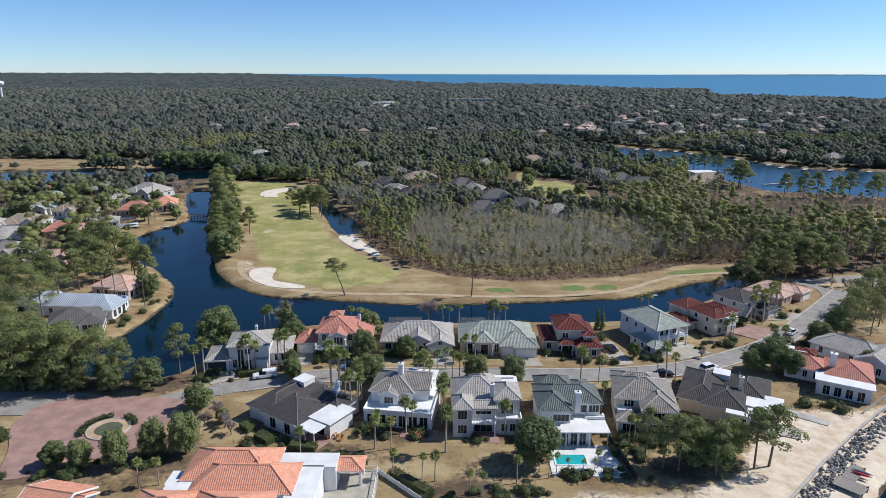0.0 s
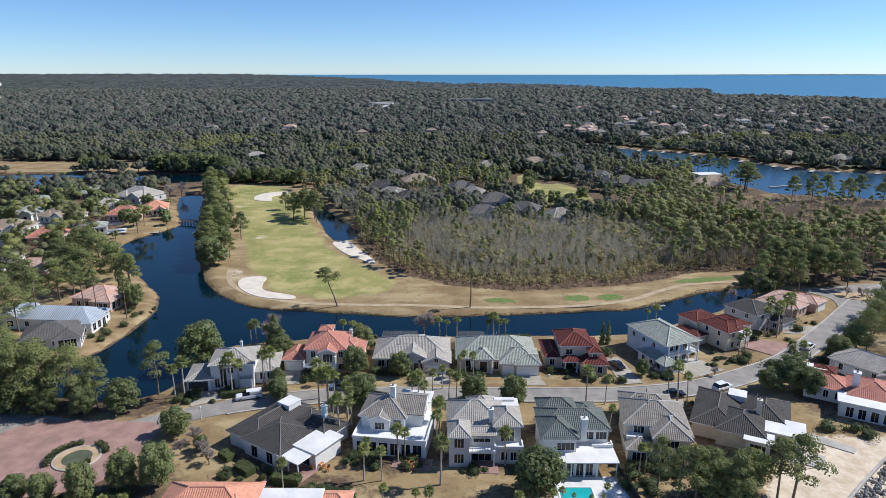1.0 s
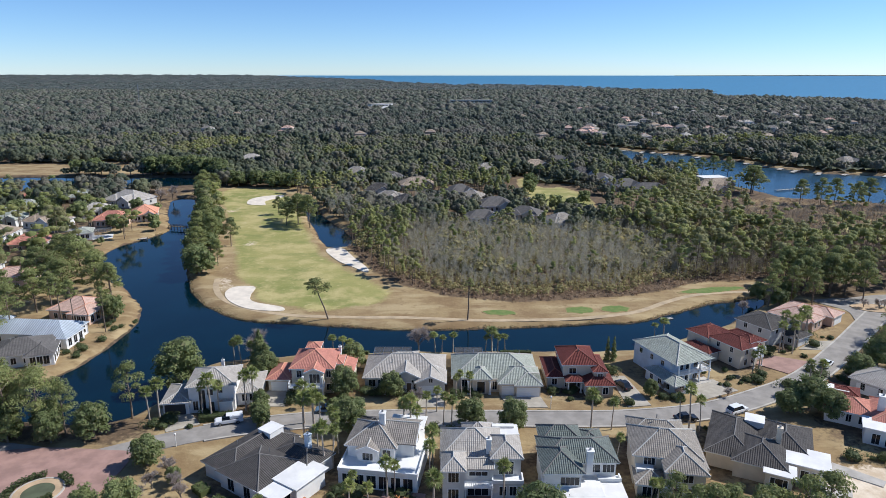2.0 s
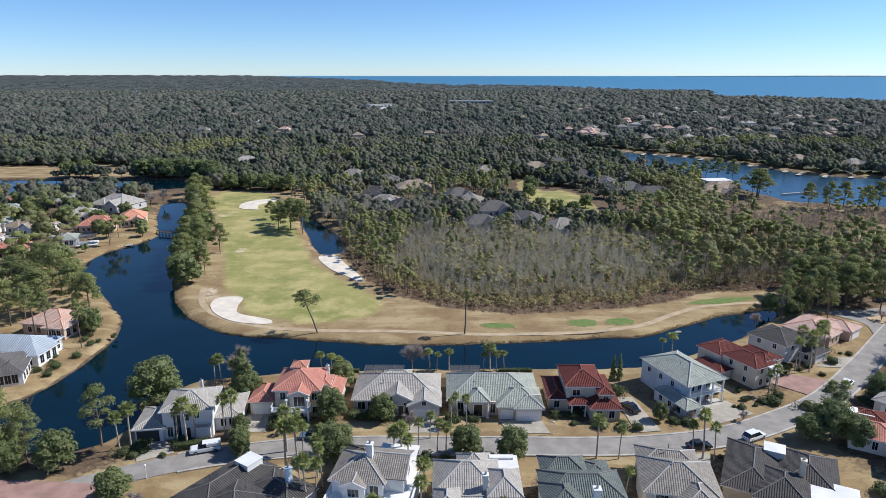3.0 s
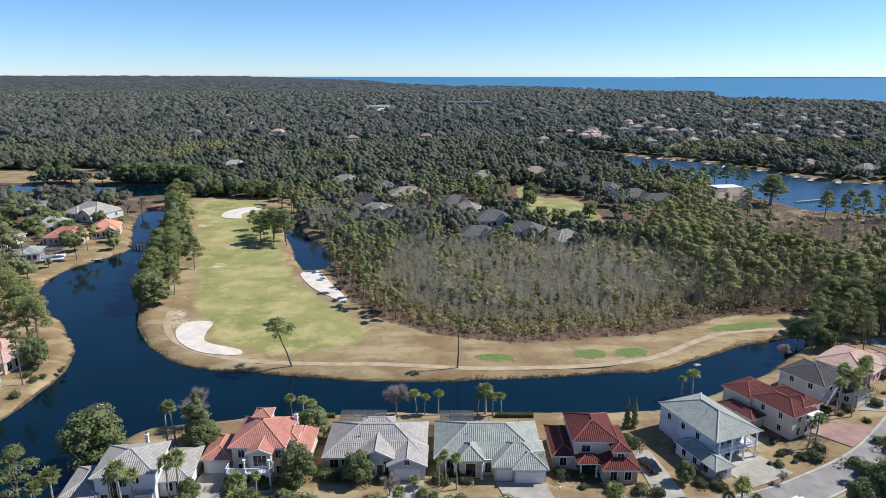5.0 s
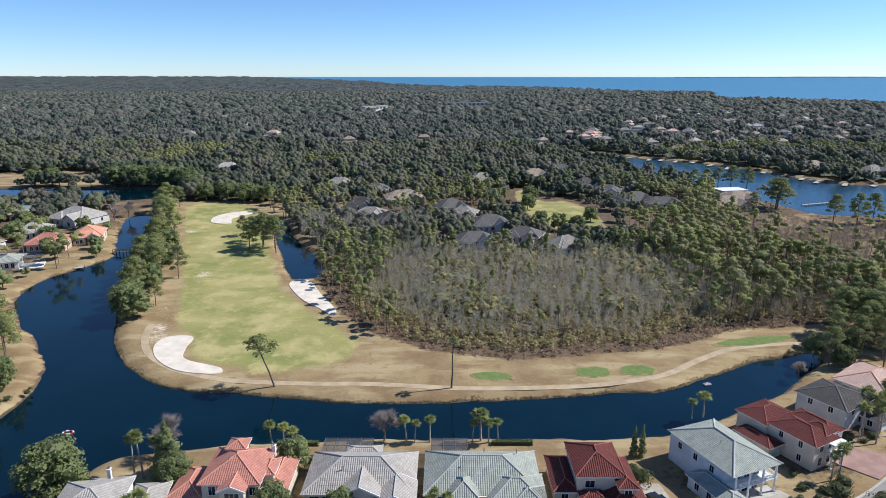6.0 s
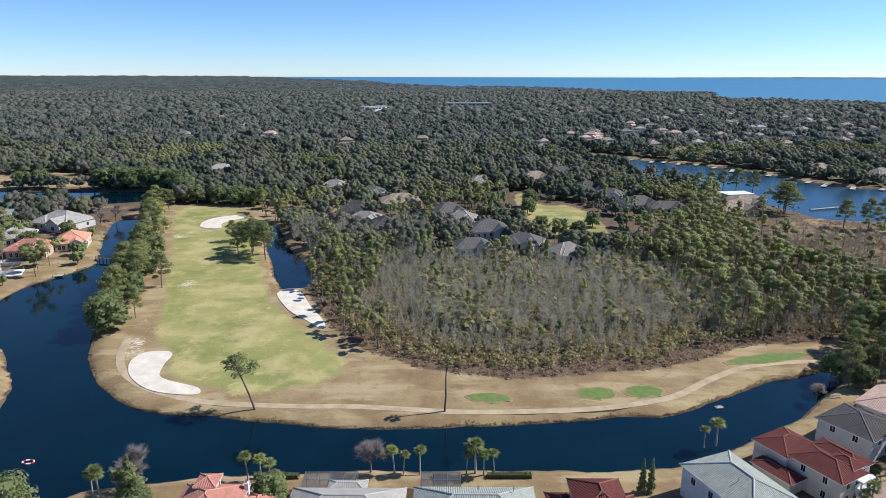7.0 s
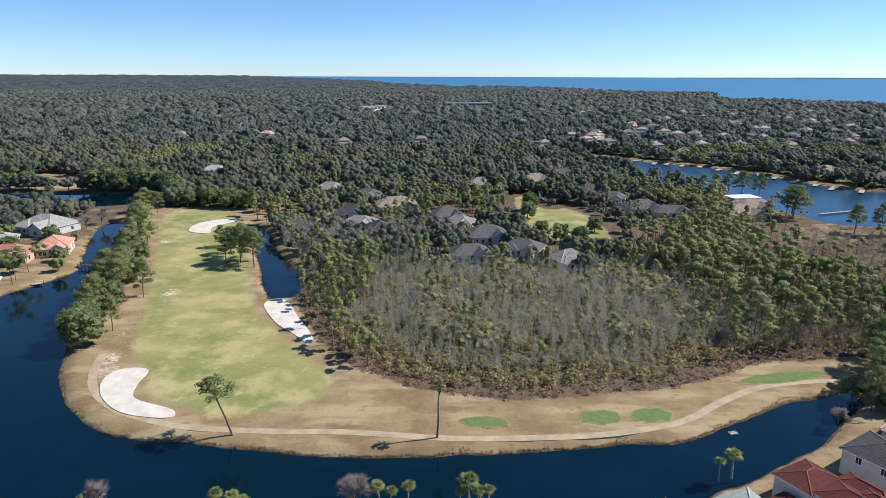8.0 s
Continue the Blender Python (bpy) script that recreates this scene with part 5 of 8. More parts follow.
h = House(57, 150.5, 22, "white two-storey house with green-grey tile roof and double porch", M_BLUE, R_GREEN)
a = h.block(-5.4, 3.2, 0.4, 14.0, 6.4, None)
b = h.block(-8.4, -4.4, -4.8, 5.5, 2.9, "hip", 25)
p = h.block(3.2, 5.4, 0.4, 14.5, 6.5, None, open_sides=True)
h.block(-4.6, 5.4, -1.6, 0.4, 6.5, None, open_sides=True)
h.blocks.append((-4.6, 5.4, -1.6, 14.5, 6.5))
rm, rd = roof_mesh(-5.9, 5.9, -2.1, 14.5, 6.62, "hip", 25, R_GREEN)
h.slab("porch_soffit", -4.6, 5.5, -1.7, 14.6, 6.3, 6.52, M_TRIM), h.slab("porch_floor", -4.6, 5.4, -1.6, 0.4, 3.1, 3.3, M_TRIM), h.slab("porch_floor", 3.2, 5.4, 0.4, 6.0, 3.1, 3.3, M_TRIM), h.slab("entry_step", -2.0, 5.6, -2.4, 0.4, -0.2, 0.2, M_CONCRETE)
piece("roof", rm, h.ob)
for q in rd:
    bm = bmesh.new()
    add_tube(bm, list(q), [0.16, 0.16], 6)
    part("ridge_cap", bm, M_CAP, h.ob)
for x in (-4.4, -1.2, 2.1, 5.2):
    h.column(x, -1.4, 0, 3.1, 0.2), h.column(x, -1.4, 3.3, 6.3, 0.2)
for y in (2.0, 5.6):
    h.column(5.2, y, 0, 3.1, 0.2), h.column(5.2, y, 3.3, 6.3, 0.2)
h.rail(-4.4, -1.45, 5.2, -1.45, 3.3), h.rail(5.25, -1.4, 5.25, 5.8, 3.3)
for u in (3.2, 5.4, 7.8):
    h.win(a, "S", u, 0.4, 1.3, 2.2), h.win(a, "S", u, 3.6, 1.3, 2.2)
h.row(b, "S", 0.9, 1, 1.4, 1.5), h.row(b, "W", 0.9, 3, 1.0, 1.4), h.row(a, "W", 4.2, 3), h.row(b, "E", 0.9, 1), h.vents([(-2, 5, 9.0)])
h.ob.scale = (0.9, 0.92, 0.84)

h = House(73.5, 161.5, 28, "cream two-storey house with dark red tile roof and arched balconies", M_CREAM, R_RED)
a = h.block(-4.8, 2.2, -3.6, 6.5, 5.9, pitch=24)
b = h.block(2.2, 6.8, -2.0, 7.0, 5.7, "hip", 24)
c = h.block(-5.5, 3.5, 6.5, 13.5, 5.6, "hip", 22)
d = h.block(-9.0, -5.2, 3.0, 11.0, 3.0, "hip", 20)
e = h.block(-0.2, 3.4, -2.6, 2.0, 6.6, "hip", 26, over=0.35)
h.row(a, "W", 4.0, 2, 0.9, 1.4), h.row(a, "W", 0.9, 2, 0.9, 1.4), h.row(a, "S", 4.0, 2, 1.1, 1.5), h.row(a, "S", 0.8, 2, 1.1, 1.7), h.row(b, "S", 3.9, 1, 1.4, 1.6), h.row(b, "S", 0.6, 1, 1.8, 2.1), h.row(b, "E", 4, 2)
h.slab("balcony", -1.0, 2.6, -5.0, -3.6, 2.8, 3.05, M_TRIM), h.rail(-1.0, -4.95, 2.6, -4.95, 3.05), h.rail(-1, -4.95, -1, -3.6, 3.05), h.rail(2.6, -4.95, 2.6, -3.6, 3.05)
h.slab("porch_soffit", -1.2, 2.8, -5.2, -3.6, 5.5, 5.8, M_TRIM)
for x in (-0.8, 2.4):
    h.column(x, -4.8, 0, 2.8), h.column(x, -4.8, 3.05, 5.5)
h.slab("balcony", 3.0, 6.0, -3.2, -2.0, 2.8, 3.0, M_TRIM), h.rail(3.0, -3.15, 6.0, -3.15, 3.0)
h.ob.scale = (0.88, 0.88, 0.84)

h = House(87.6, 172.6, 32, "grey two-storey house with charcoal tile roof", M_GREYWALL, R_DARK)
a = h.block(-5.0, 5.0, -1.0, 9.0, 5.7, pitch=24)
b = h.block(1.0, 7.0, -5.0, 1.0, 2.9, "hip", 24)
c = h.block(4.5, 9.0, 2.0, 8.0, 4.2, "hip", 22)
h.row(a, "W", 3.8, 2), h.row(a, "S", 3.8, 2), h.garage(b, "S", 3.0, 4.5), h.row(b, "W", 0.9, 2)
h.ob.scale = (0.95, 0.95, 0.82)

h = House(103, 185.5, 38, "single-storey house with pale pink tile roof", M_PINK, R_PINK)
a = h.block(-7.8, 6.0, -2.5, 7.5, 2.9, pitch=20)
b = h.block(2.0, 8.2, -5.0, 2.0, 2.8, "hip", 20)
c = h.block(-6.5, -0.5, -3.5, 2.0, 3.0, "hip", 22)
h.row(a, "S", 0.9, 4), h.garage(b, "S", 3.5, 4.6), h.row(a, "W", 0.9, 3), h.row(c, "S", 0.9, 2)

# row between street and bay, backs to the bay
h = House(-29, 114.5, -33, "single-storey white house with charcoal tile roof and courtyard", M_WHITE, R_DARK)
a = h.block(-8.0, -0.5, -4.6, 9.5, 3.0, "hip", 22)
b = h.block(-0.5, 8.6, 3.0, 9.0, 3.0, "hip", 22)
c = h.block(-3.4, 6.0, -5.2, 4.0, 3.2, "hip", 24)
d = h.block(3.4, 11.0, -1.8, 4.6, 3.25, "flat")
e = h.block(5.6, 10.6, -5.6, -1.0, 3.0, "flat", open_sides=True, over=0.2)
h.slab("courtyard_parapet", -5.4, -2.4, 5.0, 8.2, 3.0, 5.0, M_WHITE), h.slab("flat_roof", -5.5, -2.3, 4.9, 8.3, 5.0, 5.15, M_MEMBRANE)
h.chimney(5.2, 6.8, 3, 6.6, 0.9, M_BLUE)
h.row(a, "W", 0.9, 4, 0.8, 1.5, 1, 2), h.row(c, "S", 0.4, 2, 1.5, 2.1), h.row(d, "S", 0.3, 2, 1.8, 2.2)
for x in (5.8, 8.1, 10.4):
    h.column(x, -5.4, 0, 3.0, 0.12)
h.slab("terrace", 4.2, 11.5, -6.8, -1.5, -0.2, 0.12, M_PAVER), h.vents([(-5, 0, 5.2), (2, 1, 5.6)])

h = House(-8, 113.5, -8, "white two-storey house with brown-grey tile roof and wide terrace", M_WHITE, R_BROWN)
a = h.block(-6.2, 2.0, 1.8, 9.5, 5.6, "hip", 28)
b = h.block(-1.4, 5.0, 3.2, 10.5, 5.7, "gx", 24)
c = h.block(-6.8, 6.6, -2.2, 9.0, 3.1, "deck")
d = h.block(-4.2, -0.6, 0.6, 3.5, 5.3, "gy", 24, over=0.3)
e = h.block(-7.0, -1.0, 9.0, 14.5, 3.4, "hip", 26, mat=R_DARK)
f = h.block(-0.5, 5.0, 10.5, 14.0, 4.4, "flat")
h.win(d, "S", 1.8, 3.6, 1.8, 1.3, 3, 1), h.win(a, "S", 6.8, 3.5, 1.4, 1.5), h.win(b, "E", 4.0, 3.8, 1.2, 1.4), h.row(c, "S", 0.3, 6, 1.6, 2.3, 2, 2, 0.5), h.row(c, "W", 0.8, 3), h.chimney(-1.0, 6.0, 5, 9.6, 0.95, M_WHITE)
h.slab("terrace", 1.0, 8.0, -5.6, -2.2, -0.2, 0.12, M_PAVER)

h = House(9, 110, 0, "grey-white two-storey house with twin hipped wings and balcony", M_GREYWALL, R_GREY)
a = h.block(-6.6, -3.1, -2.0, 3.0, 6.0, "hip", 33, over=0.35)
b = h.block(1.5, 6.2, 1.0, 7.5, 6.4, "hip", 30, over=0.4)
c = h.block(-6.6, 3.0, 2.8, 11.0, 5.6, "hip", 30)
d = h.block(-3.1, 1.6, -0.2, 3.5, 5.0, "gx", 20, over=0.2)
e = h.block(-2.8, 2.0, 9.5, 14.0, 4.8, "hip", 32)
f = h.block(2.0, 6.4, 7.5, 13.5, 4.6, "flat")
g = h.block(1.5, 6.4, -1.0, 1.2, 3.0, "deck")
h.row(a, "S", 3.9, 1, 1.7, 1.7, 3, 1), h.row(a, "S", 0.9, 1, 1.7, 1.7, 3, 1), h.win(b, "S", 2.3, 3.4, 2.4, 2.3, 3, 1), h.row(g, "S", 0.8, 2, 1.1, 1.6), h.win(d, "S", 2.3, 3.9, 3.0, 0.7, 3, 1), h.win(d, "S", 2.3, 0.2, 3.4, 2.3, 3, 1)
h.slab("balcony", -3.1, 1.5, -2.0, -0.2, 2.7, 2.95, M_TRIM), h.rail(-3.1, -1.95, 1.5, -1.95, 2.95), h.column(-2.9, -1.8, 0, 2.7, 0.14), h.column(1.3, -1.8, 0, 2.7, 0.14), h.slab("terrace", -3.4, 2.0, -4.0, -0.2, -0.2, 0.14, M_PAVER)
h.chimney(1.0, 3.2, 5.5, 8.4, 0.8, M_WHITE)
h.slab("parapet", 2.2, 6.2, 12.6, 13.6, 4.82, 5.2, M_MEMBRANE)

h = House(25, 108.5, 0, "white two-storey house with dark sage tile roof and pool terrace", M_WHITE, R_SAGE)
a = h.block(-6.2, 5.6, 2.2, 9.2, 6.0, "hip", 27)
b = h.block(-6.4, -0.6, -0.8, 6.0, 6.0, "hip", 30)
c = h.block(-6.4, 2.6, -3.0, 2.2, 3.1, "flat", over=0.2)
d = h.block(2.6, 6.2, -3.4, 1.0, 2.8, "flat", over=0.15, open_sides=True)
e = h.block(-5.4, 1.2, 9.2, 14.0, 5.4, "hip", 30)
f = h.block(1.2, 5.0, 9.2, 13.4, 5.0, "hip", 20)
g = h.block(2.6, 6.2, 1.0, 2.4, 3.1, "deck")
h.win(b, "S", 4.0, 3.7, 3.0, 1.4, 4, 1), h.win(a, "S", 8.3, 4.0, 1.9, 1.4, 2, 1), h.win(a, "S", 10.6, 4.0, 1.9, 1.4, 3, 1), h.row(c, "S", 0.2, 5, 1.2, 2.3, 2, 1, 0.4), h.chimney(1.0, 1.2, 4.5, 8.6, 1.0, M_WHITE)
for x in (-6.2, -4.0, -1.8, 0.4, 2.5):
    h.column(x, -3.6, 0, 3.1, 0.13)
h.slab("flat_roof", -6.6, 2.8, -4.0, -3.2, 3.1, 3.3, M_MEMBRANE), h.column(6.0, -3.2, 0, 2.8, 0.1), h.column(2.8, -3.2, 0, 2.8, 0.1), h.row(g, "S", 0.3, 2, 1.2, 2.1)

h = House(39.5, 112.5, -9, "two-storey tan house with brown-grey tile roof", M_CREAM, R_BROWN)
a = h.block(-5.2, 5.2, 0.0, 9.0, 5.7, "hip", 27)
b = h.block(-0.6, 5.4, -3.6, 4.0, 5.4, "hip", 27)
c = h.block(-4.6, 4.6, 9.5, 15.0, 4.0, "hip", 25)
d = h.block(-5.0, -0.6, -4.0, 0.2, 3.0, "hip", 24)
e = h.block(3.5, 6.5, 1.0, 12.0, 3.6, "hip", 24)
h.win(a, "S", 2.4, 4.0, 1.8, 1.5, 3, 1), h.win(b, "S", 3.0, 3.6, 2.2, 1.3, 3, 1), h.row(d, "S", 0.4, 2, 1.4, 2.0), h.row(b, "S", 0.4, 2, 1.6, 2.1), h.row(a, "W", 4, 2), h.slab("balcony", -5.0, -2.2, -1.6, 0, 3.2, 4.0, M_WHITE)
h.vents([(-1, 4, 8.0), (0, 12, 6.4)])

h = House(59.5, 120.3, -27, "single-storey house with charcoal tile roof and white flat terraces", M_CREAM, R_DARK)
a = h.block(-9.0, -1.0, -6.0, 8.6, 2.9, "hip", 22)
b = h.block(-1.0, 7.2, -1.5, 9.4, 3.1, "hip", 24)
c = h.block(-4.5, 3.5, -7.5, 2.0, 3.3, "hip", 24)
d = h.block(3.0, 9.6, -4.6, 0.5, 3.4, "flat")
e = h.block(0.5, 4.5, -9.0, -6.0, 3.2, "flat")
h.slab("courtyard_parapet", -3.6, -0.4, 5.0, 8.0, 3.0, 4.4, M_WHITE), h.slab("flat_roof", -3.7, -0.3, 4.9, 8.1, 4.4, 4.55, M_MEMBRANE), h.chimney(2.0, 0.0, 4, 7.0, 0.8)
h.row(d, "S", 0.6, 3, 1.2, 1.9), h.row(d, "E", 0.6, 2, 1.2, 1.9), h.row(e, "S", 0.3, 2, 1.4, 2.2), h.row(a, "W", 1.0, 5, 0.8, 1.4, 1, 2), h.slab("terrace", 7, 13.5, -7.5, -3.0, -0.2, 0.14, M_CONCRETE), h.vents([(1.5, 4, 6.0), (-5.5, 0, 5.0)])

h = House(86.5, 130.5, -30, "single-storey white house with salmon tile roof and white terrace", M_WHITE, R_SALMON)
a = h.block(-1.0, 7.5, -3.0, 7.0, 3.4, "hip", 24)
b = h.block(-9.0, -1.0, -1.0, 6.0, 3.0, "hip", 22)
c = h.block(-2.6, 7.5, -6.6, -2.5, 3.2, "flat")
d = h.block(-8.5, -3.5, 6.0, 10.0, 3.3, "hip", 20, mat=R_RED)
h.slab("courtyard_parapet", -9.0, -5.0, 6.5, 9.0, 3.2, 3.8, M_WHITE), h.chimney(0.0, 0.5, 4, 7.0, 1.2, M_WHITE), h.row(c, "S", 0.3, 4, 1.3, 2.0, 2, 1), h.row(b, "S", 0.9, 3, 0.9, 1.5), h.row(c, "E", 0.3, 2, 1.2, 2.0, 2, 1)

h = House(98.5, 141.5, -52, "long grey house with pale tile roof and gabled wing", M_GREYWALL, R_GREY)
a = h.block(-9.0, 6.0, -2.5, 6.5, 3.0, "hip", 24)
b = h.block(2.0, 9.0, -5.0, 5.0, 3.2, "gy", 27)
c = h.block(8.0, 17.0, -4.0, 6.0, 3.0, "hip", 24)
h.garage(a, "S", 3.5, 4.6), h.row(a, "S", 0.9, 4, 0.9, 1.5), h.row(b, "S", 0.8, 2, 1.0, 1.6), h.row(c, "S", 0.9, 3)

h = House(-30, 88, 0, "large house with bright orange tile roof and white flat terraces", M_WHITE, R_ORANGE, group="houses by the bay")
a = h.block(-10.5, 3.2, -0.2, 8.2, 4.9, "hip", 28)
b = h.block(-8.0, 7.2, -3.7, 3.7, 5.0, "hip", 30)
c = h.block(-15.5, -6.0, -11.0, -3.0, 4.6, "hip", 25)
k = h.block(-6.0, 5.0, -12.0, -4.0, 5.2, "hip", 26)
d = h.block(2.6, 13.0, 3.4, 7.0, 4.7, "flat", over=0.2)
e = h.block(6.6, 11.0, -10.0, 3.4, 4.7, "flat", over=0.2)
f = h.block(-12.5, -8.0, -3.0, -0.2, 4.5, "flat", over=0.2)
g = h.block(11.6, 17.0, 4.8, 8.4, 3.3, "hip", 26, open_sides=True)
for x, y in ((11.8, 5.0), (16.8, 5.0), (11.8, 8.2), (16.8, 8.2)):
    h.column(x, y, 0, 3.2, 0.3, M_WHITE)
h.slab("terrace", 11.0, 19.5, -6.0, 9.0, -0.2, 0.25, M_DRIVE), h.row(d, "N", 1, 4), h.rail(19.3, -5.5, 19.3, 8.8, 0.25, 1.0, 0.8), h.rail(11.4, 8.9, 19.3, 8.9, 0.25, 1.0, 0.8)
h.block(-14.0, -11.4, 1.0, 4.5, 2.8, "flat", over=0.2, wall=M_METAL)
h.row(e, "S", 1, 2), h.vents([(-4, 5.5, 8.0), (1, 2.4, 7.0)])
h = House(-58, 85.5, -12, "small orange-roofed garage house with white gable", M_WHITE, R_ORANGE, group="houses by the bay")
a = h.block(-4.5, 3.0, -6.0, 2.5, 3.4, "gx", 24)
b = h.block(0.0, 4.0, -3.0, 1.6, 3.2, "gx", 24)
h.win(a, "E", 5.5, 1.2, 1.2, 1.6), h.win(a, "E", 5.5, 3.4, 0.8, 0.8)

# west bank houses
WEST = [(-101, 190, -8, 12, 10, 3.4, M_PINK, R_PINK, "peach house with pale pink tile roof among pines"),
        (-103, 173.5, -4, 21, 9, 3.2, M_WHITE, R_BLUE, "white house with blue-grey metal roof and bay windows"),
        (-99, 161.5, 22, 12, 10, 3.2, M_WHITE, R_SLATE, "white house with dark grey-brown roof and wide porch windows")]
for x, y, t, w, d, hh, wall, roof, lab in WEST:
    h = House(x, y, t, lab, wall, roof, group="houses on the west bank")
    a = h.block(-w / 2, w / 2, -d / 2, d / 2, hh, "hip", 24)
    b = h.block(w * 0.12, w / 2 + 1.2, -d / 2 - 1.6, 1.0, hh - 0.2, "hip", 24)
    h.row(a, "E", 0.8, 3, 1.4, 1.8, 2, 2, 0.4), h.row(a, "S", 0.9, 4, 1.1, 1.5), h.row(b, "E", 0.6, 3, 1.3, 2.0, 2, 2, 0.3), h.row(b, "S", 0.6, 3, 1.2, 2.0)
    h.vents([(-w * 0.2, 0, hh + d * 0.2)])
    CLEAR.append((x, y, w * 0.55)), CLEAR.append((x + 9, y - 6, 7))

# houses among the trees, farther off
FAR = [(163, 398, 12, 16, 11, M_TAN, R_TAN), (-184, 275, 10, 17, 11, M_WHITE, R_TAN), (-160, 262, 14, 13, 9, M_PINK, R_SALMON), (-205, 330, 8, 14, 10, M_WHITE, R_GREEN), (-166, 322, 25, 13, 10, M_GREYWALL, R_GREY), (-176, 300, -15, 17, 11, M_WHITE, R_TAN), (-196, 304, 5, 14, 10, M_WHITE, R_GREEN), (-149, 304, 8, 14, 10, M_PINK, R_SALMON), (-140, 316, 20, 11, 13, M_CREAM, R_ORANGE), (-163, 350, -20, 20, 15, M_GREYWALL, R_GREY), (-191, 358, 5, 14, 10, M_CREAM, R_GREEN), (-217, 358, 0, 13, 10, M_CREAM, R_SALMON), (-175, 250, 30, 14, 11, M_WHITE, R_GREY), (-137, 217, 10, 14, 10, M_PINK, R_PINK), (-159, 227, -5, 16, 11, M_WHITE, R_BROWN), (-118, 176, 5, 9, 8, M_WHITE, R_BLUE), (-196, 268, 20, 14, 10, M_WHITE, R_GREY), (-147, 512, 15, 16, 11, M_WHITE, R_GREY)]
FAR += [(-35, 379, -10, 15, 11, M_GREYWALL, R_DARK), (-15, 398, 12, 20, 13, M_TAN, R_TAN), (-28, 356, -8, 14, 10, M_TAN, R_BROWN), (-18, 344, 18, 11, 14, M_GREYWALL, R_DARK), (-57, 444, 0, 15, 11, M_CREAM, R_BROWN), (-33, 425, -12, 14, 10, M_WHITE, R_GREY), (-176, 460, 0, 18, 10, M_TAN, R_DARK), (91, 443, 30, 15, 11, M_WHITE, R_DARK), (99, 420, -20, 14, 10, M_WHITE, R_GREY), (108, 395, 10, 17, 12, M_CREAM, R_GREY), (119, 384, -5, 18, 9, M_CREAM, R_GREY), (151, 382, 14, 18, 13, M_TAN, R_TAN), (10, 376, 20, 14, 11, M_GREYWALL, R_GREY), (16, 358, -15, 12, 10, M_TAN, R_BROWN), (27, 337, 8, 17, 12, M_GREYWALL, R_GREY), (40, 316, -24, 14, 10, M_CREAM, R_GREY), (54, 301, 25, 13, 10, M_WHITE, R_BROWN), (19, 309, 10, 14, 9, M_WHITE, R_GREY)]
FAR += [(87, 504, 0, 15, 11, M_TAN, R_GREY), (30, 462, 20, 15, 11, M_CREAM, R_BROWN), (64, 476, 15, 22, 14, M_TAN, R_TAN), (196, 654, 20, 17, 11, M_TAN, R_BROWN), (214, 630, -10, 17, 11, M_CREAM, R_TAN), (228, 613, 25, 18, 12, M_WHITE, R_DARK), (240, 594, 20, 16, 11, M_GREYWALL, R_DARK), (252, 556, 0, 17, 11, M_TAN, R_BROWN), (162, 686, 10, 16, 11, M_TAN, R_BROWN), (272, 524, 15, 17, 11, M_CREAM, R_TAN), (300, 500, 20, 16, 11, M_TAN, R_BROWN)]
rr = random.Random(4)
for i in range(85):
    d = rr.uniform(640, 1250)
    u = rr.choice([rr.uniform(0.16, 0.66), rr.uniform(0.25, 0.62), rr.uniform(-0.65, 0.65)])
    FAR.append((5 + u * d, d, rr.uniform(-40, 40), rr.uniform(14, 19), rr.uniform(10, 13), rr.choice([M_CREAM, M_TAN, M_WHITE]), rr.choice([R_TAN, R_BROWN, R_TAN, R_GREY, R_PINK])))
KIND = {R_SLATE.name: "slate grey", R_TAN.name: "tan shingled", R_BROWN.name: "brown-grey", R_GREY.name: "grey tile", R_DARK.name: "charcoal", R_GREEN.name: "green-grey", R_SALMON.name: "salmon tile", R_ORANGE.name: "orange tile", R_PINK.name: "pale pink", R_BLUE.name: "blue-grey"}
for x, y, t, w, d, wall, roof in FAR:
    if x > -70 and 290 < y < 520 and roof is R_GREY:
        roof = R_SLATE
    h = House(x, y, t, "house with %s hip roof among the trees" % KIND[roof.name], wall, roof, group="houses among the trees")
    a = h.block(-w / 2, w / 2, -d / 2, d / 2, 3.4, "hip", 28)
    b = h.block(w * 0.05, w * 0.42, -d / 2 - 2.4, 0, 3.3, "gy", 32)
    if y > 640:
        h.block(-w * 0.35, w * 0.3, -d * 0.3, d * 0.4, 6.6, "hip", 28)
        CLEAR.append((x, y - 22, w * 0.6)), CLEAR.append((x - 3, y - 36, w * 0.5))
    if y < 700:
        c = h.block(-w * 0.45, -w * 0.05, -d / 2 - 1.2, 2, 3.2, "hip", 28)
        h.row(a, "S", 0.9, 3, 1.2, 1.5), h.row(b, "S", 0.8, 1, 1.6, 1.6), h.row(c, "S", 0.8, 2, 1.1, 1.5)
        h.row(a, "E", 0.9, 2, 1.2, 1.5)
    CLEAR.append((x, y, w * 0.6)), CLEAR.append((x, y - d * 0.5 - 6, w * 0.36))
    if 290 < y < 520:
        GARDENS.append((x, y - d / 2, w * (0.45 if x > -70 else 0.4)))
    if 290 < y < 480 and x < -60:
        CLEAR.append((x + 3, y - 20, w * 0.35))

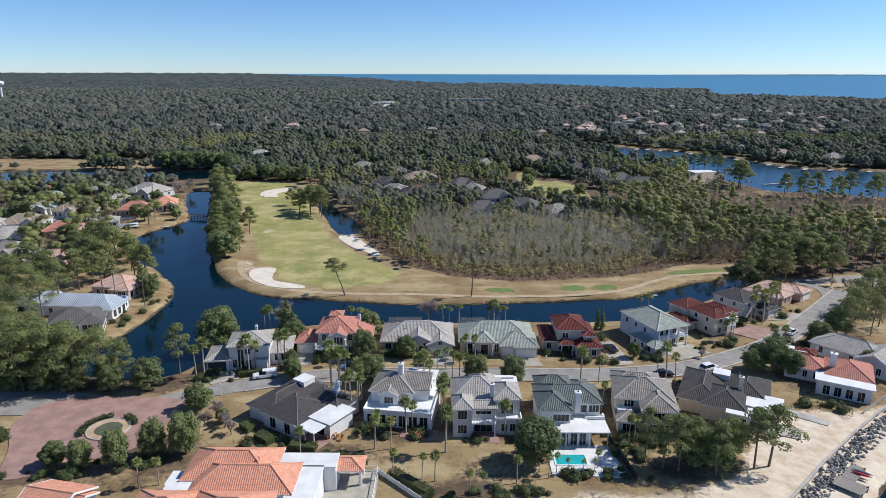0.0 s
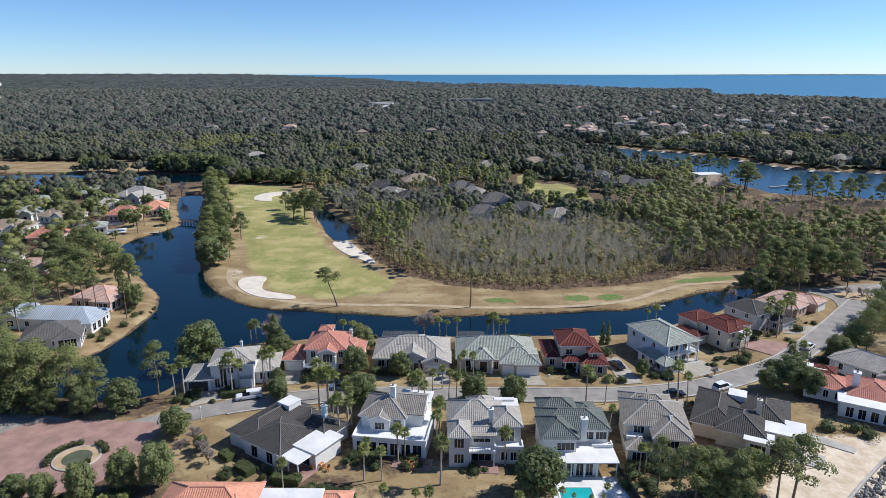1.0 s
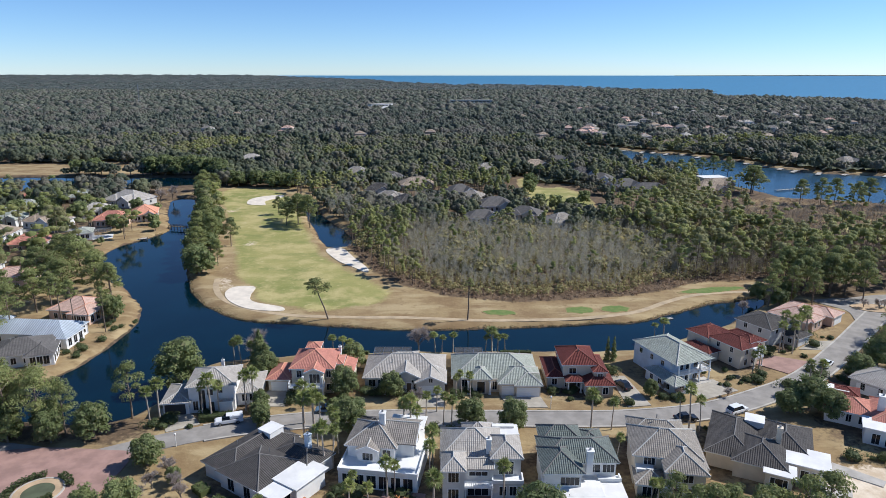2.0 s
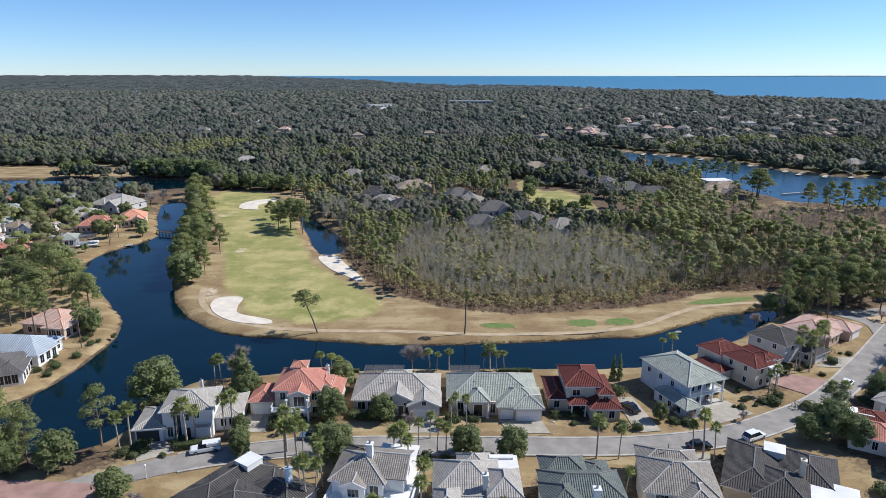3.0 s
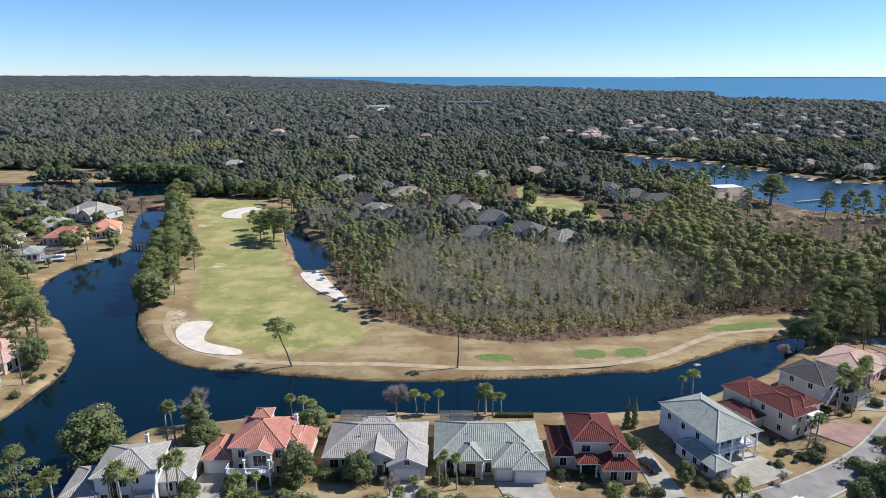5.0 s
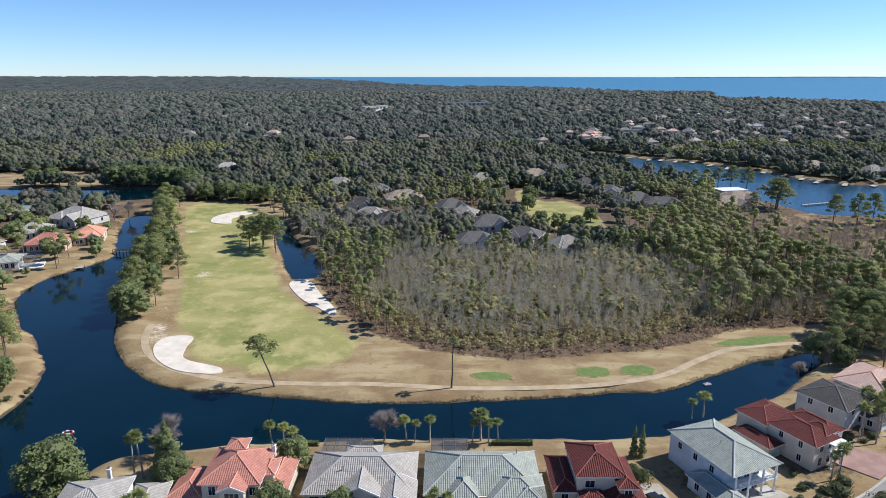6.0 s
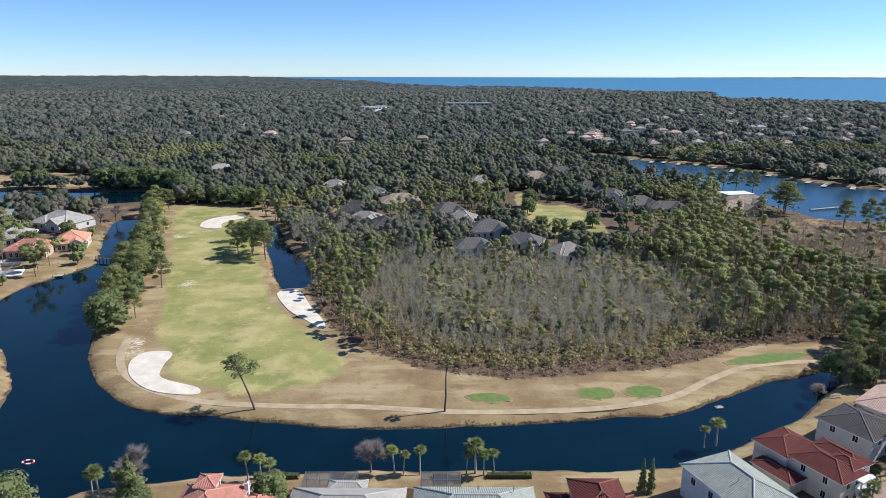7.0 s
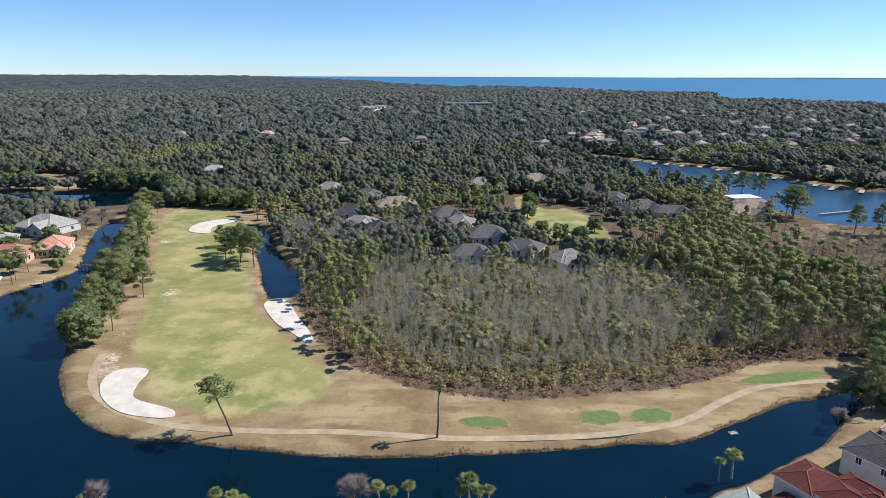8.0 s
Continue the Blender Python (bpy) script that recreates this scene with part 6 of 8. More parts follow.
h = House(166, 414, 10, "large building with white flat roof by the river", M_WHITE, R_GREY, group="houses among the trees")
a = h.block(-7.5, 7.5, -4.5, 4.5, 4.6, "flat")
b = h.block(-9, -4, -9, -3, 3.2, "hip", 24, mat=R_TAN)
c = h.block(2, 9, -11, -4.5, 3.2, "hip", 26, mat=R_TAN)
h.row(a, "S", 2.0, 4, 2.0, 1.8), h.row(b, "S", 0.8, 2), h.row(c, "S", 0.8, 3)
CLEAR.append((166, 414, 12)), CLEAR.append((164, 396, 10)), GARDENS.append((166, 406, 11))

# ---- planted trees round the houses ----
for x, y, hh in ((-55, 131, 7.5), (-54, 133, 8), (-44, 134, 8.5), (-46, 134.5, 7), (-43, 135.5, 6.5), (-38, 137, 8), (-36.6, 137.4, 8.2), (-46, 155, 7), (-44, 154, 8), (-42, 155, 6.5), (-25, 132, 8), (-23, 131, 6), (-24.5, 138.5, 4.5), (5, 142, 5), (6.2, 143, 5.5), (8, 141.4, 6), (31, 130.3, 7.5), (35, 130.3, 6), (48, 130, 7), (50, 130.3, 8.5), (52, 130.2, 6.5), (73, 154, 5), (74.5, 154.3, 6), (85, 166, 7.5), (87, 168, 9), (89, 167, 8.5), (93, 172, 9), (96, 174, 8), (91, 169, 8), (88, 165.4, 7),):
    plant(PALMS, x, y, hh, group="sabal palms")
for x, y, hh in ((94.5, 172.6, 7), (81, 145, 7), (83, 145.4, 7), (-24, 127, 8), (-22, 127.4, 8.5), (-20.8, 127, 8), (-18, 116, 8.5), (-16.8, 117.4, 7.5), (-18, 124.6, 7), (-25, 101, 5.5), (-12, 109, 4.5), (-6.6, 109.4, 6.5), (-5.4, 110.2, 5.5), (-5, 127.4, 7), (-3.6, 126.6, 8), (-2.2, 125, 7), (1, 103, 8), (-3, 95, 4.5), (-0.8, 94.4, 5), (12.3, 108.6, 6.5), (22.2, 96.6, 2.8), (24.6, 96.2, 3), (26.6, 96.6, 2.6), (20.2, 97, 3.6), (27.6, 98.4, 3.2), (18.6, 95.4, 4), (35, 106, 5.5), (36.2, 106.4, 5), (13, 94, 4.5), (1, 136.6, 5),):
    plant(PALMS, x, y, hh, group="sabal palms")
for x, y, hh in ((2.4, 131.4, 6.5), (4, 130.8, 6), (-8, 95, 5), (5, 91, 4), (7, 90.6, 4), (-9, 104, 6), (-12, 104, 6), (-16.6, 122, 7), (-19.6, 119, 7), (-1, 131.3, 6.5), (-50, 92, 5), (-47, 93, 4.5), (0.6, 118, 7), (0.2, 113, 7.5), (32.8, 118, 6),):
    plant(PALMS, x, y, hh, group="sabal palms")
for x, y, hh in ((-24.5, 163.6, 4.6), (-22.4, 164, 4.4), (-20.6, 163, 4), (0.2, 166, 4.6), (1.8, 165.4, 4.0), (4.6, 166, 4.4), (12.6, 165.8, 4.2), (14.2, 166.2, 5.6), (15.6, 165.6, 4.4), (17.4, 166, 4.4), (57, 174.6, 4), (59.6, 175.4, 4.6)):
    plant(PALMS, x, y, hh, wide=1.6, group="sabal palms", label="short stocky sabal palm by the lake")
for x, y, hh, k, wd in ((-67.7, 98.2, 4.6, 3, 1.0), (-62.6, 97.6, 5.4, 1, 0.85), (-56.6, 98.2, 7.0, 1, 0.72), (-51.3, 101.2, 7.2, 0, 0.72), (-46, 102, 8.2, 2, 0.74), (-49.6, 118, 5.6, 3, 1.05), (97.5, 204, 5.5, 5, 0.9), (101, 198, 5.5, 5, 0.9), (106, 204, 6, 5, 0.9), (-79, 124.8, 6, 0, 0.9), (-71, 125, 6.5, 2, 0.85), (-86, 125.4, 6, 1, 1.0), (-92, 125.2, 6.5, 2, 0.9), (-64, 127, 7, 1, 1.0), (-73, 128.5, 6.5, 0, 1.0), (-81, 127.5, 6.5, 2, 0.9), (-88, 128, 7, 0, 1.0), (-96, 127, 7, 2, 1.0),):
    plant(OAKS, x, y, hh, k, wd, group="garden oaks")
for x, y, hh, k, wd in ((-56, 148.6, 10.5, 4, 1.05), (17, 100, 8.5, 0, 1.05), (77, 137.5, 7.5, 2, 1.0), (72.5, 137, 5, 3, 1.1), (80, 134.5, 6, 1, 1.0), (8, 131, 6, 1, 1.0), (16, 129.7, 6.5, 0, 0.9), (-33, 130.4, 4.8, 1, 0.8), (-18.6, 142.6, 7, 1, 0.9), (-15.5, 130.2, 6.5, 0, 1.05), (-8.6, 143.4, 5.5, 3, 0.95), (-35, 137.5, 4.4, 3, 0.8), (-34, 133.2, 4.5, 3, 0.9), (-18.5, 157, 6, 1, 1.0), (-38, 151, 6, 3, 0.8), (46.5, 143.5, 4, 3, 0.8), (-90, 187, 7, 2, 0.8), (-93, 190, 6, 1, 0.9),):
    plant(OAKS, x, y, hh, k, wd, group="garden oaks")
for x, y, hh, k, wd in ((79, 145.5, 2.5, 3, 1.4), (96, 152, 6, 1, 1), (104, 158, 7, 2, 1), (99, 137, 5, 3, 1), (-81.6, 228, 9.5, 5, 1.1), (-85, 233, 8.5, 5, 1.1), (-87, 241, 7.5, 5, 1.1), (-93, 262, 8.5, 5, 1.1), (-88, 257, 7.5, 5, 1.0), (-98, 275, 8, 5, 1.1), (-95, 281, 8.5, 5, 1.0), (-103, 294, 8, 5, 1.1), (-101, 303, 8, 5, 1.0), (-110, 311, 8.5, 5, 1.1), (-113, 320, 8, 5, 1.0), (-119, 340, 8.5, 5, 1.1), (-125, 352, 8.5, 5, 1.1), (-131, 366, 9, 5, 1.1),):
    plant(OAKS, x, y, hh, k, wd, group="garden oaks")
for x, y, hh, k, wd in ((-96, 260, 7, 5, 1.0), (-104, 290, 7.5, 5, 1.0), (-114, 326, 7, 5, 1.0), (45, 100, 7, 1, 1.0), (48, 98, 7.5, 2, 0.9), (52, 103, 6.5, 1, 0.9), (-20, 136.8, 3, 3, 1.0), (-43, 113, 3.0, 3, 0.9),):
    plant(OAKS, x, y, hh, k, wd, group="garden oaks")
for x, y, hh, k, wd in ((-60, 134, 11, 4, 0.9), (-84, 126.5, 13.5, 5, 1.0), (-79.5, 127, 13.5, 6, 0.95), (-74, 127, 12, 5, 0.9), (-70, 128, 10, 6, 0.8), (-88, 130, 14, 6, 1.05), (-77, 131, 11.5, 5, 0.95), (-83, 129, 13, 6, 1.0), (-89, 126, 13, 5, 1.0), (-93, 128, 13, 5, 1.1), (-98, 132, 13, 6, 1.1), (-104, 129, 13, 5, 1.2), (-90, 124.8, 12, 5, 1.0), (-110, 134, 13, 5, 1.1), (-83, 132, 12, 6, 1), (-112, 168, 12, 5, 0.9), (-119, 160, 13, 6, 1.0), (-108, 152, 13, 6, 1.0),):
    plant(PINES, x, y, hh, k, wd, group="pines")
for x, y, hh, k, wd in ((-114, 148, 12, 5, 1), (-121, 151, 13, 6, 1.0), (-98, 143, 10.5, 5, 0.9), (-105, 143, 12, 6, 1.0), (-118, 172, 13, 5, 0.9), (-113, 178, 13, 6, 0.8), (-100, 110, 12, 4, 1.1), (-94, 104, 11, 2, 1.1), (-90, 108, 12, 0, 1.0), (-98, 98, 12, 4, 1.1), (39, 98.5, 9.5, 4, 1.0), (41.5, 97.6, 10, 2, 1.0), (44, 99.5, 9, 4, 1.0), (37, 102, 9, 2, 0.9), (47.5, 96.5, 9.5, 0, 1.1), (50.5, 99, 9, 4, 1.0), (55, 98.5, 11, 2, 0.95), (58, 99.3, 11, 4, 1.0),):
    plant(PINES, x, y, hh, k, wd, group="pines")
for x, y, hh, k, wd in ((-78.8, 238.3, 9, 7, 0.75), (-89.9, 247.7, 9, 8, 1.0), (-88.7, 263.1, 12, 7, 0.95), (-82.8, 265.2, 10.5, 8, 0.9), (-100.5, 277.6, 11, 7, 1.0), (-97, 268, 10, 8, 1.1), (-93, 272, 11.5, 7, 0.9), (-91, 254, 10, 7, 1.0), (-99, 285, 9.5, 8, 1.1), (-106.9, 306, 11, 7, 1.0), (-104, 298, 9, 8, 1.0), (-111, 317, 10, 7, 1.1), (-109.2, 326.7, 9, 8, 1.1), (-117, 333, 10, 7, 1.1), (-122, 346, 10.5, 8, 1.1), (-127, 360, 10, 7, 1.1), (-134, 374, 11, 8, 1.1), (-131, 386, 10, 7, 1.0),):
    plant(PINES, x, y, hh, k, wd, group="pines")
for x, y, hh, k, wd in ((-139, 390, 11, 8, 1.1), (-69.6, 301.7, 10, 7, 1.0), (-64.5, 302.5, 12.5, 8, 1.05), (-58.1, 297.5, 13.5, 7, 0.9), (-72.2, 315, 9.5, 8, 1.0), (-66, 309, 12, 7, 1.0), (-79, 325, 8, 8, 0.9), (-60.5, 305, 11, 8, 0.9), (175.9, 381.8, 15, 7, 1.35), (179, 386, 13, 8, 1.2), (188, 352, 12, 7, 0.9), (196, 347, 13, 8, 0.85), (205, 350, 13, 7, 0.9), (213, 344, 12, 8, 0.9), (222, 349, 13, 7, 0.9), (229, 340, 13, 8, 0.9), (236, 346, 13, 7, 0.9), (178, 441, 13, 7, 0.9),):
    plant(PINES, x, y, hh, k, wd, group="pines")
for x, y, hh, k, wd in ((173, 447, 11, 8, 1.0), (184, 433, 13, 8, 0.8), (168, 452, 10, 7, 1.0), (161, 455, 9, 8, 1.1), (-97, 199, 12, 5, 0.9), (-103, 204, 13, 6, 1.0), (-111, 200, 13, 5, 1.0), (-118, 205, 13, 6, 1), (-108, 212, 12, 5, 1.0), (-116, 218, 13, 6, 1.1), (-126, 212, 13, 5, 1), (-124, 226, 13, 6, 1), (-131, 232, 12, 5, 1), (-115, 192, 12, 6, 1), (-122, 188, 13, 5, 1.1), (-132, 196, 13, 6, 1.1), (-128, 180, 13, 5, 1.1), (-135, 186, 12, 6, 1),):
    plant(PINES, x, y, hh, k, wd, group="pines")
for x, y, hh, k, wd in ((-126, 168, 13, 5, 1.1), (-129, 158, 13, 6, 1), (106, 157, 10, 5, 0.8), (110, 162, 11, 6, 0.9), (115, 168, 11, 5, 0.9), (121, 173, 12, 6, 0.9), (113, 158, 10, 6, 0.8), (119, 164, 11, 5, 0.9), (126, 180, 11, 6, 1), (130, 175, 12, 5, 1), (136, 186, 12, 6, 1), (141, 181, 12, 5, 1), (148, 190, 12, 6, 1), (155, 186, 12, 5, 1), (98, 198.4, 9.5, 4, 0.8), (101.5, 203.5, 11, 2, 0.85), (105.5, 200.5, 11, 0, 0.9), (104.5, 208.5, 11, 1, 1.0),):
    plant(PINES, x, y, hh, k, wd, group="pines")
for x, y, hh, k, wd in ((109, 205.5, 12, 3, 1.1), (110, 197, 10, 4, 0.8), (113, 202, 12, 1, 1.0), (120, 226, 13, 3, 1.1), (126, 229, 13, 1, 1.1), (132, 224, 13, 3, 1.1), (138, 219, 12, 0, 1.0), (117, 212, 12, 3, 1.0), (108, 212, 11, 1, 1.0), (112, 216, 12, 3, 1.0), (118, 219, 11, 5, 0.9), (121, 207, 12, 6, 0.9), (113, 219, 12, 5, 1), (114, 209, 11, 6, 1), (126, 208, 11, 5, 0.9), (118, 215, 12, 6, 1), (123, 211, 12, 5, 1), (130, 205, 11, 6, 0.9),):
    plant(PINES, x, y, hh, k, wd, group="pines")
for x, y, hh, k, wd in ((128, 218, 12, 5, 1), (133, 213, 12, 6, 1), (124, 222, 11, 5, 0.9), (-95, 196, 13, 3, 0.9), (-88, 178, 12, 3, 0.8), (-103, 184, 13, 1, 0.9), (-108, 188, 13, 3, 0.9), (-98, 181, 13, 3, 0.8),):
    plant(PINES, x, y, hh, k, wd, group="pines")
for x, y, hh, k, wd in ((-196, 449, 12, 2, 1.2), (-188, 452, 13, 4, 1.0), (-179, 450, 12, 2, 1.2), (-170, 452, 13, 4, 1.0), (-161, 449, 12, 2, 1.2), (-152, 446, 12, 4, 1.0), (-145, 441, 11, 2, 1.2), (-140, 431, 10, 0, 1.3), (-136, 420, 10, 2, 1.1), (-132, 410, 9, 0, 1.2), (-124, 405, 9, 2, 1.1), (-112, 403, 10, 4, 0.9), (-102, 401, 10, 2, 1.1), (-92, 399, 9, 0, 1.2), (-236, 452, 11, 4, 1.0), (-246, 450, 10, 2, 1.2), (51, 346, 6.5, 5, 1.0), (57, 334, 8, 5, 0.9),):
    plant(OAKS, x, y, hh, k, wd, group="oaks round the pond", label="large round dark evergreen by the pond houses")
for x, y, hh, k, wd in ((65, 333, 7, 5, 1.1), (70, 322, 5, 5, 0.9), (75, 352, 7, 5, 1.0), (49, 380, 8, 5, 1.0), (52, 398, 9, 5, 1.0), (-152, 308, 8, 2, 1.0), (-146, 297, 6, 0, 1.0), (-165, 288, 9, 4, 0.9), (-171, 316, 8, 2, 1.1), (-150, 330, 6, 1, 1.1), (-188, 320, 9, 4, 1.0), (-196, 290, 9, 2, 1.1), (-200, 315, 9, 4, 1.0), (-178, 334, 8, 2, 1.1), (-210, 345, 9, 4, 1.0), (-152, 252, 7, 2, 1.0), (-166, 248, 8, 4, 1.0),):
    plant(OAKS, x, y, hh, k, wd, group="oaks round the pond", label="large round dark evergreen by the pond houses")
h = House(-143, 279, 24, "white house with a screened white pool cage by the lake", M_WHITE, R_GREEN, group="houses on the west bank")
a = h.block(-9, -2, -3, 6, 3.0, "hip", 22)
h.cage(-2, 5, -3, 4, 3.0), h.row(a, "S", 0.8, 3, 1.1, 1.6), h.slab("terrace", -2, 5.4, -3.4, 4.2, -0.2, 0.14, M_TRIM)
CLEAR.append((-145, 279, 9))
single = tree_model("pine_tree", pine_kind(71, 10.8, 3.3, 0.70, (-3.7, 0.6), 1300, 0.2, 0.35), "lone leaning pine on the fairway edge", "pine tree")
single.matrix_basis = pose(-30.2, 187.6, 0)
pole = tree_model("pine_tree", pine_kind(72, 11.5, 1.2, 0.80, (0.5, 0.1), 150, 0.25), "thin straight pine with a tiny crown", "pine tree")
pole.matrix_basis = pose(8.8, 187.2, 0)
for x, y, hh, k in ((-3, 139.6, 5, 1), (-4, 166.4, 9, 0), (-43, 160.5, 10, 0), (-45, 115, 4.5, 1), (-42, 111, 4.2, 1), (-46, 111.5, 4.2, 1), (-40, 108.5, 4, 1), (-47, 107.6, 4, 1), (88, 193, 5.5, 0), (63, 143.4, 3, 1), (50, 146, 2.6, 1), (-146, 362, 10, 0), (-150, 356, 9, 1), (125, 197, 4, 1), (129, 196, 4.5, 0), (131.5, 197.4, 3.5, 1), (97.5, 158, 3.4, 1), (52.5, 143.6, 2.8, 1)):
    plant(BARES, x, y, hh, k, group="bare trees")
plant(SPIRES, -40.0, 155.2, 10, 0, 1.2), plant(SPIRES, -38.2, 153.4, 7.5, 0, 1.7), plant(OAKS, -37.6, 151.6, 6, 1, 0.9, group="garden oaks")
for x, y, k in ((41.5, 161, 1), (43, 161.2, 1)):
    plant(SPIRES, x, y, 6.2, k, group="cypresses")

# ---- wild woods ----
def stamps(fn, n, seed):
    g = np.random.default_rng(seed)
    return [fn(g) for _ in range(n)]


S_BROAD, S_PINE, S_OAK, S_BARE, S_SCRUB, S_FAR, S_SPECK = stamps(stamp_broad, 6, 8), stamps(stamp_pine, 6, 1), stamps(stamp_oak, 6, 2), stamps(stamp_bare, 7, 3), stamps(stamp_scrub, 5, 4), stamps(stamp_far, 6, 5), stamps(stamp_speck, 5, 6)
wz = np.random.default_rng(17)


def off_river(p):
    """The near banks of river and pond stay open, with a few trees."""
    x, y = p[:, 0], p[:, 1]
    d = -signed(x, y, RIVER)
    near = (d < np.where(y < 400, 30, 8)) & (y < 640 - x) & (x > 100)
    pond = (-signed(x, y, POND) < 14) & (y < 415)
    far_bank = (d < 10) & (x + y > 640)
    return ~(near | pond | far_bank) | (np.sin(x * 12.9 + y * 78.2) > np.where(far_bank, 0.5, 0.9))



def lump(p, f, seed=0.0):
    return np.array([noise.noise((x * f, y * f, seed)) for x, y in p])


def grow(name, stamps, p, sc, mats, label, tall):
    sc, ok = low_growth(p, sc, tall)
    stand(name, stamps, p[ok], sc[ok], mats, label)


p = scatter(-45, 135, 200, 305, 2.0, 1)
edge = signed(p[:, 0], p[:, 1], WOODS)
p = p[(edge > 0) & keep(p, 1.0)]
edge = signed(p[:, 0], p[:, 1], WOODS)
g = lump(p, 0.05)
core = (p[:, 0] > -28) & (p[:, 0] < 92 + 24 * (p[:, 1] < 255)) & (p[:, 1] < 296)
rim = edge < 4.5 + 4 * g
stand("dead_bracken", S_SCRUB, p[rim], wz.uniform(0.5, 1.0, rim.sum()), (B_GREY, L_DEAD), "dead red-brown bracken along the wood edge")
front = ~rim & ((edge < 24 + 14 * g) | (wz.uniform(size=len(p)) < 0.5))
stand("swamp_scrub", S_SCRUB, p[front], wz.uniform(0.7, 1.4, front.sum()) * np.where(edge[front] < 24, 1.15, np.where(g[front] > 0.12, 2.6, 1.7)), (B_GREY, L_SCRUB), "low tan and olive swamp scrub")
sel = (edge > 10 + 9 * g) & core & (wz.uniform(size=len(p)) < 0.85)
stand("bare_swamp_trees", S_BARE, p[sel], wz.uniform(0.5, 1.0, sel.sum()) * np.clip(0.5 + edge[sel] / 40, 0.5, 1.05), (B_SWAMP, L_TWIG), "dense leafless pale grey swamp trees")
sel = (edge > 12) & core & (wz.uniform(size=len(p)) < 0.026 + 0.03 * np.clip(g + 0.1, 0, 1))
west_edge = (p[:, 0] < -8 + 12 * g) & (edge > 1) & (wz.uniform(size=len(p)) < 0.24)
east_edge = (p[:, 0] > 76 + 18 * g) & (edge > 5) & (wz.uniform(size=len(p)) < 0.11)
back = (p[:, 1] > 284 + 14 * g) & (wz.uniform(size=len(p)) < 0.09)
q = sel | west_edge | east_edge | back
grow("swamp_pines", S_PINE, p[q], np.where(sel[q], 0.75, 1.0) * wz.uniform(0.5, 1.0, q.sum()), (B_PINE, L_WILDPINE), "pines standing round the bare swamp", 11)
p = scatter(90, 330, 196, 420, 4.7, 2)
p = p[in_view(p) & keep(p) & off_river(p) & ((signed(p[:, 0], p[:, 1], WOODS) > 2) | ((p[:, 0] > 112) & (p[:, 1] > 222)) | ((p[:, 0] > 128) & (p[:, 1] > 206)))]
p = p[near_line(p[:, 0], p[:, 1], STREET) > 7]
g = lump(p, 0.03, 3.0)
marsh = signed(p[:, 0], p[:, 1], MARSH) > -4
thin = (p[:, 0] < 165) & (p[:, 1] < 262 + 30 * g)
q = np.where(marsh, wz.uniform(size=len(p)) < 0.12, np.where(thin, wz.uniform(size=len(p)) < 0.55, wz.uniform(size=len(p)) < 0.9 + g))
p, g = p[q], g[q]
grow("pine_woods", S_PINE + S_BROAD[:3], p, wz.uniform(0.6, 1.15, len(p)), (B_PINE, L_WILDPINE), "green pine woods beside the swamp", 11.5)
u = scatter(92, 240, 205, 330, 3.0, 12)
u = u[in_view(u) & keep(u) & off_river(u) & (near_line(u[:, 0], u[:, 1], STREET) > 6) & ((signed(u[:, 0], u[:, 1], WOODS) > 0) | (u[:, 1] > 226))]
stand("bare_swamp_trees", S_BARE, u, wz.uniform(0.6, 1.1, len(u)), (B_GREY, L_BRUSH), "leafless brown-grey undergrowth below the pines")
u = scatter(-62, 0, 286, 352, 3.6, 14)
u = u[keep(u) & (u[:, 0] > -0.5 * (u[:, 1] - 280) - 32)]
grow("bare_trees", S_BARE, u, wz.uniform(0.8, 1.35, len(u)), (B_SWAMP, L_TWIG), "leafless grey trees beside the slough", 7)
u = scatter(132, 300, 292, 366, 3.6, 13)
u = u[(signed(u[:, 0], u[:, 1], MARSH) > 0) & keep(u)]
stand("marsh_scrub", S_SCRUB, u, wz.uniform(0.35, 0.9, len(u)), (B_GREY, L_DEAD), "brown marsh scrub beside the river")
p = scatter(-90, 240, 296, 470, 5.4, 3, 0.8)
p = p[in_view(p) & keep(p) & off_river(p) & (p[:, 0] > -0.55 * (p[:, 1] - 300) - 40) & ~((p[:, 0] > 88) & (p[:, 1] < 372)) & (signed(p[:, 0], p[:, 1], MARSH) < 0)]
g = lump(p, 0.02, 5.0)
q = g + wz.normal(0, 0.3, len(p)) > 0.15
grow("pine_woods", S_PINE, p[q], wz.uniform(0.6, 1.05, q.sum()), (B_PINE, L_WILDPINE), "pines among the houses behind the swamp", 11)
grow("oak_woods", S_OAK, p[~q], 0.5 + 0.95 * wz.uniform(size=(~q).sum()) ** 1.5, (B_GREY, L_WOODS), "grey-green oaks among the houses behind the swamp", 6.4)
p = scatter(-420, 420, 330, 660, 6.6, 4, 0.8)
lane = ((p[:, 1] > 440) | ((p[:, 1] > 405) & (p[:, 0] > -143) & (p[:, 0] < -80)) | (p[:, 0] < -160) | (p[:, 0] > 240))
p = p[in_view(p) & keep(p) & off_river(p) & lane & (signed(p[:, 0], p[:, 1], GLADE) < 0) & (signed(p[:, 0], p[:, 1], MARSH) < 0)]
g = lump(p, 0.012, 9.0)
q = g + wz.normal(0, 0.2, len(p)) > 0.38
grow("pine_woods", S_BROAD, p[q], wz.uniform(0.6, 0.95, q.sum()), (B_PINE, L_WILDPINE), "pine woods beyond the pond", 11.5)
grow("oak_woods", S_OAK, p[~q], 0.65 + 1.1 * wz.uniform(size=(~q).sum()) ** 1.5, (B_GREY, L_WOODS), "grey-green oak woods beyond the pond", 6.4)
p = scatter(-330, -100, 128, 345, 7.0, 5)
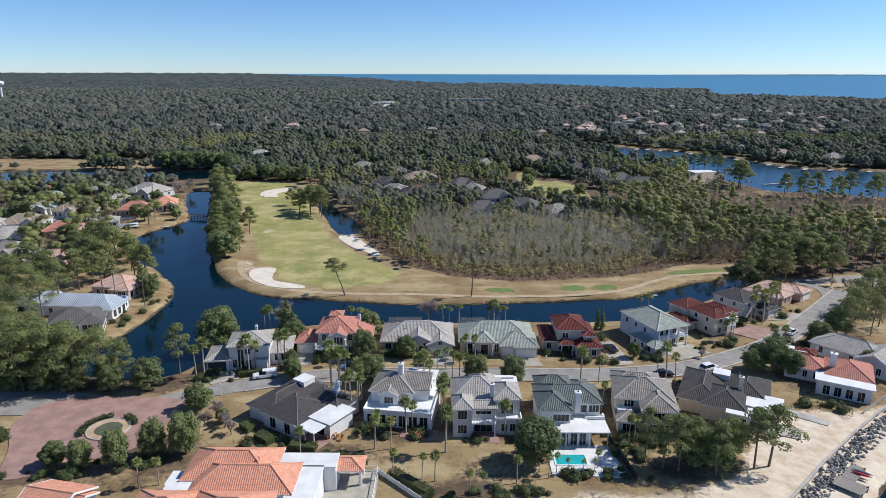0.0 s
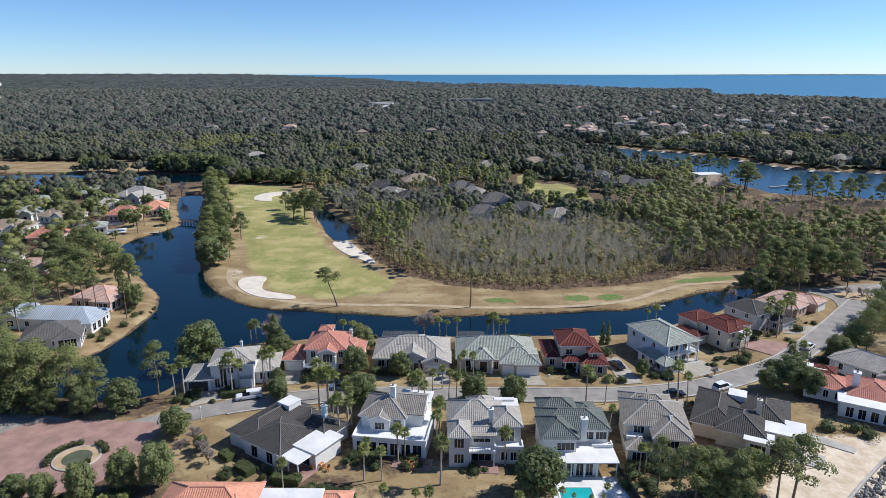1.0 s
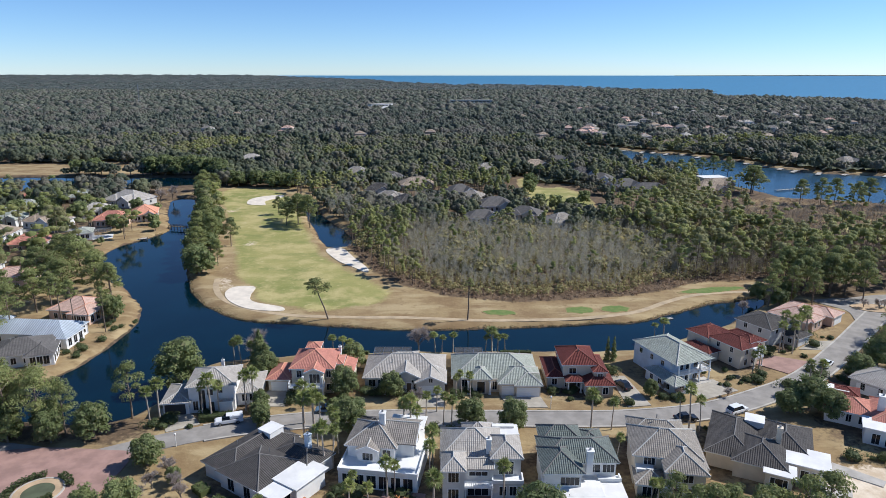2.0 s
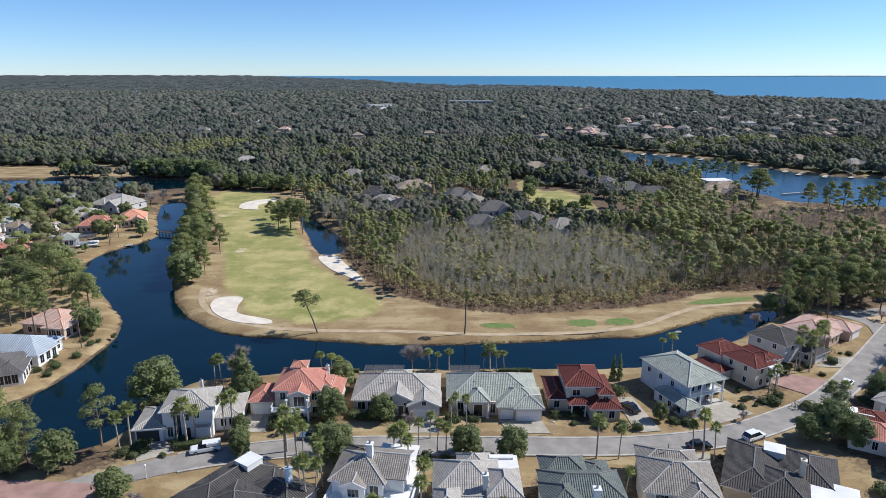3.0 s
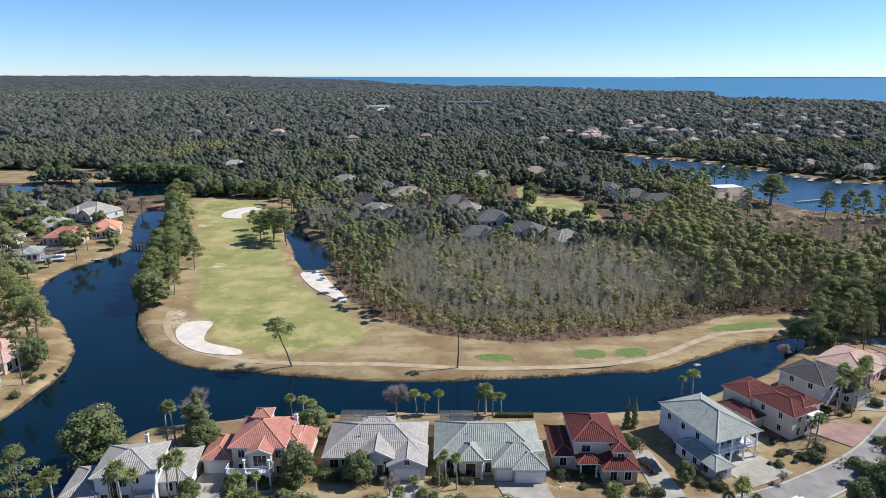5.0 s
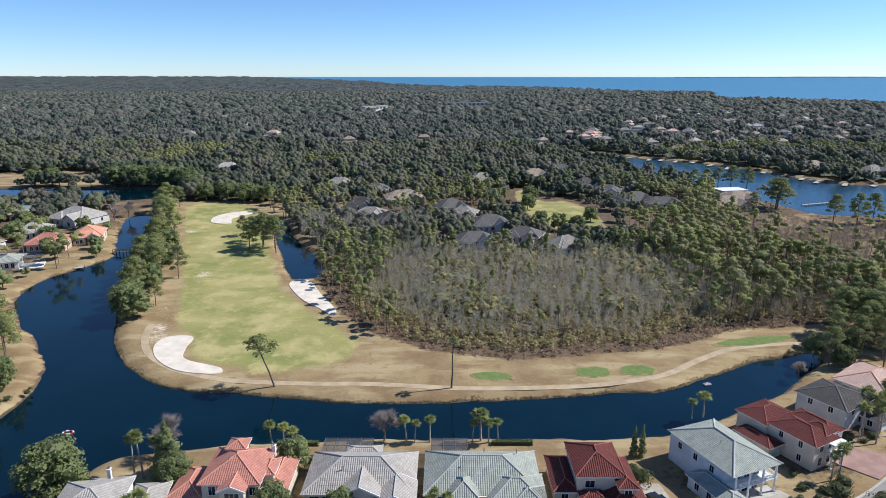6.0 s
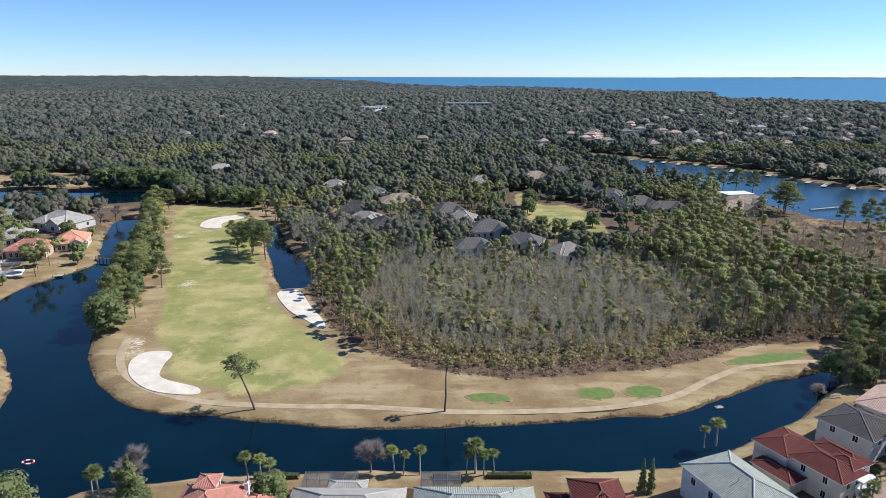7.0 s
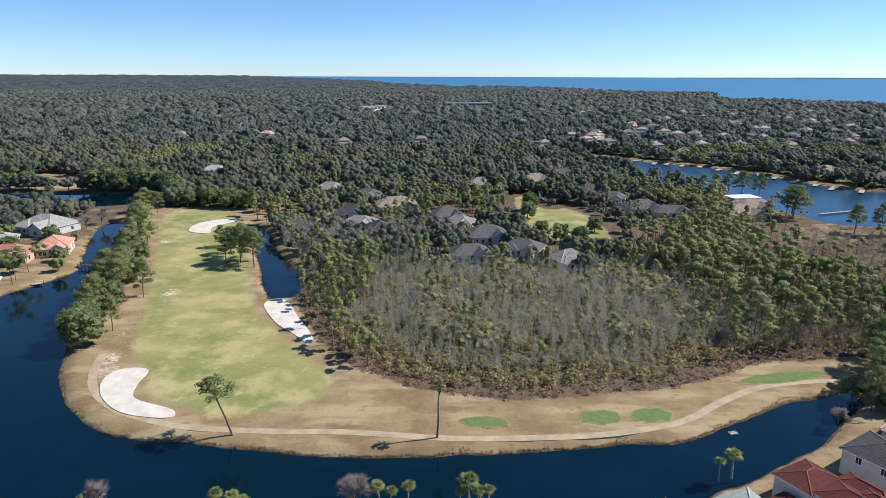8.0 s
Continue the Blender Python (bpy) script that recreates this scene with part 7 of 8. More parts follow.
p = p[in_view(p, 10) & keep(p, 3.5) & ((p[:, 0] < -138) | (p[:, 1] > 236))]
p = p[(near_line(p[:, 0], p[:, 1], AVENUE) > 8)]
q = wz.uniform(size=len(p)) < 0.72
p = p[q]
q = wz.uniform(size=len(p)) < 0.5
stand("bank_pines", S_BROAD, p[q], wz.uniform(0.75, 1.2, q.sum()), (B_PINE, L_WILDPINE), "pines round the west bank houses")
stand("bank_oaks", S_OAK, p[~q], wz.uniform(0.5, 0.95, (~q).sum()), (B_GREY, L_OAK), "oaks round the west bank houses")
p = scatter(-800, 800, 655, 1050, 8.0, 6, 0.8)
p = p[in_view(p) & keep(p) & off_river(p)]
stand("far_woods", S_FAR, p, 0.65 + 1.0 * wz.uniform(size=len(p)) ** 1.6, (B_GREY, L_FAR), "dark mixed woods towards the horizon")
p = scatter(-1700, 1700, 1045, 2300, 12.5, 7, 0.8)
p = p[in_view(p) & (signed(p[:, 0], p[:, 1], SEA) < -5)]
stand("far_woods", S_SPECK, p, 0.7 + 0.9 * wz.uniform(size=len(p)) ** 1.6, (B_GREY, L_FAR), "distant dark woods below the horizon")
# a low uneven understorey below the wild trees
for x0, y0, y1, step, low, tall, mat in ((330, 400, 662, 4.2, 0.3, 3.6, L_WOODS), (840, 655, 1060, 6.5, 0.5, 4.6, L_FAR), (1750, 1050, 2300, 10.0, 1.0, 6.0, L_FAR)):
    rg = np.random.default_rng(int(y0))
    A, B = np.meshgrid(np.arange(-x0, x0, step), np.arange(y0, y1, step))
    A, B = A + rg.uniform(-0.4, 0.4, A.shape) * step, B + rg.uniform(-0.4, 0.4, B.shape) * step
    C = rise(A, B) + rg.uniform(low, tall, A.shape)
    i = np.arange(A.size).reshape(A.shape)
    Q = np.stack([i[:-1, :-1], i[:-1, 1:], i[1:, 1:], i[1:, :-1]], -1).reshape(-1, 4)
    mid = np.stack([A[:-1, :-1], B[:-1, :-1]], -1).reshape(-1, 2) + step / 2
    okq = in_view(mid) & keep(mid, 6.0) & off_river(mid) & (signed(mid[:, 0], mid[:, 1], GLADE) < -4) & (signed(mid[:, 0], mid[:, 1], MARSH) < -4)
    if y0 < 600:
        okq &= (mid[:, 1] > 448) | ((mid[:, 1] > 412) & (mid[:, 0] > -60) & (mid[:, 0] < 130))
    me = mesh_of("understorey", np.stack([A, B, C], -1).reshape(-1, 3).tolist(), Q[okq].tolist(), (mat,), smooth=True)
    me.attributes.new("tone", "FLOAT", "POINT").data.foreach_set("value", rg.uniform(0, 1, A.size).astype(np.float32))
    tagged(new("understorey", me), "low brush filling the gaps below the wild trees", "brush", kind="stuff")
# the canopy farthest off, as a rough sheet
for x0, y0, y1, dx, dy, top in ((2500, 2270, 3420, 15.0, 19.0, 11), (3700, 3400, 4880, 26.0, 34.0, 10)):
    fx, fy = np.arange(-x0, x0, dx), np.arange(y0, y1, dy)
    A, B = np.meshgrid(fx, fy)
    rg = np.random.default_rng(3)
    A, B = A + rg.uniform(-0.35, 0.35, A.shape) * dx, B + rg.uniform(-0.35, 0.35, B.shape) * dy
    C = rise(A, B) + rg.uniform(-2, top, A.shape)
    i = np.arange(A.size).reshape(A.shape)
    Q = np.stack([i[:-1, :-1], i[:-1, 1:], i[1:, 1:], i[1:, :-1]], -1).reshape(-1, 4)
    mid = np.stack([A[:-1, :-1], B[:-1, :-1]], -1).reshape(-1, 2)
    okq = (signed(mid[:, 0], mid[:, 1], SEA) < -20) & in_view(mid, 120)
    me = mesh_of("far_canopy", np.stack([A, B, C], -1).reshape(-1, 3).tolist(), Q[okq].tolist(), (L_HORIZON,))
    me.attributes.new("tone", "FLOAT", "POINT").data.foreach_set("value", rg.uniform(0, 1, A.size).astype(np.float32))
    tagged(new("far_canopy", me), "farthest woods, a dark canopy at the horizon", "trees", kind="stuff")

# ---- drives, court, pool ----
def drive(pts, mat, label):
    plot("driveway", pts, 0.12, mat, label, "driveway", per=1)


drive([(-56, 137.5), (-50.5, 138), (-45.5, 131.6), (-51, 128.6)], M_DRIVE, "grey concrete driveway to a carport")
for x0, x1, xa, xb, y in ((-35.8, -31.2, -37, -30.6, 145.6), (-3.2, 2.4, -3.4, 2.8, 144), (14.5, 23, 16, 24, 143.4)):
    drive([(x0, y), (x1, y), (xb, 138.6), (xa, 138.5)], M_DRIVE, "grey concrete driveway to a garage")
drive([(40, 153), (43.6, 153), (45.6, 139.6), (40.6, 138.9)], M_DRIVE, "grey concrete driveway beside a red-roofed house")
drive([(54, 148), (63, 151.5), (66.5, 146.2), (57.5, 142)], M_DRIVE, "grey paved driveway in front of a porch")
drive([(76, 160), (83, 164), (90.5, 160.5), (81.5, 154.4)], M_PAVER, "pink paver driveway to a cream house")
drive([(91, 168), (97, 173), (105, 173.4), (98.5, 167.4)], M_DRIVE, "grey concrete driveway under palms")
drive([(45.5, 121), (49, 122.5), (52, 132.4), (46.5, 131)], M_DRIVE, "grey concrete driveway between two houses")
drive([(69.5, 117.5), (76, 112.5), (77.5, 114), (71.5, 119.5)], M_CONCRETE, "pale concrete terrace strip beside the beach")
drive([(-48, 86), (-40, 88), (-38, 94), (-45, 93)], M_CONCRETE, "pale curved driveway of a large house")


def ring_band(r0, r1, a0, a1, z0, z1, n=28):
    """An upright-sided band, part of a ring."""
    bm = bmesh.new()
    rows = []
    for i in range(n + 1):
        a = radians(a0 + (a1 - a0) * i / n)
        rows.append([bm.verts.new((r * math.cos(a), r * math.sin(a), z)) for r, z in ((r0, z0), (r0, z1), (r1, z1), (r1, z0))])
    for p, q in zip(rows, rows[1:]):
        for j in range(4):
            bm.faces.new((p[j], p[(j + 1) % 4], q[(j + 1) % 4], q[j]))
    if abs(a1 - a0) < 359:
        bm.faces.new(rows[0]), bm.faces.new(rows[-1][::-1])
    bmesh.ops.recalc_face_normals(bm, faces=bm.faces[:])
    return bm


def hedge(x, y, turn, length, w, hh, label="clipped dark green hedge", seed=1):
    rg = np.random.default_rng(int(abs(x * 10 + y)) + seed)
    n = int(length * (w + hh) * 26)
    u = rg.uniform(-0.5, 0.5, (n, 3)) * (length, w, 1)
    face = rg.integers(0, 3, n)
    u[face == 0, 1] = np.sign(u[face == 0, 1]) * w / 2
    u[:, 2] = (u[:, 2] + 0.5) * hh
    u[face == 1, 2] = hh
    u += rg.normal(0, 0.07, u.shape)
    nn = unit(np.stack([rg.normal(0, 0.3, n), np.where(face == 0, np.sign(u[:, 1]), 0) + rg.normal(0, 0.3, n), np.where(face == 1, 1.0, 0.3)], 1))
    a, b, t = length * 0.47, w * 0.44, hh * 0.9
    core = [[(-a, s * b, 0), (a, s * b, 0), (a, s * b, t), (-a, s * b, t)] for s in (-1, 1)] + [[(s * a, -b, 0), (s * a, b, 0), (s * a, b, t), (s * a, -b, t)] for s in (-1, 1)] + [[(-a, -b, t), (a, -b, t), (a, b, t), (-a, b, t)]]
    ob = tagged(new("hedge", quads_mesh("hedge", np.vstack([leaf_quads(u, nn, 0.16, rg), np.array(core, float).reshape(-1, 3)]), L_SHRUB, 0.2)), label, "hedge", "garden hedges")
    ob.matrix_basis = pose(x, y, 0, 0, 0, turn)
    return ob


bed = thing("round_planter", pose(-64.2, 110.0, 0), "round court planter with gravel ring and clipped hedge arcs", "planter")
part("gravel_ring", ring_band(2.5, 3.7, 0, 360, 0.0, 0.30, 40), M_HEDGEBED, bed)
part("kerb", ring_band(3.7, 4.0, 0, 360, 0.0, 0.36, 40), M_CONCRETE, bed)
part("grass_disc", ring_band(0.02, 2.5, 0, 360, 0.0, 0.26, 40), M_DIM, bed)


def arc_hedge(parent, r, a0, a1, w, hh):
    rg = np.random.default_rng(int(a0))
    n = int(abs(a1 - a0) * 7)
    a = np.radians(rg.uniform(a0, a1, n))
    q = r + rg.uniform(-w / 2, w / 2, n)
    c = np.stack([q * np.cos(a), q * np.sin(a), rg.uniform(0.3, hh, n)], 1)
    nn = unit(rg.normal(0, 0.4, (n, 3)) + (0, 0, 0.9))
    return piece("hedge_arc", quads_mesh("hedge_arc", leaf_quads(c, nn, 0.19, rg), L_SHRUB, 0.1), parent)


arc_hedge(bed, 4.7, 105, 215, 1.3, 1.1), arc_hedge(bed, 4.6, 20, 75, 1.3, 1.0), arc_hedge(bed, 3.1, 290, 340, 1.0, 1.0)

plot("pool_deck", [(19.4, 96.4), (19.4, 105.2), (31.0, 105.2), (32.4, 95.4)], 0.14, M_PALECONC, "white concrete pool terrace", "terrace", per=1)
pool = thing("swimming_pool", pose(23.3, 100.6, 0), "small turquoise swimming pool in a white terrace", "swimming pool")
bm = bmesh.new()
add_box(bm, -2.7, -1.5, 0.0, 2.7, 1.5, 0.16)
part("water", bm, M_POOL, pool)
for x0, y0, x1, y1 in ((-3.0, -1.8, 3.0, -1.5), (-3.0, 1.5, 3.0, 1.8), (-3.0, -1.5, -2.7, 1.5), (2.7, -1.5, 3.0, 1.5)):
    bm = bmesh.new()
    add_box(bm, x0, y0, 0.0, x1, y1, 0.24, 0.02)
    part("coping", bm, M_TRIM, pool)


def fence(x0, y0, x1, y1, hh, label, mat, gap=1.8):
    L = math.hypot(x1 - x0, y1 - y0)
    f = thing("fence", pose(x0, y0, 0, 0, 0, math.degrees(math.atan2(y1 - y0, x1 - x0))), label, "fence")
    n = max(2, round(L / gap))
    for i in range(n + 1):
        piece("post", box_mesh(hh, "post", mat, (-0.06, -0.06, -0.1, 0.06, 0.06, hh + 0.1)), f, pose(L * i / n, 0, 0))
    for z in (hh * 0.15, hh * 0.9):
        piece("rail", box_mesh((L,), "rail", mat, (0, -0.03, 0, L, 0.03, 0.08)), f, pose(0, 0, z))
    for i in range(n):
        piece("panel", box_mesh((L / n, hh), "fence_panel", mat, (0.06, -0.015, 0.05, L / n - 0.06, 0.015, hh * 0.9)), f, pose(L * i / n, 0, 0))


fence(31.6, 107, 33.4, 94.6, 1.5, "dark fence beside the pool terrace", M_SHADE)
fence(-10.5, 96.4, -3, 89, 1.0, "pale low garden fence", M_TRIM, 2.4)
fence(86, 117.5, 98, 126.5, 0.7, "low pale garden wall beside the beach", M_CONCRETE, 3.0)

# ---- cars ----
def vehicle(x, y, turn, paint, label, style="suv"):
    L, W, H = {"suv": (4.7, 1.9, 1.65), "pickup": (5.4, 1.95, 1.8), "sedan": (4.6, 1.85, 1.45)}[style]
    car = thing({"suv": "car", "sedan": "car", "pickup": "pickup_truck"}[style], pose(x, y, 0.16, 0, 0, turn), label, "car" if style != "pickup" else "truck", "parked cars")
    k = H / 1.65
    low = [(-L / 2, 0.35), (-L / 2, 0.85 * k), (-L / 2 + 0.1, 0.98 * k), (L * 0.18, 0.98 * k), (L / 2 - 0.25, 0.86 * k), (L / 2, 0.7 * k), (L / 2, 0.35)]
    if style == "suv":
        top = [(-L / 2 + 0.12, 0.97 * k), (-L / 2 + 0.45, H), (L * 0.08, H), (L * 0.25, 0.97 * k)]
    elif style == "sedan":
        top = [(-L / 2 + 0.6, 0.97 * k), (-L / 2 + 1.3, H), (L * 0.06, H), (L * 0.24, 0.97 * k)]
    else:
        top = [(-L / 2 + 0.1, 0.97 * k), (-L / 2 + 0.25, H), (L * 0.08, H), (L * 0.24, 0.97 * k)]

    def loft(prof, w0, w1, zs):
        bm = bmesh.new()
        sides = []
        for s in (-1, 1):
            sides.append([bm.verts.new((px, s * (w0 if pz < zs else w1) / 2, pz)) for px, pz in prof])
        a, b = sides
        bm.faces.new(a[::-1]), bm.faces.new(b)
        for i in range(len(prof)):
            j = (i + 1) % len(prof)
            bm.faces.new((a[i], a[j], b[j], b[i]))
        bmesh.ops.recalc_face_normals(bm, faces=bm.faces[:])
        return bm

    bm = loft(low, W, W * 0.94, 0.9 * k)
    bmesh.ops.bevel(bm, geom=bm.edges[:], offset=0.05, segments=2, affect="EDGES")
    part("body", bm, paint, car)
    glass = part("cabin_glass", loft(top, W * 0.9, W * 0.74, 1.1 * k), M_GLASS, car, "dark tinted glass")
    r = [(px * 0.97 + (0.02 if px < 0 else -0.03), pz) for px, pz in top[1:3]]
    bm = bmesh.new()
    add_box(bm, r[0][0] - 0.08, -W * 0.38, H - 0.02, r[1][0] + 0.08, W * 0.38, H + 0.05, 0.02)
    part("roof", bm, paint, car)
    if style == "pickup":
        bm = bmesh.new()
        add_box(bm, -L / 2 + 0.05, -W * 0.44, 0.95 * k, -0.2, W * 0.44, H - 0.03, 0.06)
        part("bed_cover", bm, paint, car)
    for wx in (-L * 0.31, L * 0.31):
        for wy in (-W / 2 + 0.1, W / 2 - 0.1):
            bm = bmesh.new()
            add_tube(bm, [(wx, wy - 0.12, 0.34), (wx, wy + 0.12, 0.34)], [0.34, 0.34], 14)
            w = part("wheel", bm, M_TYRE, car)
            s = 1 if wy > 0 else -1
            bm = bmesh.new()
            add_tube(bm, [(wx, wy + s * 0.10, 0.34), (wx, wy + s * 0.135, 0.34)], [0.2, 0.18], 10)
            part("rim", bm, M_METAL, w)
    for sy in (-1, 1):
        bm = bmesh.new()
        add_box(bm, L / 2 - 0.16, sy * W * 0.36 - 0.16, 0.62 * k, L / 2 + 0.01, sy * W * 0.36 + 0.16, 0.74 * k, 0.02)
        part("headlight", bm, M_TRIM, car)
        bm = bmesh.new()
        add_box(bm, -L / 2 - 0.01, sy * W * 0.42 - 0.08, 0.72 * k, -L / 2 + 0.08, sy * W * 0.42 + 0.08, 0.92 * k, 0.02)
        part("tail_light", bm, M_REDPLASTIC, car)


vehicle(-39.9, 132.1, 198, M_CARWHITE, "white pickup truck with covered bed on the street", "pickup")
vehicle(62.2, 136.9, 26, M_CARWHITE, "white sport utility car on the street kerb", "suv")
vehicle(50.6, 133.7, 8, M_CARDARK, "dark car parked under street palms", "sedan")
vehicle(58.2, 133.4, 24, M_CARDARK, "dark blue car parked beside a garage", "sedan")
vehicle(-21.4, 136.6, 184, M_CARBLUE, "blue car parked at the kerb under a tree", "sedan")
vehicle(41.8, 147.6, 112, M_CARDARK, "dark car on a house driveway", "sedan")
vehicle(92.5, 158.5, 42, M_CARWHITE, "white car far along the street", "sedan")
vehicle(101, 150.5, 40, M_CARDARK, "dark car beside a grey house", "suv")

# ---- seawall and dock ----
wall_line = smooth_line([(54, 85), (60.5, 91), (72.5, 102), (86, 113.2), (100, 124)], 10)
ribbon("seawall", wall_line + np.array([-1.0, 1.1]), 0.22, 0.55, M_CONCRETE, "low pale concrete seawall along the beach", "seawall")
rock_meshes = []
for s in range(5):
    bm = bmesh.new()
    bmesh.ops.create_icosphere(bm, subdivisions=1, radius=0.5)
    for v in bm.verts:
        v.co *= 1 + 0.45 * noise.noise(v.co * 2.1 + Vector((s * 9.1, 0, 0)))
        v.co.z *= 0.75
    m = bpy.data.meshes.new("rock")
    bm.to_mesh(m), bm.free()
    m.materials.append(M_ROCK)
    rock_meshes.append(m)
revet = thing("rock_revetment", pose(0, 0, 0), "heap of grey rocks along the seawall", "rocks")
rk = random.Random(9)
for i in range(290):
    p = wall_line[rk.randrange(len(wall_line) - 1)]
    q = rk.uniform(-0.4, 2.2)
    s = rk.uniform(0.5, 1.05)
    o = piece("rock", rock_meshes[i % 5], revet, pose(p[0] + q * 0.676 + rk.uniform(-0.7, 0.7), p[1] - q * 0.737 + rk.uniform(-0.7, 0.7), 0.35 - q * 0.18, rk.uniform(0, 90), rk.uniform(0, 90), rk.uniform(0, 360)))
    o.scale = (s, s * 0.8, s * 0.8)
vs, fs = [], []
for i in range(700):
    p = wall_line[rk.randrange(len(wall_line) - 1)]
    q, s = rk.uniform(-0.5, 2.3), rk.uniform(0.3, 0.7)
    src = rock_meshes[i % 5]
    o = len(vs)
    c, sn = math.cos(i * 1.7), math.sin(i * 1.7)
    at = (p[0] + q * 0.676 + rk.uniform(-0.7, 0.7), p[1] - q * 0.737 + rk.uniform(-0.7, 0.7), 0.22 - q * 0.18)
    vs += [(at[0] + (v.co.x * c - v.co.y * sn) * s, at[1] + (v.co.x * sn + v.co.y * c) * s, at[2] + v.co.z * s) for v in src.vertices]
    fs += [tuple(k + o for k in f.vertices) for f in src.polygons]
small = piece("small_rocks", mesh_of("small_rocks", vs, fs, (M_ROCK,)), revet)
small["kind"] = "stuff"
dock = thing("dock", pose(71.2, 96.6, 0, 0, 0, -48), "grey timber dock on posts off the seawall", "dock")
for i in range(16):
    piece("plank", box_mesh("d", "plank", M_TIMBER, (-1.1, -0.16, 0, 1.1, 0.16, 0.08)), dock, pose(0, 2.6 - i * 0.34, 0.55))
for i in range(10):
    piece("plank", box_mesh("e", "plank", M_TIMBER, (-2.3, -0.16, 0, 2.3, 0.16, 0.08)), dock, pose(0.8, -2.9 - i * 0.34, 0.55))
for x, y in ((-1, 2.4), (1, 2.4), (-1.4, -2.9), (3, -2.9), (-1.4, -6), (3, -6)):
    bm = bmesh.new()
    add_tube(bm, [(x, y, -3.0), (x, y, 0.9)], [0.13, 0.12], 8)
    part("post", bm, M_TIMBER, dock)
kayak = thing("kayak", pose(72.0, 95.8, 0.63, 0, 0, -40), "red and blue kayak lying on the dock", "kayak")
for y, m in ((0.0, M_REDPLASTIC), (0.75, M_CARBLUE)):
    bm = bmesh.new()
    add_tube(bm, [(-1.6, y, 0.25), (-0.9, y, 0.2), (0, y, 0.18), (0.9, y, 0.2), (1.6, y, 0.25)], [0.03, 0.2, 0.28, 0.2, 0.03], 8)
    part("hull", bm, m, kayak)

# a small float on the lake, docks of the west bank and of the river
fl = thing("lake_float", pose(66.6, 191, -1.0, 0, 0, 15), "small pale float on the lake", "float")
bm = bmesh.new()
add_box(bm, -0.9, -0.5, -0.1, 0.9, 0.5, 0.3, 0.08)
part("deck", bm, M_CONCRETE, fl)
for x in (-0.5, 0.5):
    bm = bmesh.new()
    add_tube(bm, [(x, 0, 0.3), (x, 0, 0.62)], [0.12, 0.08], 8)
    part("bollard", bm, M_METAL, fl)


def jetty(x, y, turn, length, label, w=1.6):
    j = thing("jetty", pose(x, y, -1.0, 0, 0, turn), label, "jetty", "jetties")
    n = int(length / 0.8)
    for i in range(n):
        piece("plank", box_mesh(w, "plank", M_CONCRETE, (-0.37, -w / 2, 0.55, 0.37, w / 2, 0.65)), j, pose(0.4 + i * 0.8, 0, 0))
    for i in range(0, n + 1, 4):
        for s in (-1, 1):
            piece("post", box_mesh("p", "post", M_TIMBER, (-0.1, -0.1, -2, 0.1, 0.1, 1.0)), j, pose(i * 0.8, s * w / 2, 0))


jetty(-129, 277.5, 20, 7, "small pale jetty on the west bank", 2.4)
rj = random.Random(2)
for x, y in ((154, 611), (164, 598), (175, 587), (183, 581), (193, 574), (203, 566), (212, 552), (219, 539), (229, 529), (234, 514), (239, 496), (246, 486), (252, 476), (262, 465), (276, 458), (300, 452)):
    jetty(x, y, rj.uniform(215, 250), rj.uniform(7, 16), "pale timber jetty on the far river bank", 3.0)
jetty(197, 395, 20, 26, "long red-brown jetty into the river", 1.6)

# ---- footbridge, life ring, street lamp, garden furniture ----
M_OLDWOOD = plain("dark_old_timber", (0.085, 0.07, 0.055), 0.9, vary=0.3)
bridge = thing("footbridge", pose(-121.5, 298.8, 0, 0, 0, -14), "dark low timber footbridge over the lake inlet", "bridge")
for i in range(24):
    piece("plank", box_mesh("bridge", "plank", M_OLDWOOD, (-0.19, -0.8, -0.05, 0.19, 0.8, 0.05)), bridge, pose(0.2 + i * 0.4, 0, 0.35))
for side in (-0.8, 0.8):
    piece("rail", box_mesh("bridge_rail", "rail", M_OLDWOOD, (0, -0.05, 0, 9.6, 0.05, 0.1)), bridge, pose(0, side, 0.95))
    for i in range(7):
        piece("post", box_mesh("bridge_post", "post", M_OLDWOOD, (-0.07, -0.07, -2.4, 0.07, 0.07, 1.0)), bridge, pose(i * 1.6, side, 0))
life_ring = new("life_ring")
life_ring.matrix_basis = pose(-66.3, 170.1, -0.98)
tagged(life_ring, "pink and white round float drifting on the lake", "float")
for i in range(8):
    bm = bmesh.new()
    arc = [(1.0 * math.cos(radians(45 * i + a)), 0.62 * math.sin(radians(45 * i + a)), 0.1) for a in (0, 15, 30, 45)]
    add_tube(bm, arc, [0.16] * 4, 8)
    part("segment", bm, M_REDPLASTIC if i % 2 else M_TRIM, life_ring)
for x, y in ((-47, 123.8), (24.5, 138.4)):
    lamp = thing("street_lamp", pose(x, y, 0), "short white lantern on a thin post", "lamp", "street lamps")
    bm = bmesh.new()
    add_tube(bm, [(0, 0, -0.1), (0, 0, 0.3), (0, 0, 2.3)], [0.12, 0.06, 0.05], 8)
    part("post", bm, M_TRIM, lamp)
    bm = bmesh.new()
    add_tube(bm, [(0, 0, 2.3), (0, 0, 2.4), (0, 0, 2.75), (0, 0, 2.85)], [0.08, 0.17, 0.2, 0.04], 8)
    part("lantern", bm, M_TRIM, lamp)
M_TEAK = plain("orange_teak", (0.50, 0.22, 0.08), 0.6, vary=0.25, grain=4.0)


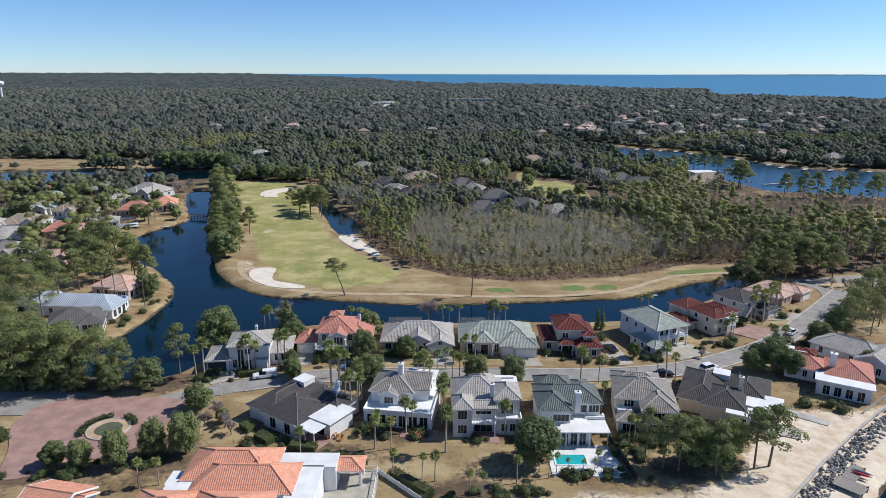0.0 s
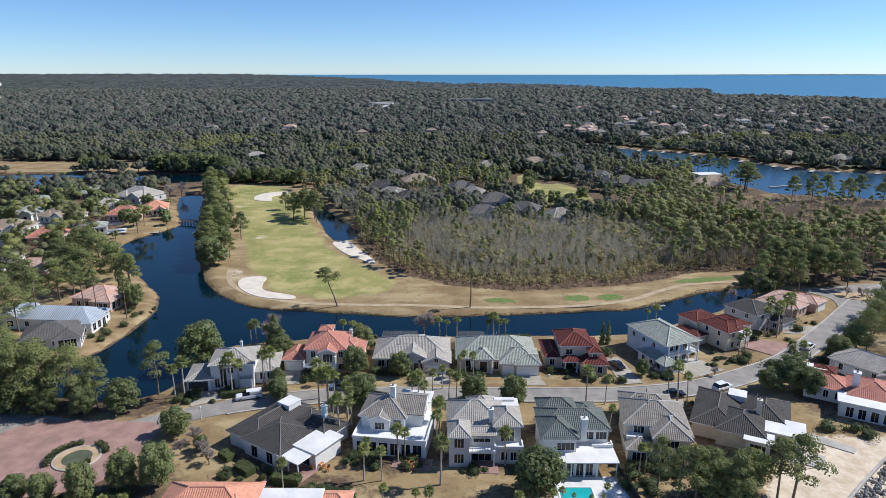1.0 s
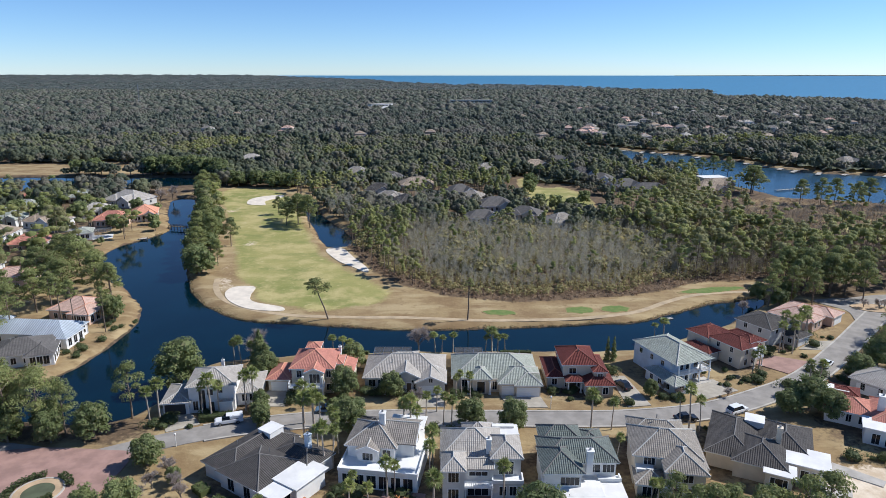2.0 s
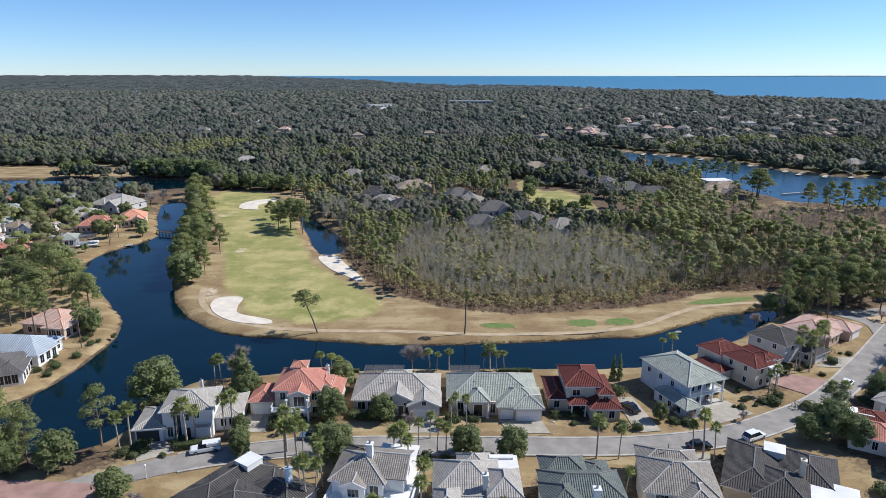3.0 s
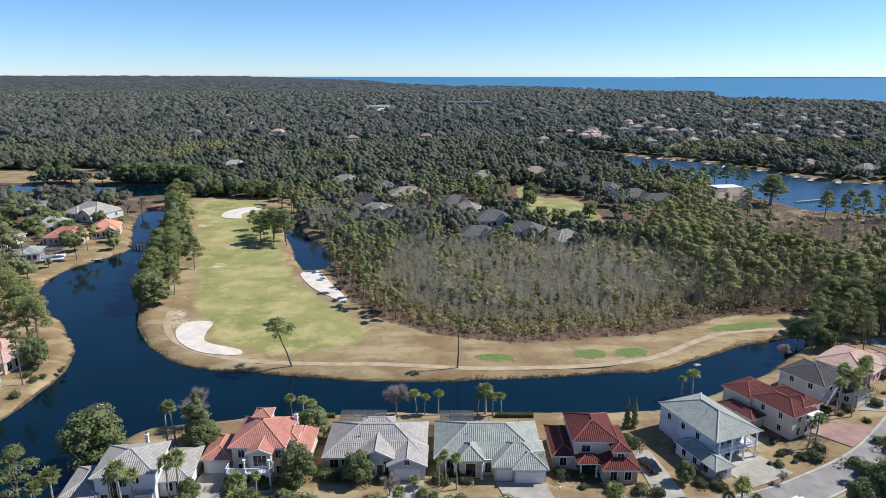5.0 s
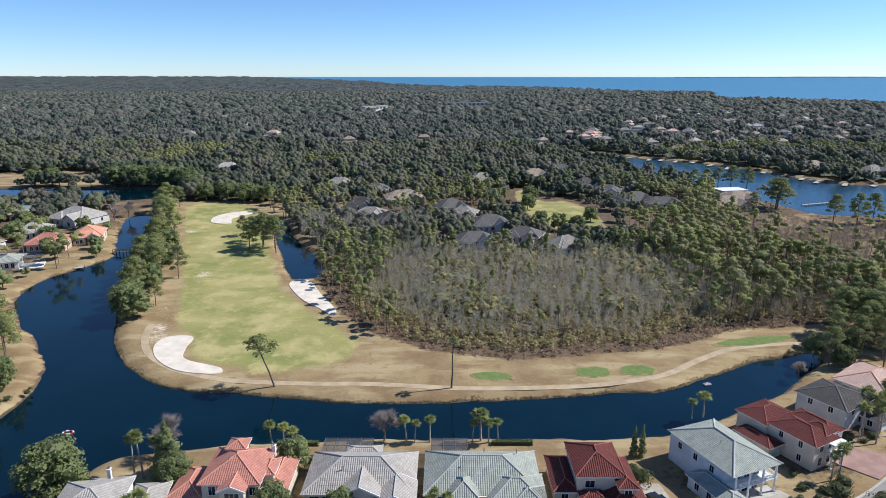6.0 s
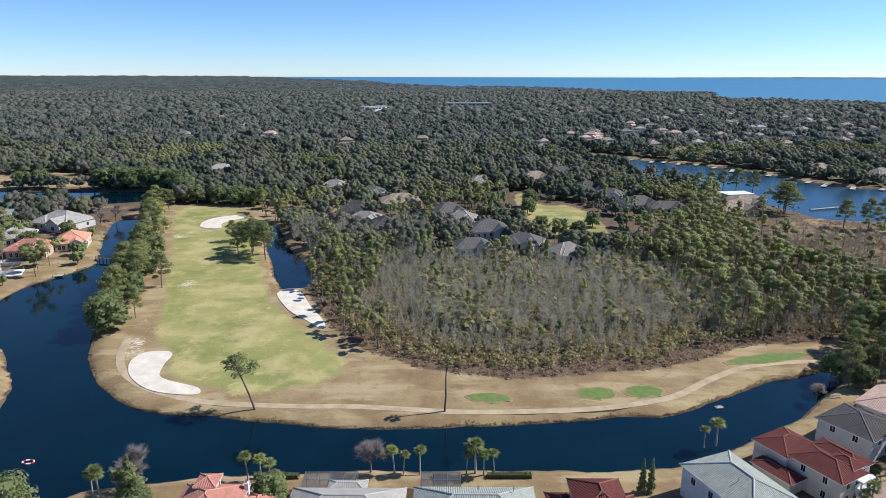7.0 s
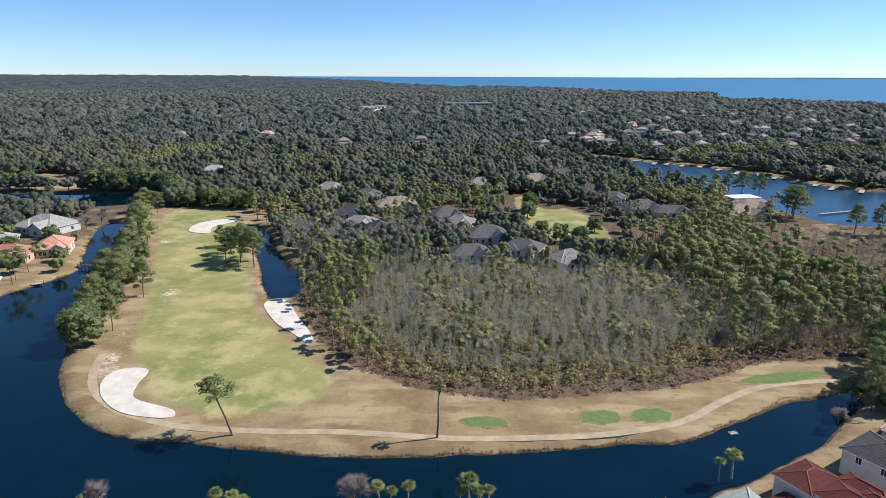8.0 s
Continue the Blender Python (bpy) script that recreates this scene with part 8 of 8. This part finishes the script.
def garden_table(x, y, turn):
    t = thing("garden_table", pose(x, y, 0.12, 0, 0, turn), "orange-brown wooden garden table on the terrace", "table", "garden furniture")
    for i in range(5):
        piece("slat", box_mesh("table", "slat", M_TEAK, (-0.95, -0.09, 0, 0.95, 0.09, 0.04)), t, pose(0, -0.4 + i * 0.2, 0.72))
    for lx in (-0.85, 0.85):
        for ly in (-0.4, 0.4):
            piece("leg", box_mesh("table_leg", "leg", M_TEAK, (-0.04, -0.04, 0, 0.04, 0.04, 0.72)), t, pose(lx, ly, 0))


def garden_chair(x, y, turn):
    c = thing("garden_chair", pose(x, y, 0.12, 0, 0, turn), "orange-brown wooden garden chair with a slanted back", "chair", "garden furniture")
    piece("seat", box_mesh("chair", "seat", M_TEAK, (-0.3, -0.3, 0.36, 0.3, 0.3, 0.42)), c)
    for i in range(4):
        piece("back_slat", box_mesh("chair", "back_slat", M_TEAK, (-0.06, -0.02, 0, 0.06, 0.02, 0.65)), c, pose(-0.22 + i * 0.147, 0.28, 0.4, -16))
    for lx in (-0.26, 0.26):
        piece("armrest", box_mesh("chair", "armrest", M_TEAK, (-0.06, -0.34, 0, 0.06, 0.34, 0.04)), c, pose(lx, 0, 0.6))
        for ly in (-0.26, 0.26):
            piece("leg", box_mesh("chair_leg", "leg", M_TEAK, (-0.04, -0.04, 0, 0.04, 0.04, 0.6)), c, pose(lx, ly, 0))


garden_table(-20.6, 108.2, -33)
for x, y, turn in ((-21.8, 108.9, 60), (-19.6, 107.4, -120), (-21.3, 107.2, 150), (-18.6, 106.6, -20), (-4.9, 108.6, 160), (-3.4, 108.4, 195), (-4.0, 107.2, 20)):
    garden_chair(x, y, turn)

# ---- shrubs and hedges round the houses ----
srng = random.Random(12)
shrub_used = set()


def shrub(x, y, s, k):
    src = SHRUBS[k]
    m = pose(x, y, 0, 0, 0, srng.uniform(0, 360))
    if k in shrub_used:
        o = copy_thing(src, m)
    else:
        shrub_used.add(k)
        o = src
        o.matrix_basis = m
    o.scale = (s, s, s * srng.uniform(0.8, 1.1))


for x0, x1, y0, y1, n in ((-51, -40, 134.4, 135.8, 4), (-30, -18, 140, 142.5, 10), (-15, -3, 143, 145.2, 9), (4, 13, 142.6, 145, 8), (24.6, 32, 144, 146.5, 7), (40.2, 41, 152, 160, 4), (47, 54, 140.5, 143, 5), (62, 70, 148, 156, 7), (70, 78, 150, 153, 5), (80, 90, 163, 168, 9), (92, 104, 174, 178, 9), (-37, -28, 104, 108, 10), (-16, -2, 107, 110.5, 12), (2, 16, 106, 108, 5), (33, 47, 103, 108, 12), (19, 29, 95, 96.6, 9), (31.5, 36, 95, 103, 8), (50, 62, 108, 112, 8),):
    for _ in range(n):
        shrub(srng.uniform(x0, x1), srng.uniform(y0, y1), srng.uniform(0.55, 1.25), srng.randrange(3))
for x0, x1, y0, y1, n in ((74, 84, 117, 121, 8), (-24, -14, 98, 104, 10), (-4, 18, 89.5, 92, 14), (-62, -48, 96, 100, 10), (-76, -60, 94, 97, 10), (-56, -46, 130, 133, 8), (-92, -82, 172, 190, 8), (-92, -86, 160, 172, 8), (24, 46, 140, 142, 4), (86, 96, 148, 156, 9), (46, 64, 128.5, 131.2, 4), (-22, 46, 129.4, 131, 7),):
    for _ in range(n):
        shrub(srng.uniform(x0, x1), srng.uniform(y0, y1), srng.uniform(0.55, 1.25), srng.randrange(3))
shrub(78.5, 148.5, 1.3, 2), shrub(38.4, 140.6, 1.0, 2), shrub(96, 170, 1.2, 2)
hedge(-43, 133.6, 14, 6.5, 1.8, 1.2), hedge(-33, 106.5, -38, 4, 2.2, 1.3), hedge(-25, 103.5, -10, 5, 2.2, 1.5), hedge(-37.4, 110.5, -40, 3, 2.0, 1.2), hedge(-16, 100, -28, 7, 1.6, 1.0), hedge(-5, 93.4, -40, 9, 1.8, 1.3), hedge(-86, 104, 60, 10, 6, 2.2, "broad dark hedge beside the court"), hedge(-83, 99, 40, 7, 4, 1.6)
for x, y in ((-20, 164.6), (20, 165)):
    hedge(x, y, 0, 8, 1.0, 0.8)
# reeds along the fairway shore
rg = np.random.default_rng(23)
idx = rg.integers(0, len(LAKE), 20000)
edge_dir = unit(np.roll(LAKE, -1, 0) - np.roll(LAKE, 1, 0))[idx]
P = LAKE[idx] + edge_dir * rg.uniform(-1.4, 1.4, (len(idx), 1))
out = np.stack([edge_dir[:, 1], -edge_dir[:, 0]], 1)
out *= -np.sign(signed(P[:, 0] + out[:, 0], P[:, 1] + out[:, 1], LAKE))[:, None]
w = np.array([noise.noise((x * 0.11, y * 0.11, 0)) + 0.45 * noise.noise((x * 0.34, y * 0.34, 4.0)) for x, y in P])
depth = rg.uniform(0, 0.9, len(P)) * np.clip(0.7 + 1.2 * w, 0.3, 1.4)
P = P + out * (w * 0.9 + 0.1 + depth)[:, None]
ok = (P[:, 1] > 178) & (P[:, 1] > 186 + 0.45 * (P[:, 0] - 60)) & (P[:, 1] < 290) & (P[:, 0] + 0.45 * P[:, 1] > 6.5)
P, depth = P[ok], depth[ok]
c = np.stack([P[:, 0], P[:, 1], -0.95 + 0.42 * depth + rg.uniform(-0.1, 0.3, len(P))], 1)
tagged(new("shore_reeds", quads_mesh("shore_reeds", leaf_quads(c, unit(rg.normal(0, 1, (len(P), 3)) * (1, 1, 0.35)), 0.15, rg), L_REED, 0.3)), "ragged tan and brown reeds on the lake edge", "reeds", kind="stuff")

# the opposite shore, a low line of woods across the sea
fx = np.arange(1650, 3900, 45.0)
rg = np.random.default_rng(31)
base = float(rise(0.0, 4850.0)) - 1.5
top = base + 2.5 + 3.5 * np.clip((fx - 1650) / 900, 0, 1) * rg.uniform(0.6, 1.0, len(fx))
sv = [(x + dx, 4850.0 + dy, z) for x, t in zip(fx, top) for dx, dy, z in ((0, -20, base), (0, -20 + 6, t), (8, 25, t * 0.99 + base * 0.01), (0, 30, base))]
sf = [(4 * i + j, 4 * i + j + 4, 4 * i + j + 5, 4 * i + j + 1) for i in range(len(fx) - 1) for j in range(3)]
tagged(new("far_shore", mesh_of("far_shore", sv, sf, (L_HORIZON,))), "low dark wooded shore across the sea", "shore", kind="stuff")

# landmarks far off
for x, y, t, L in ((-116, 1190, 48, 52), (51, 1345, 3, 84)):
    b = thing("long_building", pose(x, y, 0, 0, 0, t), "long low white building far among the trees", "building")
    bm = bmesh.new()
    add_box(bm, -L / 2, -5, 0, L / 2, 5, 12)
    part("wall", bm, M_WHITE, b)
    bm = bmesh.new()
    add_box(bm, -L / 2 - 1, -5.6, 12, L / 2 + 1, 5.6, 13, 0.2)
    part("roof", bm, M_CONCRETE, b)
    for i in range(int(L / 8)):
        piece("window", box_mesh("far", "far_window", M_GLASS, (-2.6, -0.2, 0, 2.6, 0.05, 2.2)), b, pose(-L / 2 + 4 + i * 8, -5, 8.5))
mast = thing("radio_mast", pose(-612, 1330, 0), "thin grey lattice mast over the woods", "mast")
for k in range(3):
    bm = bmesh.new()
    a = radians(120 * k)
    add_tube(bm, [(2.2 * math.cos(a), 2.2 * math.sin(a), 0), (0.7 * math.cos(a), 0.7 * math.sin(a), 44)], [0.35, 0.25], 5)
    part("leg", bm, M_METAL, mast)
for z in range(4, 44, 5):
    bm = bmesh.new()
    r = 2.2 - 1.5 * z / 44
    add_tube(bm, [(r, 0, z), (-r * 0.5, r * 0.87, z), (-r * 0.5, -r * 0.87, z), (r, 0, z)], [0.15] * 4, 4, False)
    part("brace", bm, M_METAL, mast)
tower = thing("water_tower", pose(-968, 1432, 0), "white water tower over distant woods", "water tower")
bm = bmesh.new()
add_tube(bm, [(0, 0, 0), (0, 0, 4), (0, 0, 34)], [5, 2.2, 2.0], 12)
part("stem", bm, M_WHITE, tower)
bm = bmesh.new()
add_tube(bm, [(0, 0, 33), (0, 0, 36), (0, 0, 40), (0, 0, 43), (0, 0, 45)], [2.0, 7.0, 8.5, 7.0, 1.0], 20)
part("tank", bm, M_WHITE, tower)
ribbon("road", smooth_line([(-215, 262), (-185, 290), (-160, 292), (-150, 300), (-158, 325)]), 4.5, 0.12, M_ASPHALT, "pale asphalt lane between west bank houses", "road")
